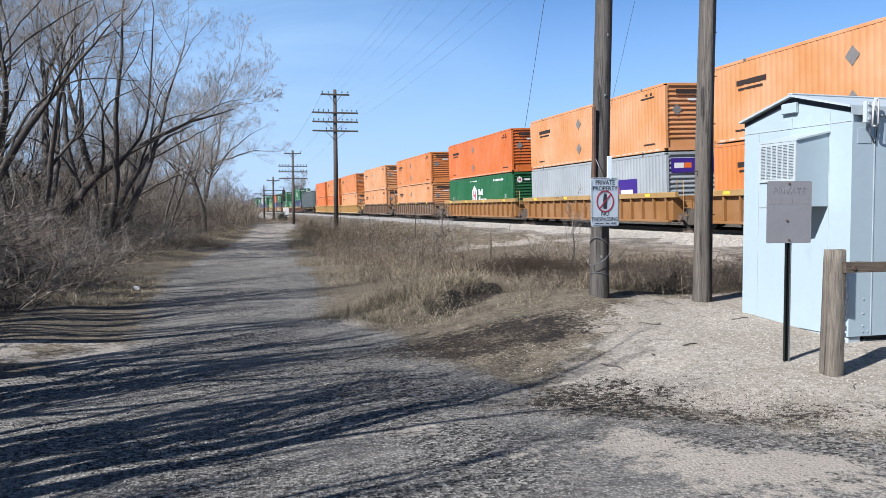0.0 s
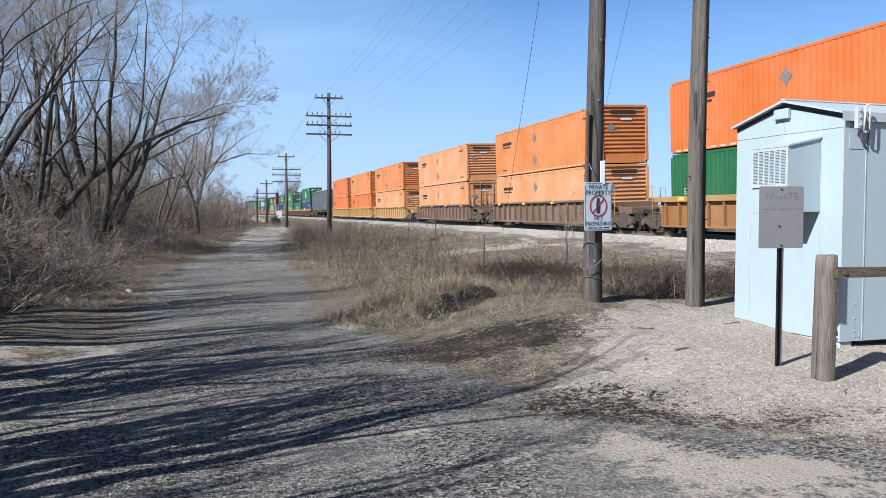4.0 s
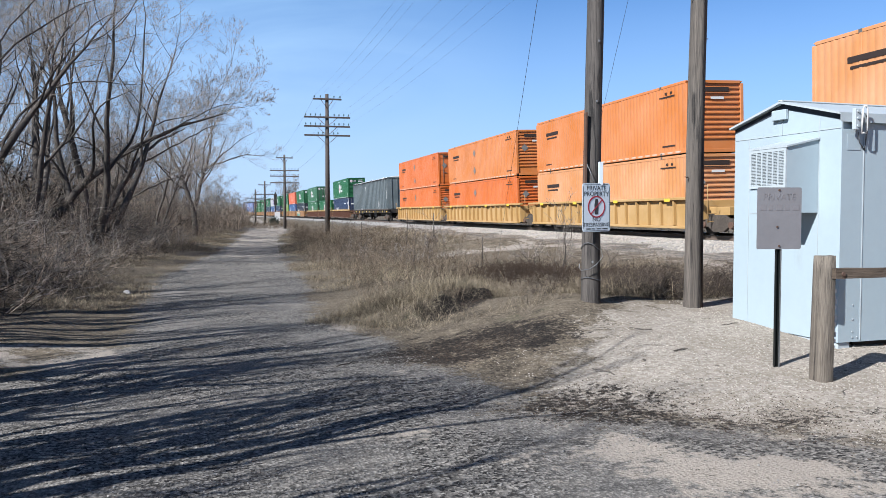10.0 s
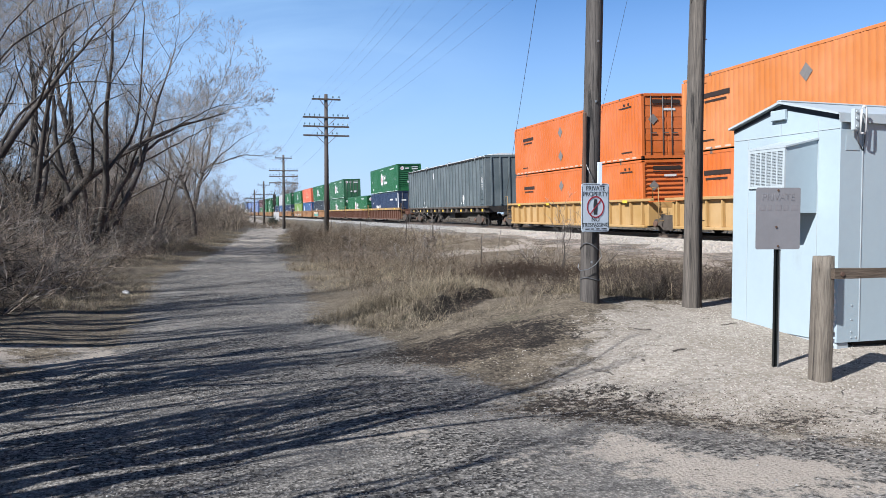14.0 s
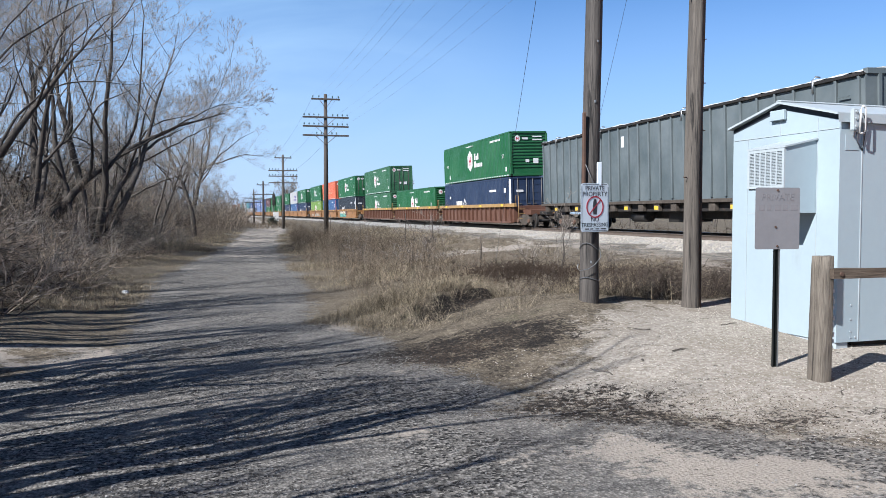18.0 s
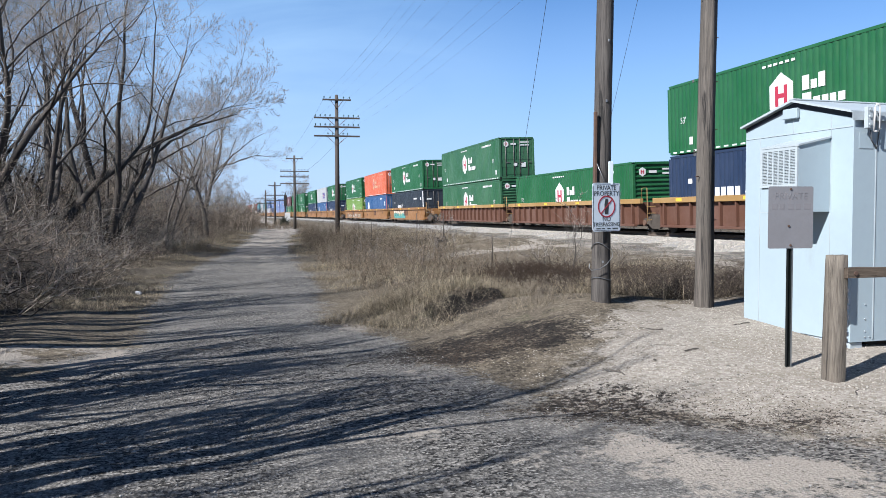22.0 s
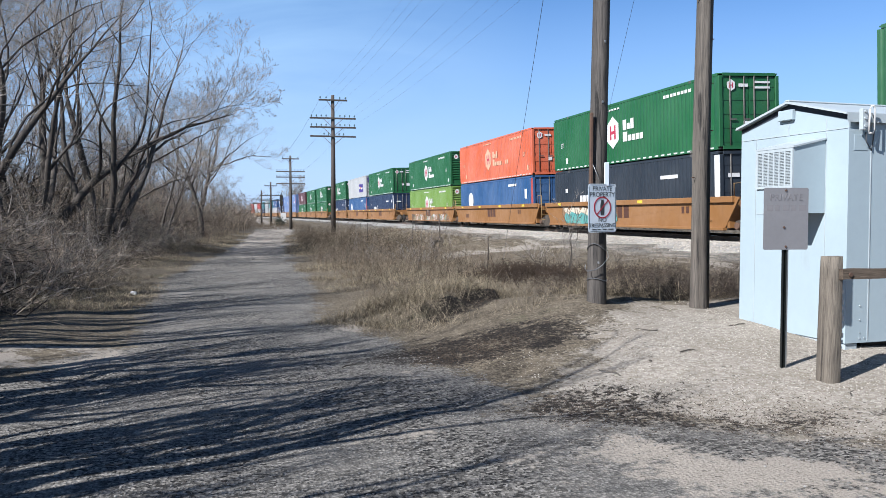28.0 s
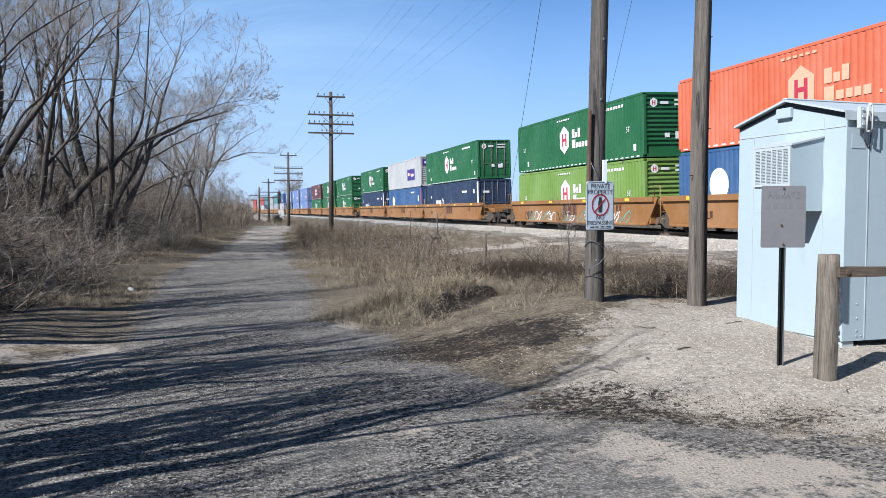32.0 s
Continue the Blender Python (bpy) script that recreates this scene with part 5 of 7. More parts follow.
# ---- stones, litter and small things ----
def pebbles(name, x, y, size, material, label, sink=0.3, base=None):
    """Eight-sided chips, each turned and squashed in its own way."""
    n = len(x)
    z = height(x, y) if base is None else base
    o = np.array([(1, 0, 0), (0, 1, 0), (-1, 0, 0), (0, -1, 0), (0, 0, 1), (0, 0, -1)], float)
    v = o[None] * (size[:, None] * rng.uniform(0.6, 1.2, (n, 6)))[:, :, None]
    v[:, :, 2] *= 0.7
    a = rng.uniform(0, 6.28, n)
    ca, sa = np.cos(a)[:, None], np.sin(a)[:, None]
    t = rng.uniform(-0.5, 0.5, n)[:, None]
    vx, vy, vz = v[:, :, 0], v[:, :, 1], v[:, :, 2]
    vx, vz = vx * np.cos(t) - vz * np.sin(t), vx * np.sin(t) + vz * np.cos(t)
    w = np.stack([vx * ca - vy * sa + x[:, None], vx * sa + vy * ca + y[:, None], vz + (z + size * (0.5 - sink))[:, None]], -1)
    f = np.array([(0, 1, 4), (1, 2, 4), (2, 3, 4), (3, 0, 4), (1, 0, 5), (2, 1, 5), (3, 2, 5), (0, 3, 5)])
    faces = (f[None] + (np.arange(n) * 6)[:, None, None]).reshape(-1, 3)
    return stuff(name, mesh_of(name, w.reshape(-1, 3), faces, material), label, "stones")


n = 44000
x, y = rng.uniform(1.8, 9.5, n), 3.3 + 7.5 * rng.rand(n)
keep = (rng.rand(n) < smooth01((inside_pad(x, y) + 0.9 * lattice(x, y, 0.9, 71)) / 1.6 + 0.1)) & (blob(x, y, 2.9, 6.1, 0.6, 0.5) + blob(x, y, 4.0, 5.3, 0.9, 0.25) + blob(x, y, 5.6, 5.1, 1.0, 0.3) < 0.25 + 0.9 * rng.rand(n) ** 1.6)
x, y = x[keep], y[keep]
pebbles("gravel", x, y, 0.003 + 0.010 * rng.rand(len(x)) ** 2, M_PEBBLE_W, "loose pale limestone chips on the mound")
n = 34000
y = 3.3 + 10 * rng.rand(n) ** 1.4
x = -4 + 8 * rng.rand(n)
e_l2, e_r2 = road_edges(y)
keep = (x > e_l2 - 0.3) & (x < e_r2 + 0.2) & (x > -0.3 * y - 0.6) & (lattice(x, y, 1.1, 61) + 0.8 * rng.rand(n) > 0.1)
x, y = x[keep], y[keep]
pebbles("gravel", x, y, 0.003 + 0.010 * rng.rand(len(x)) ** 2.5, M_PEBBLE_D, "loose grey stone chips on the road")
n = 16000
y = 16 + 44 * rng.rand(n) ** 1.3
off = -4.9 + 3.7 * rng.rand(n) ** 0.6
prof = np.array(bed)
pebbles("ballast_stones", track_x(y) + off, y, 0.02 + 0.035 * rng.rand(n), M_PEBBLE_W, "loose pale ballast stones beside the rails", 0.3, np.interp(off, prof[:, 0], prof[:, 1]))
# dead leaves and bits of bark in the dark patches
n = 12000
pick = rng.randint(0, 5, n)
cx, cy = np.choose(pick, [2.75, 2.9, 3.5, 4.0, 2.3]), np.choose(pick, [8.85, 6.1, 12.4, 5.3, 8.6])
x, y = cx + rng.normal(0, 0.45, n), cy + rng.normal(0, 0.4, n)
pebbles("leaf_litter", x, y, 0.002 + 0.007 * rng.rand(n) ** 2, M_LEAF, "dark dead leaves and bark scraps on the soil", 0.2)
# fallen sticks
for i, (x0, y0, a, ln) in enumerate(((4.35, 7.3, 0.3, 0.34), (3.9, 7.1, 1.1, 0.2), (5.0, 5.7, 0.7, 0.5), (4.6, 8.2, 2.5, 0.25), (5.6, 8.3, 0.2, 0.22), (3.5, 6.9, 2.0, 0.3), (5.3, 5.35, 0.4, 0.42), (1.0, 8.2, 0.9, 0.4), (-0.6, 9.8, 0.2, 0.5), (2.2, 9.0, 1.4, 0.4))):
    z0 = ground_z(x0, y0)
    thing("stick", "dry fallen stick lying on the ground", "stick", group="fallen sticks", data=finish(rod([(x0 + ln * f * math.cos(a) + 0.02 * math.sin(9 * f + i), y0 + ln * f * math.sin(a), z0 + 0.012 + 0.01 * math.sin(5 * f + i)) for f in (0, 0.3, 0.6, 1)], [0.008, 0.007, 0.006, 0.003], 5), "stick", M_BARK))
# a scrap of white plastic in the verge
bag = bmesh.new()
bmesh.ops.create_icosphere(bag, subdivisions=2, radius=0.09)
for v in bag.verts:
    v.co = v.co * (0.7 + 0.5 * noise.noise(v.co * 14)) * 1.0
    v.co.z *= 0.6
zz = ground_z(-2.0, 16.6)
thing("plastic_scrap", "crumpled white plastic scrap in dead grass", "litter", pose(-2.0, 16.6, zz + 0.05), data=finish(bag, "plastic_scrap", M_WHITE))
# thin stakes standing in the weeds
for x0, y0, h in ((6.9, 58, 1.5), (5.6, 36, 1.1), (7.7, 36.0, 1.5), (8.2, 33.0, 1.4), (6.75, 21.5, 0.9)):
    thing("stake", "thin dark wooden stake in dry weeds", "stake", pose(x0, y0, ground_z(x0, y0)), "thin stakes", data=finish(rod([(0, 0, -0.1), (0.02, 0, h * 0.6), (0.01, 0.01, h)], [0.022, 0.02, 0.016], 6), "stake", M_LINE_POLE))
# low timber barrier and a dark evergreen bush
lb = thing("low_barrier", "low dark timber barrier by the dirt strip", "barrier", pose(7.6, 31.0, ground_z(7.6, 31.0), 0, 0, 60))
for x0 in (-0.5, 0.5):
    part("barrier_post", boxes((x0 - 0.06, -0.06, -0.1, x0 + 0.06, 0.06, 0.45), bevel=0.01), M_LINE_POLE, lb)
part("barrier_rail", boxes((-0.8, -0.09, 0.2, 0.8, -0.061, 0.34), bevel=0.008), M_LINE_POLE, lb)
n = 260
ax, ay = rng.normal(0, 0.5, n), rng.normal(0, 0.5, n)
M_NEEDLE = surface("dark_needles", (0.035, 0.045, 0.03), (0.02, 0.024, 0.018), 0.8)
stems = arching(rng, n, ax, ay, np.zeros(n), rng.uniform(1.2, 3.0, n) * np.exp(-(ax ** 2 + ay ** 2)), np.full(n, 0.03), 0.5, 9, 0.2)
bush = thing("evergreen_bush", "dark rounded evergreen bush beside the road", "bush", pose(5.65, 116, 0) @ Matrix.Scale(0.55, 4))
part("foliage", tubes("foliage", stems, 3, M_NEEDLE), None, bush)


# ---- train ----
LEN, WID, TALL = 16.154, 2.591, 2.896
PAINTS = {
    "orange": paint("orange_paint", (0.435, 0.140, 0.029), fade=0.07),
    "deep_orange": paint("deep_orange_paint", (0.442, 0.103, 0.0137), fade=0.05),
    "pale_orange": paint("faded_orange_paint", (0.454, 0.194, 0.067), fade=0.12),
    "coral": paint("coral_paint", (0.442, 0.090, 0.036), fade=0.07),
    "green": paint("green_paint", (0.0091, 0.081, 0.025), fade=0.025),
    "dull_green": paint("faded_green_paint", (0.021, 0.087, 0.036), fade=0.04),
    "lime": paint("lime_paint", (0.117, 0.201, 0.036), fade=0.06),
    "grey": paint("grey_paint", (0.241, 0.258, 0.268), fade=0.05),
    "navy": paint("navy_paint", (0.0122, 0.024, 0.057), fade=0.02),
    "black": paint("charcoal_paint", (0.0144, 0.0198, 0.028), fade=0.02),
    "blue": paint("blue_paint", (0.020, 0.066, 0.165), fade=0.06),
    "sky": paint("light_blue_paint", (0.087, 0.147, 0.301), fade=0.1),
    "maroon": paint("maroon_paint", (0.067, 0.0198, 0.024), fade=0.04),
    "white": paint("offwhite_paint", (0.321, 0.321, 0.321), fade=0.05),
    "red": paint("red_paint", (0.301, 0.040, 0.033), fade=0.06),
    "teal": paint("teal_paint", (0.047, 0.147, 0.167), fade=0.08),
}
M_PURPLE = surface("purple_decal", (0.036, 0.0137, 0.160), (0.027, 0.0099, 0.120), 0.4, bump=0.02)
M_DECAL = surface("white_decal", (0.521, 0.515, 0.508), (0.415, 0.408, 0.401), 0.5, 0, 2, 12, amount=0.3, bump=0.03)
M_DECAL_FADED = surface("faded_tape", (0.44, 0.36, 0.29), (0.33, 0.23, 0.16), 0.55, 0, 2, 12, amount=0.4, bump=0.03)
M_DECAL_CREAM = surface("cream_decal", (0.47, 0.30, 0.20), (0.36, 0.20, 0.12), 0.55, 0, 2, 12, amount=0.4, bump=0.03)
M_DECAL_RED = surface("red_decal", (0.334, 0.027, 0.053), rough=0.5)
M_DECAL_ORANGE = surface("orange_decal", (0.502, 0.107, 0.0137), rough=0.5)
M_DECAL_BLACK = surface("black_decal", (0.024, 0.0144, 0.0106), rough=0.6)
M_DIAMOND = surface("grey_diamond", (0.154, 0.141, 0.134), (0.100, 0.093, 0.087), 0.5, 0, 4, 14)
M_CAST = surface("scuffed_steel", (0.134, 0.124, 0.114), (0.060, 0.053, 0.050), 0.6, 0.4, 3, 14, amount=0.6)
M_WELL = {
    "yellow": paint("yellow_car_paint", (0.334, 0.201, 0.067), 0.6, fade=0.08, streak=0.7, dirt=(0.060, 0.040, 0.027)),
    "ochre": paint("ochre_car_paint", (0.268, 0.157, 0.050), 0.6, fade=0.06, streak=0.7, dirt=(0.053, 0.033, 0.024)),
    "brown": paint("brown_car_paint", (0.088, 0.036, 0.020), 0.65, fade=0.04, streak=0.8, dirt=(0.047, 0.030, 0.024)),
    "dun": paint("dusty_car_paint", (0.115, 0.07, 0.042), 0.65, fade=0.06, streak=0.8, dirt=(0.047, 0.033, 0.027)),
    "tan": paint("tan_car_paint", (0.20, 0.09, 0.024), 0.6, fade=0.05, streak=0.7, dirt=(0.053, 0.033, 0.024)),
}


def corrugated(length, z0, z1, depth, pitch, flip):
    """An upright corrugated sheet along y at x = 0, ribs standing out towards -x (or +x)."""
    n = max(2, int(length / pitch))
    p = length / n
    prof = []
    for i in range(n):
        y = i * p
        prof += [(0, y), (0, y + p * 0.62), (depth, y + p * 0.70), (depth, y + p * 0.92)]
    prof.append((0, length))
    v, f = [], []
    for x, y in prof:
        v += [(x * (1 if flip else 1), y, z0), (x, y, z1)]
    for i in range(len(prof) - 1):
        q = (2 * i, 2 * i + 1, 2 * i + 3, 2 * i + 2)
        f.append(q if not flip else q[::-1])
    return v, f


MESHES = {}


def shared(key, make):
    if key not in MESHES:
        MESHES[key] = make()
    return MESHES[key]


def side_sheet(key, colour, west):
    def make():
        v, f = corrugated(LEN - 0.30, 0.16, TALL - 0.11, 0.009 if "orange" in colour else 0.016, 0.285, not west)
        x = -WID / 2 + 0.012 if west else WID / 2 - 0.012
        v = [(x + (c[0] if west else -c[0]), c[1] + 0.15, c[2]) for c in v]
        return mesh_of("side_sheet", v, f, PAINTS[colour])
    return shared(("side", colour, west), make)


def slatted_end(colour):
    """The closed end: broad horizontal pressings."""
    def make():
        bm = bmesh.new()
        h = WID / 2 - 0.16
        rows = [0.14]
        z = 0.55
        while z < TALL - 0.30:
            rows += [z, z + 0.02, z + 0.075, z + 0.095]
            z += 0.20
        rows.append(TALL - 0.12)
        pts_ = []
        for i, z in enumerate(rows):
            out = 0.05 if (i - 1) % 4 in (1, 2) and 0 < i < len(rows) - 1 else 0.0
            pts_.append((bm.verts.new((-h, 0.07 - out, z)), bm.verts.new((h, 0.07 - out, z))))
        for a, b in zip(pts_, pts_[1:]):
            bm.faces.new((a[0], a[1], b[1], b[0]))
        return finish(bm, "end_panel", PAINTS[colour])
    return shared(("slats", colour), make)


def bars(ob, x, spec, material, label=""):
    """Plain bars that stand for writing on the west side: (y0, z0, y1, z1), each a part."""
    unit = shared(("bar", material.name), lambda: finish(boxes((-1, 0, 0, 0, 1, 1)), "lettering_bar", material))
    for y0, z0, y1, z1 in spec:
        part("lettering_bar", unit, None, ob, label, pose(x, y0, z0) @ Matrix.Diagonal((0.003, y1 - y0, z1 - z0, 1)))


def hexagon_mark(parent, x, y, z, size, face, ink):
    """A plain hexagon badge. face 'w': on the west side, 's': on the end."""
    turn = pose(x, y, z, 0, 0, -90 if face == "w" else 0)
    hexa = shared(("hex", size, ink.name), lambda: finish(plate([(size * 0.5 * math.cos(a) * 0.9, 0, size * 0.5 * math.sin(a)) for a in (radians(30 + 60 * i) for i in range(6))], 0.003, (0, 1, 0)), "hexagon_badge", ink))
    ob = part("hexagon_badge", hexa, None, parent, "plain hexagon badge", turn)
    inner = shared(("hexbars", size), lambda: finish(boxes((-size * 0.2, -0.003, -size * 0.22, -size * 0.09, -0.0005, size * 0.22), (size * 0.09, -0.003, -size * 0.22, size * 0.2, -0.0005, size * 0.22), (-size * 0.09, -0.003, -size * 0.05, size * 0.09, -0.0005, size * 0.05)), "badge_emblem", M_DECAL_RED))
    part("badge_emblem", inner, None, ob)
    return ob


def container(colour, end, marks, label):
    """A 53-foot box container. Its near end lies at y = 0, its base at z = 0. end: slats or doors."""
    pm = PAINTS[colour]
    ob = thing("shipping_container", label, "container", group="containers on the train")
    for west in (True, False):
        part("side_wall", side_sheet("s", colour, west), None, ob)
    part("roof", shared(("roof", colour), lambda: finish(boxes((-WID / 2 + 0.03, 0.05, TALL - 0.06, WID / 2 - 0.03, LEN - 0.05, TALL - 0.02)), "roof", pm)), None, ob)
    part("base", shared(("base", colour), lambda: finish(boxes((-WID / 2 + 0.05, 0.05, 0.03, WID / 2 - 0.05, LEN - 0.05, 0.14)), "base", M_BLACK)), None, ob)
    for s in (-1, 1):
        xs = s * WID / 2
        a, b = sorted((xs, xs - s * 0.07))
        part("top_rail", shared(("top", colour, s), lambda: finish(boxes((a, 0.14, TALL - 0.115, b, LEN - 0.14, TALL - 0.005), bevel=0.01), "top_rail", pm)), None, ob)
        part("bottom_rail", shared(("bot", colour, s), lambda: finish(boxes((a, 0.14, 0.02, b, LEN - 0.14, 0.17), bevel=0.01), "bottom_rail", pm)), None, ob)
        a, b = sorted((xs + s * 0.004, xs - s * 0.15))
        for y in (0.0, LEN - 0.15):
            part("corner_post", shared(("post", colour, s, y), lambda: finish(boxes((a, y, 0.12, b, y + 0.15, TALL - 0.12), bevel=0.012), "corner_post", pm)), None, ob)
        a2, b2 = sorted((xs + s * 0.003, xs - s * 0.06))
        for y in (1.95, LEN - 2.05):
            part("lifting_post", shared(("lift", colour, s, y), lambda: finish(boxes((a2, y, 0.10, b2, y + 0.10, TALL - 0.08), bevel=0.008), "lifting_post", pm)), None, ob)
            for z in (0.0, TALL - 0.12):
                part("corner_casting", shared(("cast", s, y, z), lambda: finish(boxes((min(xs + s * 0.006, xs - s * 0.14), y - 0.03, z, max(xs + s * 0.006, xs - s * 0.14), y + 0.13, z + 0.12), bevel=0.012), "corner_casting", M_CAST)), None, ob)
    for y in (0.0, LEN - 0.03):
        part("end_header", shared(("hdr", colour, y), lambda: finish(boxes((-WID / 2 + 0.15, y, TALL - 0.13, WID / 2 - 0.15, y + 0.03, TALL - 0.01), bevel=0.006), "end_header", pm)), None, ob)
        part("end_sill", shared(("sill", colour, y), lambda: finish(boxes((-WID / 2 + 0.15, y, 0.02, WID / 2 - 0.15, y + 0.03, 0.16), bevel=0.006), "end_sill", pm)), None, ob)
    part("end_panel", shared(("plainend", colour), lambda: finish(boxes((-WID / 2 + 0.15, LEN - 0.08, 0.14, WID / 2 - 0.15, LEN - 0.05, TALL - 0.12)), "end_panel", pm)), None, ob)
    if end == "slats":
        part("end_panel", slatted_end(colour), None, ob, "ribbed closed end")
    else:
        for s in (-1, 1):
            a, b = sorted((s * 0.012, s * (WID / 2 - 0.155)))
            door = part("door", shared(("door", colour, s), lambda: finish(boxes((a, 0.055, 0.17, b, 0.085, TALL - 0.14), *[(a + 0.03, 0.04, z, b - 0.03, 0.054, z + 0.30) for z in (0.30, 0.82, 1.34, 1.86, 2.36)]), "door", pm)), None, ob)
            for x in (0.22, 0.82):
                part("lock_rod", shared(("rod", s, x), lambda: finish(rod([(s * x, 0.02, 0.08), (s * x, 0.02, TALL - 0.08)], 0.024, 6), "lock_rod", M_CAST)), None, door, "steel lock rod")
                part("door_handle", shared(("hdl", s, x), lambda: finish(boxes((s * x - 0.02, -0.02, 1.12, s * x + 0.26, 0.0, 1.17)), "door_handle", M_CAST)), None, door)
    xw = -WID / 2 - 0.002
    ink = M_DECAL_CREAM if colour == "coral" else M_DECAL
    if marks == "slant":        # plain dark bars near the far end and over the end
        bars(ob, xw, [(LEN - 3.2, 1.98, LEN - 1.5, 2.16), (LEN - 3.0, 1.80, LEN - 1.6, 1.88)], M_DECAL_BLACK, "plain dark bars of lettering")
        bars(ob, xw, [(0.9, 2.38, 2.1, 2.44), (1.1, 2.5, 1.25, 2.6), (1.5, 2.5, 1.65, 2.6), (0.9, 0.35, 1.9, 0.41), (LEN - 2.2, 0.35, LEN - 1.4, 0.41)], M_DECAL_BLACK, "")
        for y, z in ((LEN - 7.2, 2.05), (LEN - 7.2, 0.75)):
            part("diamond_plate", shared("dia", lambda: finish(plate([(0, -0.30, 0), (0, 0, -0.30), (0, 0.30, 0), (0, 0, 0.30)], 0.004, (1, 0, 0)), "diamond_plate", M_DIAMOND)), None, ob, "grey diamond plate", pose(xw - 0.003, y, z))
        part("reflective_tape", shared("slant_tape", lambda: finish(boxes(*[(-0.004, 0.5 + i * 0.62, 0.06, 0.0, 0.88 + i * 0.62, 0.125) for i in range(25)]), "reflective_tape", M_DECAL_FADED)), None, ob, "dashed faded reflective tape", pose(xw, 0, 0))["kind"] = "stuff"
        part("end_bar", shared("slantend", lambda: finish(boxes((-0.75, -0.004, 2.44, 0.62, 0.002, 2.62), (-0.75, -0.004, 2.36, 0.62, 0.002, 2.39)), "end_bar", M_DECAL_BLACK)), None, ob, "plain dark bar", pose(0, 0.012, 0))
        part("diamond_plate", shared("dia2", lambda: finish(plate([(-0.24, 0, 0), (0, 0, -0.24), (0.24, 0, 0), (0, 0, 0.24)], 0.004, (0, 1, 0)), "diamond_plate", M_DIAMOND)), None, ob, "", pose(-0.72, 0.008, 1.75))
        part("number_plate", shared("nump", lambda: finish(boxes((-0.3, 0, -0.05, 0.3, 0.006, 0.05)), "number_plate", M_WHITE)), None, ob, "", pose(0.1, 0.012, 2.19))
    elif marks in ("hex", "hexword", "hexred"):
        hexagon_mark(ob, xw, LEN * 0.545, 1.50, 1.55, "w", ink)
        y0 = LEN * 0.545 - 1.05
        words = [(y0 - 1.05, 1.52, y0 - 0.75, 1.98), (y0 - 0.68, 1.52, y0 - 0.40, 1.80), (y0 - 0.33, 1.52, y0, 1.98), (y0 - 1.9, 0.98, y0 - 1.6, 1.25), (y0 - 1.52, 0.98, y0 - 1.25, 1.25), (y0 - 1.18, 0.98, y0 - 0.9, 1.25), (y0 - 0.82, 0.98, y0 - 0.5, 1.25), (y0 - 0.42, 0.98, y0, 1.42)]
        if marks == "hexword":
            words += [(y0 - 2.3, 0.95, y0 - 2.2, 1.05), (y0 - 3.3, 0.98, y0 - 3.0, 1.25), (y0 - 2.92, 0.98, y0 - 2.7, 1.25)]
        bars(ob, xw, words, ink, "plain pale bars of lettering")
        bars(ob, xw, [(1.9 + 0.28 * i, 2.45, 2.1 + 0.28 * i, 2.58) for i in range(8)] + [(LEN * 0.5 + 0.3 * i, 2.55, LEN * 0.5 + 0.2 + 0.3 * i, 2.63) for i in range(6)] + [(0.7, 0.35, 0.95, 0.65), (LEN - 1.9, 0.35, LEN - 1.65, 0.65)], ink, "")
        for y in (1.45, LEN - 1.2):
            part("size_mark", lettering("53'", 0.36, ink), None, ob, "white 53-foot mark", pose(xw - 0.003, y, 1.35, 0, 0, -90))
        part("reflective_tape", shared("tape", lambda: finish(boxes(*[(-0.004, 0.4 + i * 0.52, 0.065, 0.0, 0.68 + i * 0.52, 0.125) for i in range(30)]), "reflective_tape", M_DECAL)), None, ob, "dashed white reflective tape", pose(xw, 0, 0))["kind"] = "stuff"
        hexagon_mark(ob, -0.78, 0.010, 2.42, 0.44, "s", M_DECAL)
        part("end_bar", shared("hexend", lambda: finish(boxes((-0.45, -0.004, 2.36, -0.05, 0.002, 2.48), (0.25, -0.004, 2.5, 0.9, 0.002, 2.58), (0.25, -0.004, 2.3, 0.9, 0.002, 2.38)), "end_bar", M_DECAL)), None, ob, "plain white bars of lettering", pose(0, 0.010, 0))
        part("data_plate", shared("dplate", lambda: finish(boxes((-0.02, 0, -0.16, 0.34, 0.006, 0.16)), "data_plate", M_DECAL)), None, ob, "", pose(0.3, 0.004, 0.98))
        part("data_plate", shared("dplate_small", lambda: finish(boxes((-0.125, 0, -0.1, 0.125, 0.006, 0.1)), "data_plate", M_DECAL)), None, ob, "", pose(-0.125, 0.004, 0.98))
    elif marks == "cargo":      # purple panel with white and orange bars
        part("purple_panel", shared("pp", lambda: finish(boxes((-0.004, 2.6, 0.75, 0, 5.9, 1.85)), "purple_panel", M_PURPLE)), None, ob, "purple panel", pose(xw, 0, 0))
        bars(ob, xw - 0.005, [(4.9, 1.2, 5.6, 1.5), (3.0, 1.1, 4.2, 1.36)], M_DECAL, "")
        bars(ob, xw - 0.005, [(4.35, 1.2, 4.85, 1.5)], M_DECAL_ORANGE, "")
        end_ = part("purple_panel", shared("pp2", lambda: finish(boxes((-1.05, -0.006, 2.0, 1.1, 0, 2.62)), "purple_panel", M_PURPLE)), None, ob, "purple panel", pose(0, 0.008, 0))
        part("end_bar", shared("pp3", lambda: finish(boxes((-0.9, -0.010, 2.2, -0.45, -0.006, 2.42), (0.1, -0.010, 2.18, 0.95, -0.006, 2.36)), "end_bar", M_DECAL)), None, end_)
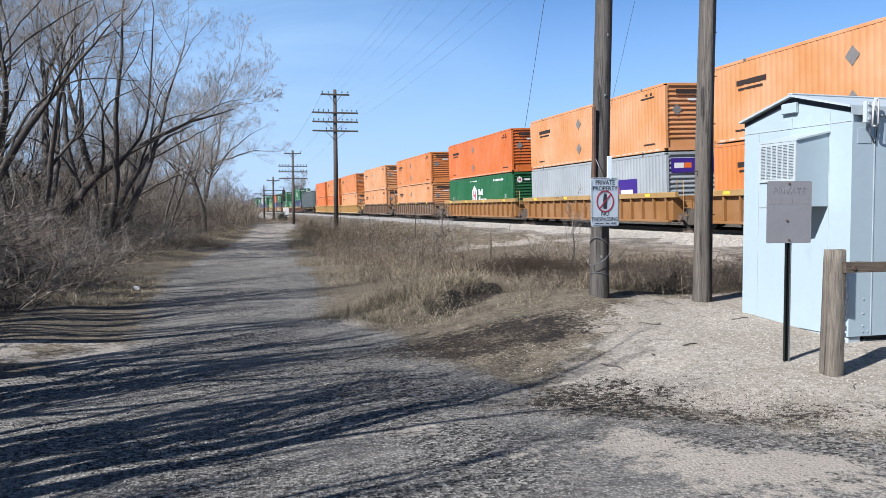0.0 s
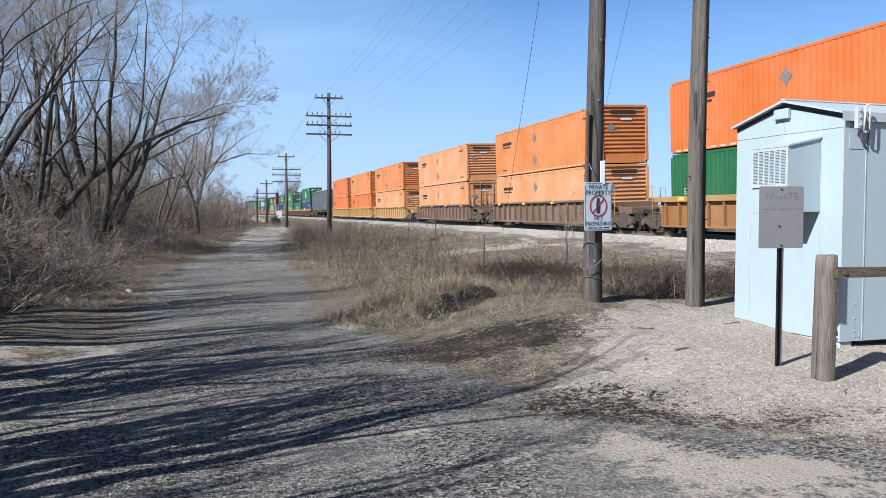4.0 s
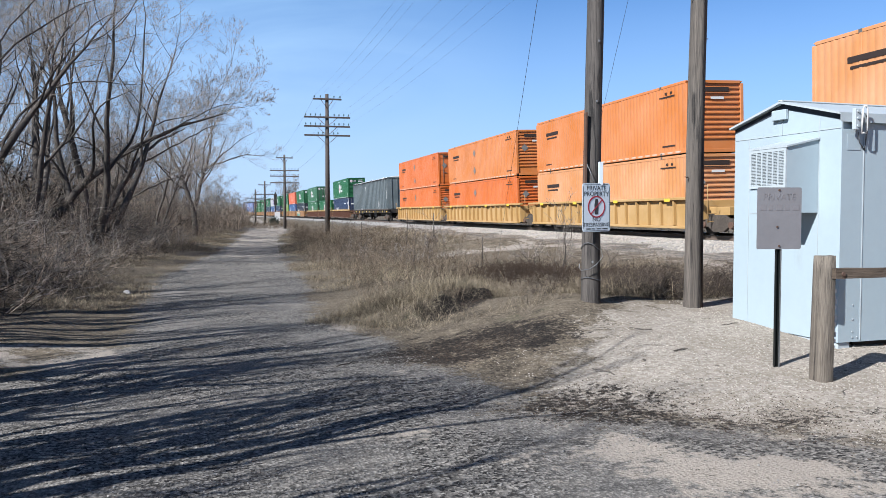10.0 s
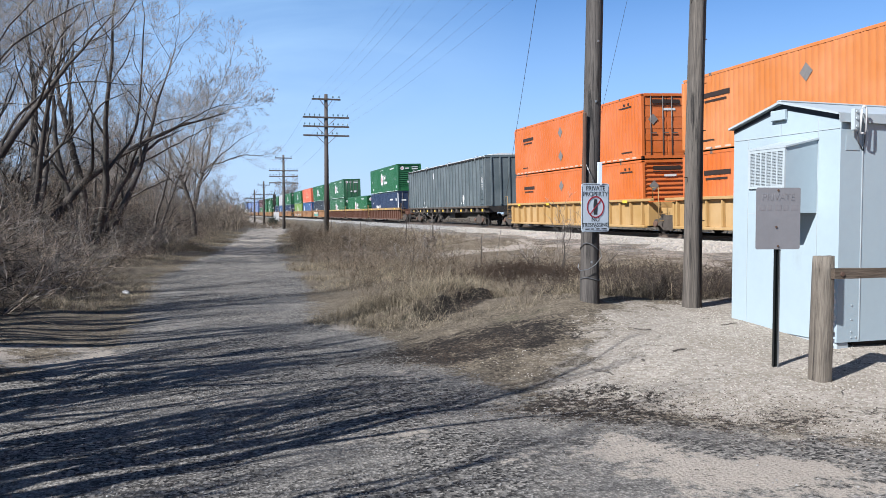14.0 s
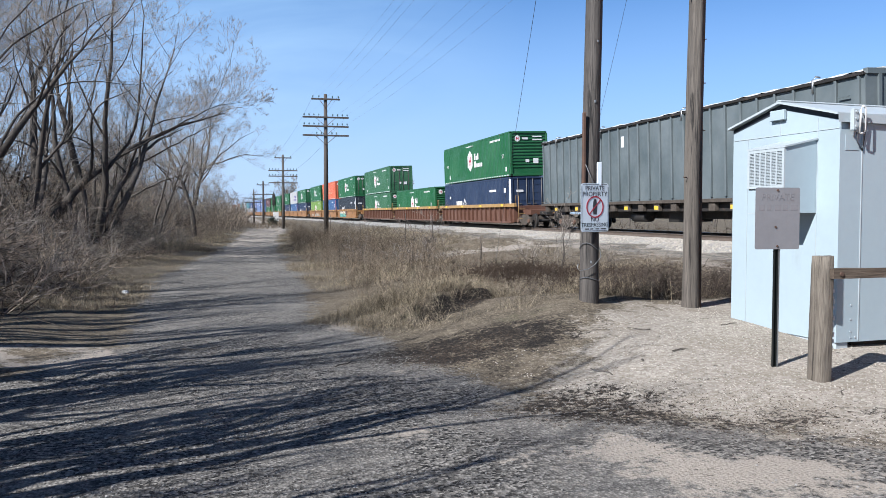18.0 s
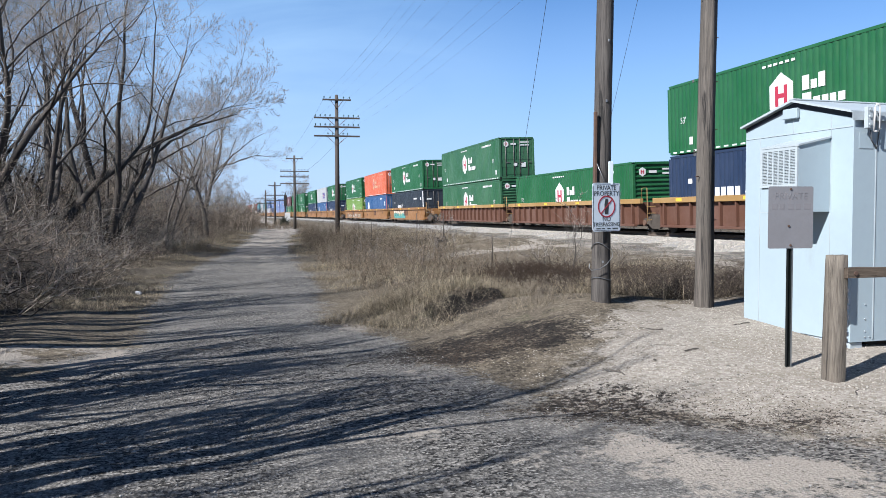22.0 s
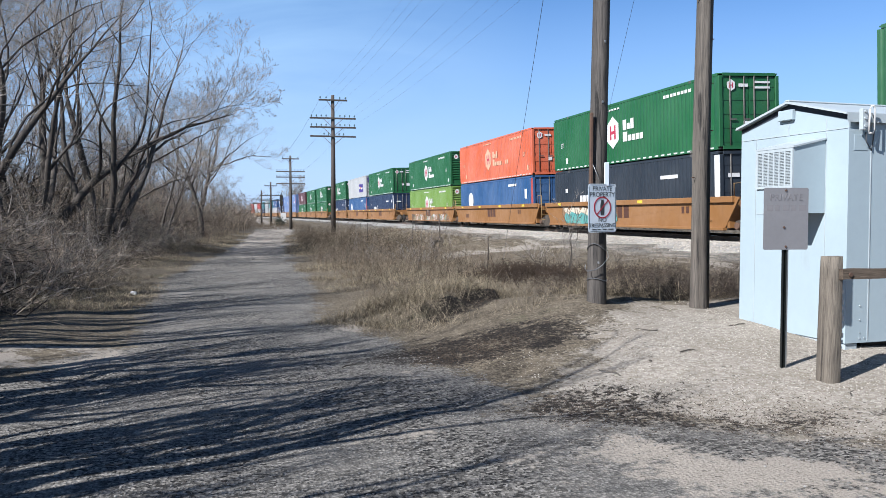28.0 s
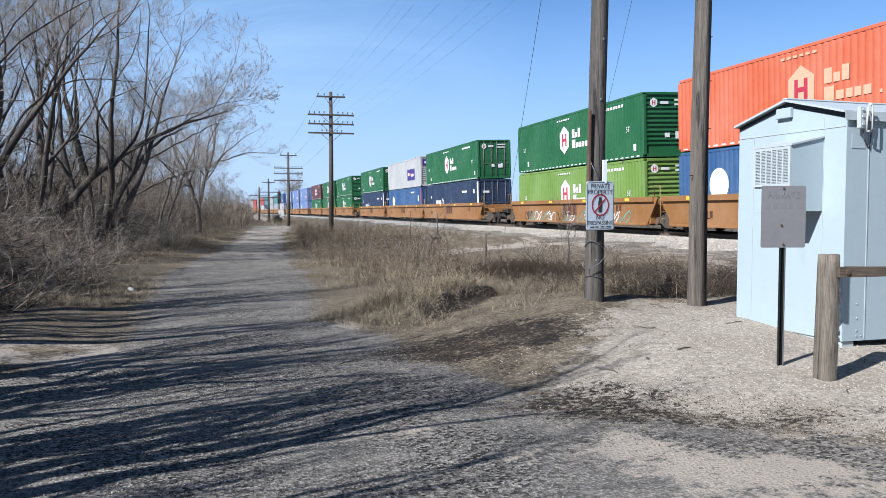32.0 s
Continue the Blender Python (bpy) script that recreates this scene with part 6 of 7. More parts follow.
        part("end_bar", shared("pp4", lambda: finish(boxes((-0.42, -0.010, 2.2, -0.08, -0.006, 2.42)), "end_bar", M_DECAL_ORANGE)), None, end_)
    elif marks == "umx":        # white bars and a small diamond by the near end
        bars(ob, xw, [(LEN - 5.0, 1.05, LEN - 4.7, 1.5), (LEN - 4.6, 1.05, LEN - 4.2, 1.5), (LEN - 4.1, 1.05, LEN - 3.8, 1.5), (LEN - 3.7, 1.05, LEN - 3.4, 1.5), (3.0, 2.0, 4.4, 2.15), (1.0, 1.9, 1.4, 2.2), (LEN - 1.8, 1.7, LEN - 1.5, 1.9)], M_DECAL, "plain white bars of lettering")
        part("diamond_plate", shared("dia3", lambda: finish(ring(0.26, 0.42, 0, 0.004, 4), "diamond_plate", M_DECAL)), None, ob, "white diamond outline", pose(xw - 0.003, LEN - 5.7, 1.28, 0, 0, -90))
        part("white_edge", shared("wedge", lambda: finish(boxes((-0.008, 0.02, 0.15, -0.004, 0.36, TALL - 0.15)), "white_edge", M_DECAL)), None, ob, "white corner panel", pose(-WID / 2, 0, 0))
        part("end_bar", shared("umxend", lambda: finish(boxes((-0.95, 0, 1.9, -0.45, 0.005, 2.05)), "end_bar", M_DECAL)), None, ob, "", pose(0, 0.005, 0))
    elif marks == "seal":       # white disc and a row of bars
        part("white_disc", shared("disc", lambda: finish(plate([(0.62 * math.cos(i * math.pi / 12), 0, 0.62 * math.sin(i * math.pi / 12)) for i in range(24)], 0.003, (0, 1, 0)), "white_disc", M_DECAL)), None, ob, "plain white disc", pose(xw, LEN - 2.8, 1.55, 0, 0, -90))
        bars(ob, xw, [(2.2 + 0.62 * i, 0.62, 2.65 + 0.62 * i, 1.02 + 0.1 * (i % 2)) for i in range(5)] + [(3.0, 2.35, 4.6, 2.5), (1.1, 1.5, 1.5, 2.1)], M_DECAL, "plain white bars of lettering")
        bars(ob, xw, [(2.2 + 0.62 * i, 0.62, 2.65 + 0.62 * i, 0.95 + 0.1 * (i % 2)) for i in range(5, 8)], M_DECAL_RED, "plain red bars of lettering")
        part("end_strip", shared("rstrip", lambda: finish(boxes((-0.01, 0.02, 0.15, -0.004, 0.35, TALL - 0.15)), "end_strip", PAINTS["red"])), None, ob, "red corner panel", pose(-WID / 2, 0, 0))
    return ob


STYLES = {}


def load(colour, end, marks, label):
    key = (colour, end, marks)
    if key in STYLES:
        return copy_thing(STYLES[key], Matrix())
    STYLES[key] = container(colour, end, marks, label)
    return STYLES[key]


# trucks and wells
M_DUSTY = surface("dusty_cast_steel", (0.088, 0.073, 0.060), (0.032, 0.026, 0.022), 0.8, 0.1, 2, 14, amount=0.7, bump=0.25, spec=0.2)
WHEEL_R = 0.42
M_TEAL = surface("teal_spray", (0.09, 0.26, 0.24), (0.05, 0.16, 0.15), 0.6)


def wheelset_mesh():
    bm = rod([(-0.9, 0, 0), (0.9, 0, 0)], 0.075, 10)
    for s in (-1, 1):
        x = s * 0.7525
        for (a, b, r) in ((x - 0.065, x + 0.065, WHEEL_R), (x - s * 0.065 - 0.014, x - s * 0.065 + 0.014, WHEEL_R + 0.03)):
            w = rod([(a, 0, 0), (b, 0, 0)], r, 24)
            tmp = bpy.data.meshes.new("tmp")
            w.to_mesh(tmp)
            w.free()
            bm.from_mesh(tmp)
            bpy.data.meshes.remove(tmp)
        # two bolts and a lightening hole ring, so that its turning shows
        for k in range(4):
            c = (x + s * 0.066, 0.26 * math.cos(k * math.pi / 2), 0.26 * math.sin(k * math.pi / 2))
            bm_box(bm, c[0] - 0.012, c[1] - 0.035, c[2] - 0.035, c[0] + 0.012, c[1] + 0.035, c[2] + 0.035)
    return finish(bm, "wheelset", M_BLACK)


def truck(parent, y, spinning):
    """A two-axle truck under a car, with its middle at y."""
    t = part("truck", shared("bolster", lambda: finish(boxes((-1.0, -0.2, 0.38, 1.0, 0.2, 0.66), (-0.16, -0.16, 0.66, 0.16, 0.16, 0.80), bevel=0.02), "truck", M_DUSTY)), None, parent, "black two-axle truck", pose(0, y, 0))
    for s in (-1, 1):
        def frame_mesh():
            x = s * 1.0
            out = [(x, -1.12, 0.36), (x, -1.12, 0.60), (x, -0.65, 0.66), (x, -0.35, 0.80), (x, 0.35, 0.80), (x, 0.65, 0.66), (x, 1.12, 0.60), (x, 1.12, 0.36), (x, 0.65, 0.36), (x, 0.33, 0.16), (x, -0.33, 0.16), (x, -0.65, 0.36)]
            return finish(plate(out, 0.13 * s, (1, 0, 0)), "side_frame", M_DUSTY)
        part("side_frame", shared(("tframe", s), frame_mesh), None, t)
        for k in (-0.14, 0.0, 0.14):
            part("spring", shared(("spring", s, k), lambda: finish(rod([(s * 1.07, k, 0.26 + 0.03 * i) for i in range(12)], [0.055 if i % 2 else 0.04 for i in range(12)], 8), "spring", M_RUST)), None, t)
        for k in (-0.9, 0.9):
            part("bearing_cap", shared(("cap", s, k), lambda: finish(rod([(s * 1.10, k, WHEEL_R), (s * 1.22, k, WHEEL_R)], 0.13, 12), "bearing_cap", M_RUST)), None, t)
    for k in (-0.9, 0.9):
        w = part("wheelset", shared("wheelset", wheelset_mesh), None, t, "", pose(0, k, WHEEL_R))
        spinning.append(w)
    return t


SPINNING = []


M_MARK = surface("maroon_mark", (0.062, 0.026, 0.016), (0.045, 0.020, 0.013), 0.6)
M_CREAM_SPRAY = surface("cream_spray", (0.50, 0.42, 0.33), (0.36, 0.29, 0.22), 0.6)


def spray_piece(ob, y):
    """A sprayed piece of bulging shapes, teal below and cream above, edged in black."""
    rng = random.Random(8)
    for i in range(5):
        w, h, lean = rng.uniform(0.95, 1.25), rng.uniform(0.84, 0.98), rng.uniform(-0.25, 0.25)
        left, right = -0.42 * w, 0.42 * w
        low = [(right, 0.40), (right * 1.1, 0.40 + h * 0.3), (right * 0.8, 0.42 + h * 0.55), (right * 0.2, 0.40 + h * 0.5), (left * 0.3, 0.42 + h * 0.62), (left * 0.9, 0.40 + h * 0.52), (left * 1.15, 0.40 + h * 0.2), (left * 0.8, 0.36)]
        high = [(right * 0.8, 0.42 + h * 0.55), (right * rng.uniform(0.7, 1.3), 0.40 + h), (right * 0.3, 0.40 + h * 0.95), (right * 0.1, 0.45 + h * 0.68), (left * 0.4, 0.40 + h * 0.98), (left * rng.uniform(0.8, 1.2), 0.40 + h * 0.9), (left * 0.9, 0.40 + h * 0.52), (left * 0.3, 0.42 + h * 0.62), (right * 0.2, 0.40 + h * 0.5)]
        low, high = [[(a + lean * (b - 0.85) + rng.uniform(-0.06, 0.06), min(b + rng.uniform(-0.03, 0.03), 1.28)) for a, b in q] for q in (low, high)]
        edge = low[:3] + high[1:7] + low[6:] + low[:1]
        at = pose(-1.4205, y + 0.65 + 1.2 * i, 0) @ Matrix.Diagonal((1, 1.5, 1, 1))
        for name, shape, m, label in (("spray_fill", low, M_TEAL, "teal sprayed fill"), ("spray_top", high, M_CREAM_SPRAY, "cream sprayed fill")):
            part(name, plate([(0, a, b) for a, b in shape], -0.002 - 0.0012 * i, (1, 0, 0)), m, ob, label, at)
        part("spray_edge", rod([(-0.02 - 0.008 * i, a, b) for a, b in edge], 0.018, 4), M_DECAL_BLACK, ob, "black sprayed outline", at @ Matrix.Diagonal((0.15, 1, 1, 1)))
        part("spray_edge", rod([(-0.03 - 0.008 * i, 0.12 * math.sin(k), 0.40 + h * 0.5 + 0.17 * math.cos(k)) for k in np.arange(0, 5.2, 0.6)], 0.025, 4), M_YELLOW if i in (1, 2) else M_DECAL_BLACK, ob, "sprayed loop", at @ Matrix.Diagonal((0.15, 1, 1, 1)))


def well_car(colour, style, near_truck, far_truck, label, spin, first=False, last=False, tagged_side=0):
    """One well of a car. The well's near end lies at y = -0.4, so that a container stands in it from y = 0."""
    pm = M_WELL[colour]
    ob = thing("well_car", label, "railway car", group="cars of the train")
    y0, y1 = -0.55, LEN + 0.55
    bin_ = SPINNING if spin else []
    for s in (-1, 1):
        x0, x1 = sorted((s * 1.345, s * 1.42))
        def panel():
            if style in ("ribbed", "chord"):
                return finish(boxes((min(s * 1.325, s * 1.355), y0, 0.34, max(s * 1.325, s * 1.355), y1, 1.40 if style == "ribbed" else 1.32)), "side_panel", pm)
            bm = plate([(x0, y0 - 0.75, 1.42), (x0, y0 + 0.15, 0.30), (x0, y1 - 0.15, 0.30), (x0, y1 + 0.75, 1.42), (x0, y1 + 0.75, 1.50), (x0, y0 - 0.75, 1.50)], x1 - x0, (1, 0, 0))
            return finish(bm, "side_panel", pm)
        part("side_panel", shared(("panel", colour, style, s), panel), None, ob)
        xa, xb = sorted((s * 1.33, s * 1.53))
        chord = M_WELL["ochre"] if style == "chord" else pm
        part("top_chord", shared(("chord", colour, style, s), lambda: finish(boxes((xa, y0 - 0.5, 1.41 if style == "ribbed" else 1.30, xb, y1 + 0.5, 1.53), bevel=0.015), "top_chord", chord)), None, ob)
        part("bottom_chord", shared(("bchord", colour, s), lambda: finish(boxes((xa, y0 + 0.1, 0.26, xb, y1 - 0.1, 0.37), bevel=0.015), "bottom_chord", pm)), None, ob)
        if style != "smooth":
            n = 17
            xr = s * 1.356
            ra, rb = sorted((xr, xr + s * 0.14))
            rib = shared(("rib", colour, s), lambda: finish(boxes((ra, -0.04, 0.38, rb, 0.04, 1.37), bevel=0.01), "rib", pm))
            for i in range(n):
                part("rib", rib, None, ob, "", pose(0, y0 + 0.35 + i * (y1 - y0 - 0.7) / (n - 1), 0))
        else:
            if s < 0 and tagged_side == 1:
                spray_piece(ob, 8.3)
            elif s < 0 and tagged_side:
                for i in range(tagged_side * 7):
                    y = 1.2 + 1.0 * i + 0.2 * math.sin(i * 2.3)
                    part("paint_scrawl", shared(("scrawl", i % 5), lambda: finish(rod([(0, 0.45 * math.sin(k * 0.9 + i) + 0.07 * k, 0.62 + 0.3 * math.cos(k * (1.1 + 0.13 * (i % 5)) + i)) for k in range(11)], 0.035, 5), "paint_scrawl", (M_TEAL, M_SIGN, M_TEAL, M_DECAL_BLACK, M_SIGN)[i % 5])), None, ob, "looping sprayed scrawl", pose(-1.42, y, 0) @ Matrix.Diagonal((0.12, 1, 1, 1)))
            mark = shared(("mark", s), lambda: finish(boxes((min(s * 1.4205, s * 1.4235), 0, 0.70, max(s * 1.4205, s * 1.4235), 0.5, 1.28)), "lettering_bar", M_MARK))
            for i in range(3):
                part("lettering_bar", mark, None, ob, "plain dark maroon bar", pose(0, 7.1 + 0.64 * i, 0))
            for y, z in ((2.0, 0.9), (2.35, 0.9), (13.6, 0.62), (13.9, 0.62), (14.2, 0.62)):
                part("stencil_bar", shared(("stencil", s), lambda: finish(boxes((min(s * 1.4205, s * 1.4225), 0, 0, max(s * 1.4205, s * 1.4225), 0.2, 0.28)), "stencil_bar", M_MARK)), None, ob, "", pose(0, y, z))
        for i in range(4):
            part("reflector", shared(("refl", s), lambda: finish(boxes((min(s * 1.532, s * 1.535), 0, 1.36, max(s * 1.532, s * 1.535), 0.45, 1.49)), "reflector", M_YELLOW)), None, ob, "yellow reflector strip", pose(0, 1.0 + i * 4.6, 0))
    part("well_floor", shared(("floor", colour), lambda: finish(boxes((-1.34, y0, 0.27, 1.34, -0.1, 0.35), (-1.34, LEN + 0.1, 0.27, 1.34, y1, 0.35), (-1.34, 3, 0.27, 1.34, 3.6, 0.35), (-1.34, 8, 0.27, 1.34, 8.6, 0.35), (-1.34, 13, 0.27, 1.34, 13.6, 0.35)), "well_floor", M_BLACK)), None, ob)
    for end, yy in ((-1, y0), (1, y1)):
        part("end_platform", shared(("plat", colour, end), lambda: finish(boxes((-1.40, min(yy, yy + end * 0.12), 0.34, 1.40, max(yy, yy + end * 0.12), 1.37), (-0.75, min(yy, yy + end * 1.4), 0.78, 0.75, max(yy, yy + end * 1.4), 1.10), bevel=0.015), "end_platform", pm)), None, ob)
    # end ladders and handrails
    for end, yy, on in ((-1, y0 - 0.9, first or near_truck), (1, y1 + 0.9, last)):
        if on:
            for s in (-1, 1):
                x = s * 1.36
                part("grab_rail", rod([(x, yy, 0.5), (x, yy, 2.0), (x, yy + 0.5, 2.0), (x, yy + 0.5, 1.5)], 0.02, 5), M_WELL["ochre"], ob, "bent grab rail")
                for z in (0.55, 0.85, 1.15):
                    part("rung", boxes((min(x, x - s * 0.4), yy - 0.015, z, max(x, x - s * 0.4), yy + 0.015, z + 0.03)), M_WELL["ochre"], ob)
    if first:
        part("coupler", shared("coup", lambda: finish(boxes((-0.14, -3.05, 0.76, 0.14, -1.9, 0.98), (-0.2, -3.2, 0.72, 0.2, -3.0, 1.02), bevel=0.03), "coupler", M_BLACK)), None, ob)
    if near_truck:
        truck(ob, -1.75, bin_)
    if far_truck:
        truck(ob, LEN + 1.75, bin_)
    return ob


def covered_car(spin):
    """The long grey ribbed box with a white tarpaulin roof, on a flat underframe."""
    n0, n1 = 0.0, 24.2
    ob = thing("covered_freight_car", "long dark-grey ribbed freight car with white covered roof", "railway car", group="cars of the train")
    pg = paint("slate_grey_paint", (0.072, 0.09, 0.096), 0.55, fade=0.08, streak=0.5, dirt=(0.05, 0.045, 0.04))
    for s in (-1, 1):
        x0, x1 = sorted((s * 1.40, s * 1.46))
        part("side_wall", boxes((x0, n0, 1.42, x1, n1, 4.86)), pg, ob)
        rib = finish(boxes((min(s * 1.46, s * 1.54), -0.045, 1.50, max(s * 1.46, s * 1.54), 0.045, 4.80), bevel=0.01), "rib", pg)
        for i in range(27):
            part("rib", rib, None, ob, "", pose(0, n0 + 0.2 + i * (n1 - n0 - 0.4) / 26, 0))
        part("top_rail", boxes((min(s * 1.38, s * 1.55), n0, 4.80, max(s * 1.38, s * 1.55), n1, 4.90), bevel=0.01), M_BLACK, ob)
        part("side_sill", boxes((min(s * 1.36, s * 1.53), n0 - 0.3, 1.30, max(s * 1.36, s * 1.53), n1 + 0.3, 1.44), bevel=0.01), M_DUSTY, ob, "dusty steel side sill")
        for i in range(18):
            y = 0.6 + i * 1.35
            part("sill_bracket", boxes((min(s * 1.30, s * 1.47), y, 0.98, max(s * 1.30, s * 1.47), y + 0.42, 1.298), bevel=0.01), M_DUSTY, ob, "dusty steel sill bracket")
            if i % 2 == 0:
                part("reflector", boxes((min(s * 1.472, s * 1.476), y + 0.04, 1.04, max(s * 1.472, s * 1.476), y + 0.38, 1.20)), M_YELLOW, ob, "yellow reflector strip")
        part("ladder", boxes(*[(min(s * 1.55, s * 1.58), 0.5, z, max(s * 1.55, s * 1.58), 0.95, z + 0.03) for z in np.arange(1.6, 4.6, 0.38)]), pg, ob)
        xd, xe = sorted((s * 1.462, s * 1.466))
        for y, z in ((17.8, 1.85), (5.5, 2.05)):
            part("decal", plate([(xd, y + a * 0.13, z + b * 0.13) for a, b in ((-1, -2), (1, -2), (1, -1), (2, -1), (2, 1), (1, 1), (1, 2), (-1, 2), (-1, 1), (-2, 1), (-2, -1), (-1, -1))], 0.004, (1, 0, 0)), M_DECAL, ob, "plain white cross-shaped mark")
            for k in (-0.55, 0.0, 0.55):
                part("decal", boxes((xd, y + k - 0.1, z - 0.43, xe, y + k + 0.1, z - 0.31)), M_DECAL, ob, "plain white mark")
        for k in range(3):
            part("decal", ring(0.10, 0.15, 0, 0.004, 16), M_DECAL, ob, "white ring mark", pose(s * 1.464, 0.75, 2.75 + 0.3 * k, 0, 0, -90 * -s))
        part("decal", boxes((xd, 14.4, 3.9, xe, 14.65, 4.4)), M_DECAL, ob, "plain white mark")
    for y in (n0, n1 - 0.06):
        part("end_wall", boxes((-1.40, y, 1.42, 1.40, y + 0.06, 4.9)), pg, ob)
        for x in (-1.0, -0.33, 0.33, 1.0):
            part("end_rib", boxes((x - 0.05, y - 0.07 if y < 1 else y + 0.06, 1.5, x + 0.05, y if y < 1 else y + 0.13, 4.85)), pg, ob)
        part("end_beam", boxes((-1.45, y - 0.05, 4.82, 1.45, y + 0.12, 5.0), bevel=0.02), pg, ob)
    roof = bmesh.new()
    rows = []
    rng = random.Random(4)
    for i in range(49):
        y = n0 + (n1 - n0) * i / 48
        rows.append([roof.verts.new((x, y, 4.90 + 0.22 * (1 - (x / 1.5) ** 2) + (0.03 if i % 2 else 0) + rng.uniform(-0.02, 0.02))) for x in (-1.5, -1.0, -0.5, 0, 0.5, 1.0, 1.5)])
    for a, b in zip(rows, rows[1:]):
        for j in range(6):
            roof.faces.new((a[j], a[j + 1], b[j + 1], b[j]))
    for row in (rows[0], rows[-1]):
        foot = [roof.verts.new((v.co.x, v.co.y, 4.86)) for v in (row[0], row[-1])]
        roof.faces.new([foot[0], *row, foot[1]])
    part("tarpaulin_roof", roof, M_WHITE, ob, "white rumpled tarpaulin roof")
    for y in (2.0, 9.4, 16.6, 22.0):
        part("roof_strap", rod([(-1.57, y, 4.55), (-1.57, y, 4.95), (-1.45, y, 5.06), (-1.3, y, 5.04)], 0.03, 6), M_GALV, ob, "grey hooked strap")
    part("underframe", boxes((-1.28, n0, 0.95, 1.28, n1, 1.40), (-0.4, n0 + 3, 0.62, 0.4, n1 - 3, 0.95), (-0.9, 10, 0.5, 0.2, 11.6, 0.95), bevel=0.02), M_BLACK, ob)
    part("brake_tank", rod([(-0.85, 13.2, 0.72), (-0.85, 14.6, 0.72)], 0.24, 14), M_BLACK, ob)
    for y, d in ((n0, -1), (n1, 1)):
        part("coupler", boxes((-0.14, min(y, y + d * 1.6), 0.76, 0.14, max(y, y + d * 1.6), 0.98), bevel=0.02), M_BLACK, ob)
    for y in (2.6, n1 - 2.6):
        truck(ob, y, SPINNING if spin else [])
    return ob


ORANGE = "bright orange ribbed freight container on a well car"
PALE = "faded orange ribbed freight container on a well car"
DEEP = "deep orange freight container on a well car"
GREEN = "green ribbed freight container with a white hexagon badge"
# place of the near end at the start, lower box, upper box: (colour, end, marks)
S, H = "slant", "hex"
STACKS = (
    (11.3, ("orange", "slats", S), ("pale_orange", "slats", S), "tan", "chord", 1, 0),
    (31.0, ("grey", "slats", "cargo"), ("pale_orange", "slats", S), "tan", "chord", 1, 0),
    (50.7, ("green", "slats", H), ("deep_orange", "slats", S), "tan", "chord", 1, 1),
    (73.3, ("pale_orange", "slats", S), ("orange", "slats", S), "dun", "ribbed", 1, 1),
    (96.36, ("pale_orange", "doors", S), ("pale_orange", "slats", S), "dun", "ribbed", 1, 1),
    (119.6, ("pale_orange", "slats", S), ("orange", "slats", S), "yellow", "ribbed", 1, 0),
    (139.2, ("deep_orange", "slats", S), ("orange", "slats", S), "yellow", "ribbed", 1, 0),
    (158.6, ("deep_orange", "slats", S), ("deep_orange", "doors", S), "yellow", "ribbed", 1, 1),
    (210.4, ("navy", "doors", "umx"), ("green", "slats", H), "brown", "chord", 1, 0),
    (229.8, ("green", "slats", H), None, "brown", "chord", 1, 0),
    (249.2, ("dull_green", "slats", H), ("dull_green", "doors", H), "brown", "chord", 1, 1),
    (273.0, ("black", "doors", "umx"), ("green", "doors", H), "tan", "smooth", 1, 0),
    (292.6, ("blue", "doors", "seal"), ("coral", "doors", "hexword"), "tan", "smooth", 1, 0),
    (311.6, ("lime", "slats", H), ("green", "slats", H), "tan", "smooth", 1, 1),
    (336.4, ("navy", "doors", "umx"), ("green", "doors", H), "tan", "smooth", 1, 0),
    (354.8, ("blue", "doors", "seal"), ("white", "slats", "cargo"), "tan", "smooth", 1, 0),
    (374.1, ("navy", "doors", "umx"), ("green", "slats", H), "tan", "smooth", 1, 1),
    (398.8, ("green", "slats", H), ("green", "slats", H), "tan", "smooth", 1, 0),
    (418.0, ("green", "slats", H), ("green", "slats", H), "tan", "smooth", 1, 0),
    (437.3, ("green", "slats", H), ("maroon", "slats", H), "tan", "smooth", 1, 1),
    (461.5, ("sky", "doors", "seal"), ("sky", "doors", "seal"), "tan", "smooth", 1, 0),
    (481.0, ("sky", "doors", "seal"), ("sky", "doors", "seal"), "tan", "smooth", 1, 0),
    (500.5, ("navy", "doors", "umx"), ("sky", "doors", "seal"), "tan", "smooth", 1, 1),
    (525.0, ("white", "slats", "cargo"), ("blue", "doors", "seal"), "tan", "smooth", 1, 0),
    (544.5, ("grey", "slats", "cargo"), ("teal", "slats", "none"), "tan", "smooth", 1, 0),
    (564.0, ("grey", "slats", "none"), ("grey", "slats", "none"), "tan", "smooth", 1, 1),
    (588.5, ("navy", "doors", "umx"), ("teal", "slats", "none"), "tan", "smooth", 1, 0),
    (608.0, ("white", "slats", "none"), ("red", "slats", "none"), "tan", "smooth", 1, 0),
    (627.5, ("grey", "slats", "none"), ("white", "slats", "none"), "tan", "smooth", 1, 1),
    (652.0, ("coral", "slats", "none"), ("red", "slats", "none"), "tan", "smooth", 1, 0),
    (671.5, ("white", "slats", "none"), ("grey", "slats", "none"), "tan", "smooth", 1, 0),
    (691.0, ("blue", "doors", "seal"), ("white", "slats", "none"), "tan", "smooth", 1, 1),
)
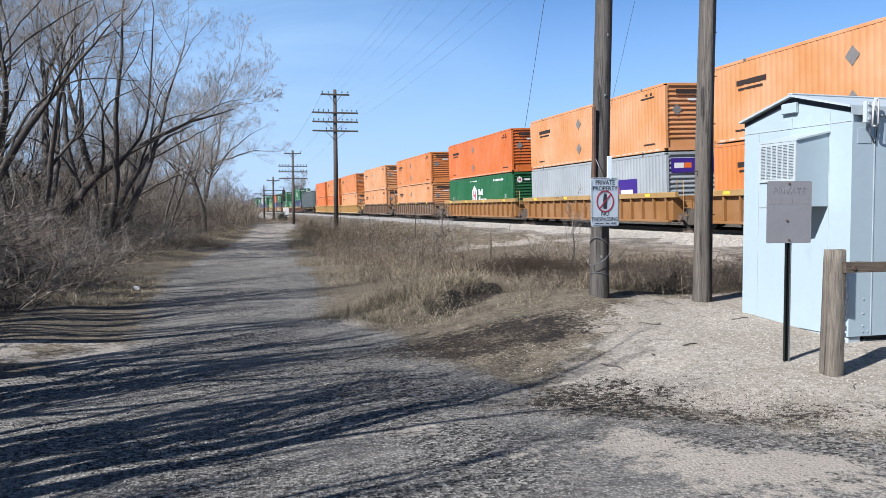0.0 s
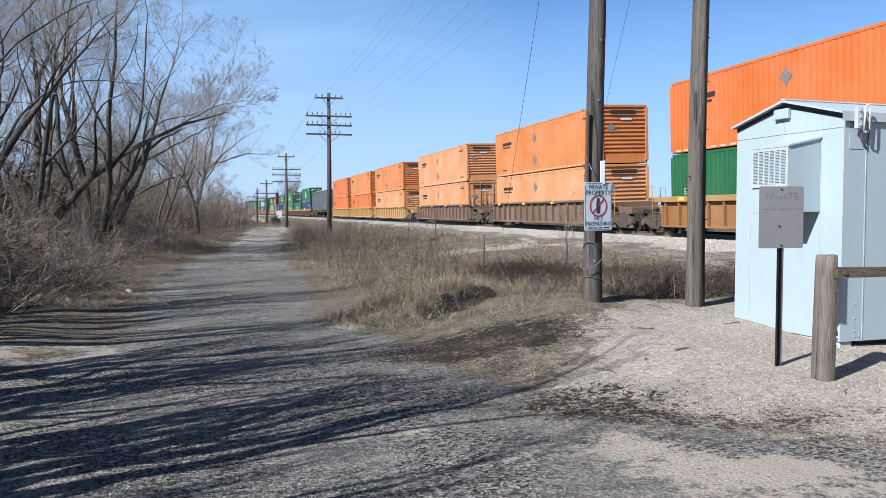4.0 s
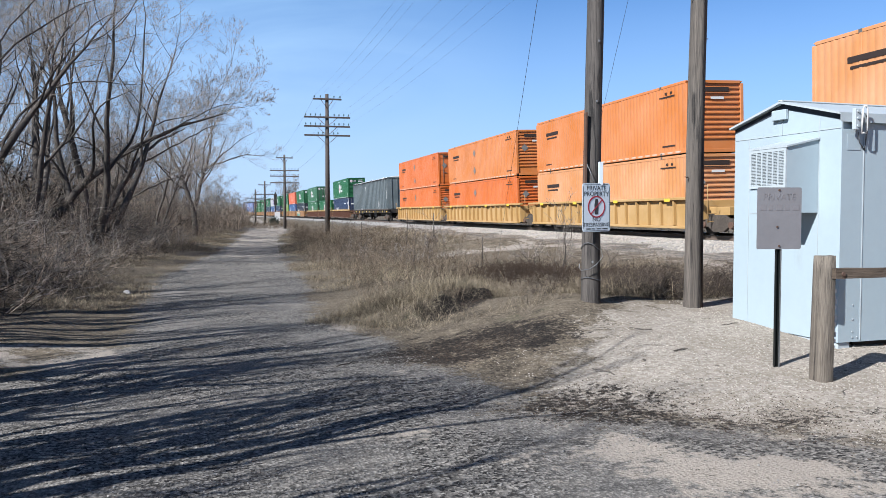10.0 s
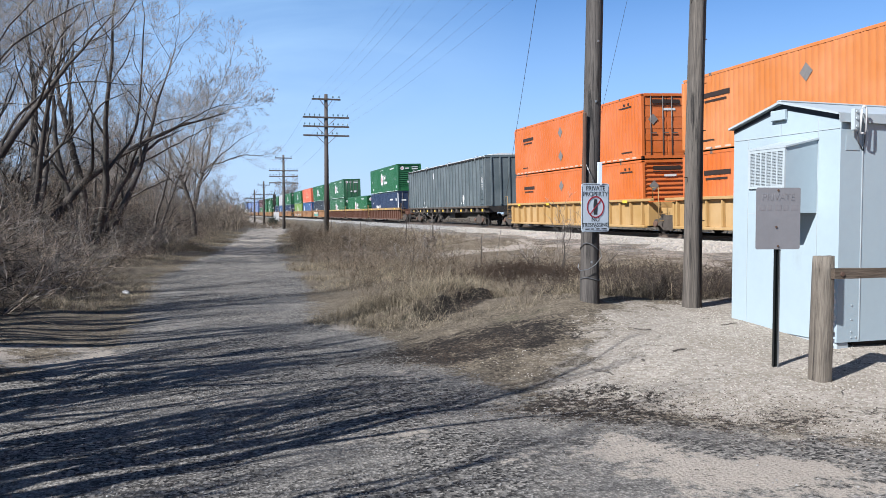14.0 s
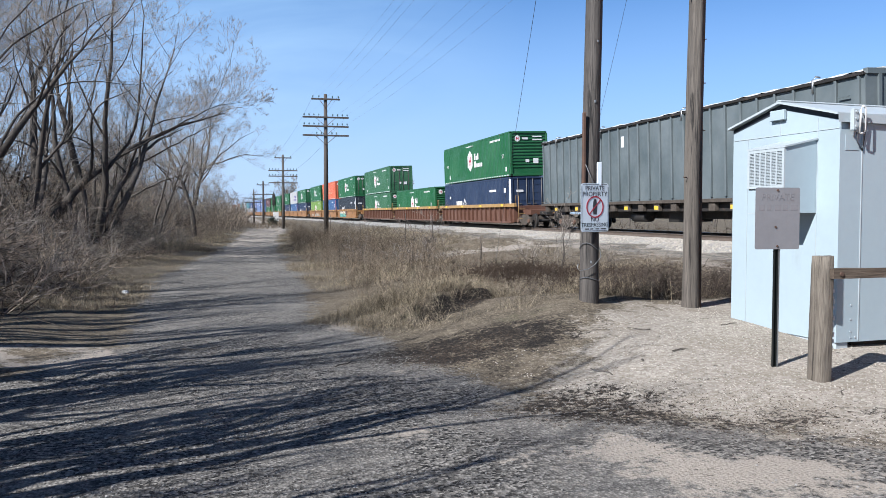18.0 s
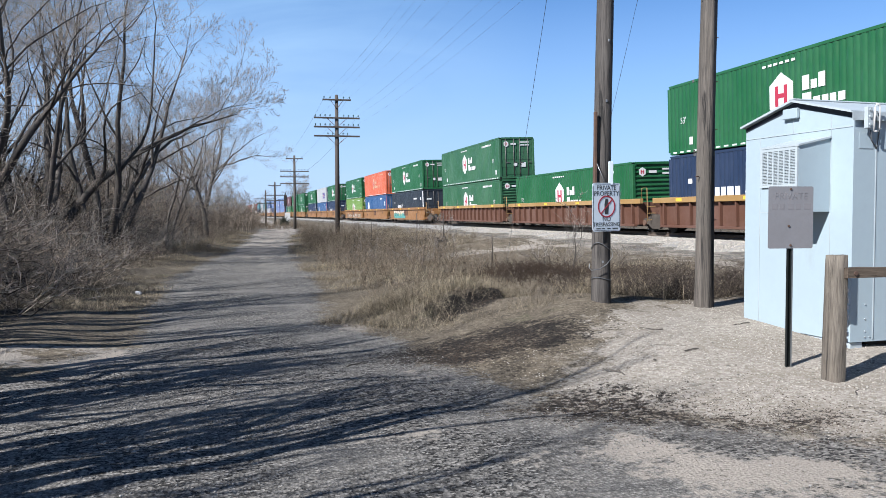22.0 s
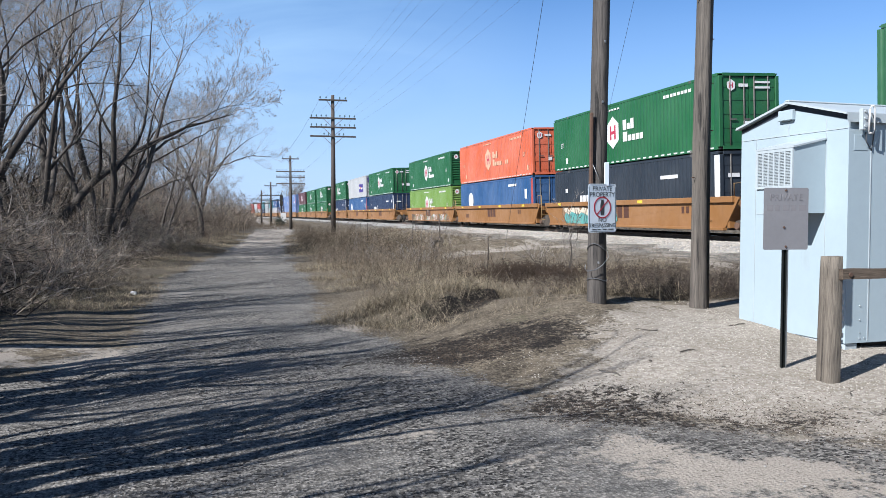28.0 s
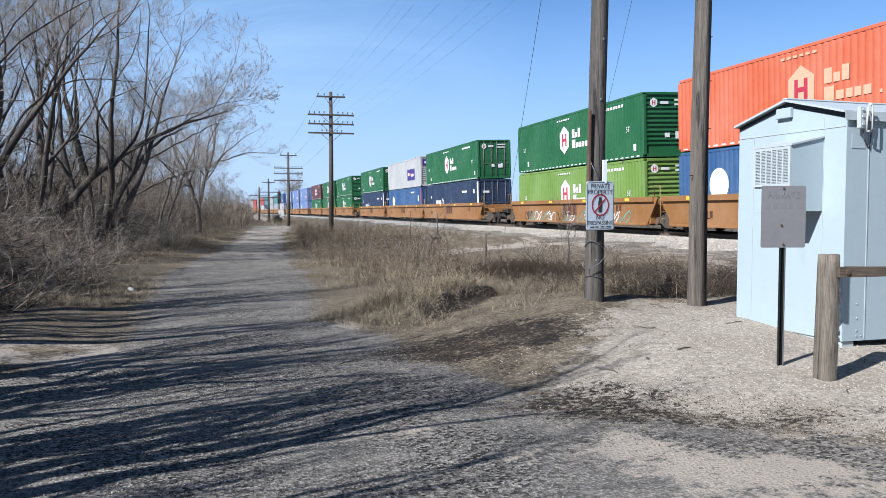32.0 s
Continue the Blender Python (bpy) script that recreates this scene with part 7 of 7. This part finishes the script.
COLOUR_WORDS = {"orange": ORANGE, "pale_orange": PALE, "deep_orange": DEEP, "coral": "coral-red freight container with white bars and badge", "green": GREEN,
                "dull_green": "faded green freight container with a white hexagon badge", "lime": "lime-green freight container in a brown well car", "grey": "plain grey freight container with a purple panel",
                "navy": "navy-blue freight container with white bars of lettering", "black": "charcoal-black freight container with white bars of lettering", "blue": "blue freight container with red corner and white disc",
                "sky": "light blue freight container on a well car", "maroon": "dark maroon freight container on a well car", "white": "off-white freight container with a purple panel",
                "red": "red freight container far down the train", "teal": "teal freight container far down the train"}
CAR_WORDS = {"tan": "tan-brown steel well car carrying stacked containers", "brown": "rust-brown ribbed well car carrying containers", "dun": "dusty brown ribbed well car carrying containers", "yellow": "yellow ribbed well car carrying stacked containers"}
MOVING = []                        # (thing, place along the train, height over the rail)
CARS = {}
for u, lower, upper, car, style, near_t, last in STACKS:
    key = (car, style, last)
    near = u < 400
    if near or key not in CARS:
        c = well_car(car, style, True, bool(last), CAR_WORDS[car], near, first=True, last=bool(last), tagged_side=2 if 310 < u < 313 else 1 if 272 < u < 274 else 0)
        CARS[key] = c
    else:
        c = copy_thing(CARS[key], Matrix())
    MOVING.append((c, u, 0.0))
    MOVING.append((load(*lower, COLOUR_WORDS[lower[0]]), u, 0.355))
    if upper:
        MOVING.append((load(*upper, COLOUR_WORDS[upper[0]]), u, 0.355 + TALL + 0.03))
MOVING.append((covered_car(True), 180.4, 0.0))


# ---- what moves ----
def run(t):
    """Metres that the train has rolled after t seconds; it slows a little."""
    return 9.2679 * t - 0.01701 * t * t


def train_pose(u, lift, t):
    y = u - run(t)
    yaw = math.degrees(2 * CURVE * max(y, 0))
    return pose(float(track_x(y)), y, RAIL_Z, 0, -math.degrees(CANT), yaw) @ pose(0, 0, lift)


def motions():
    times = [0, 2, 4, 6, 8, 10, 12, 14, 16, 18, 20, 22, 24, 26, 28, 30, 32]
    for ob, u, lift in MOVING:
        walk(ob, [(t, train_pose(u, lift, t)) for t in times])
    turns = [i * 32 / 480 for i in range(481)]
    for w in SPINNING:
        y = w.location.y
        walk(w, [(t, pose(0, y, WHEEL_R, math.degrees(run(t) / WHEEL_R) % 360)) for t in turns])


motions()
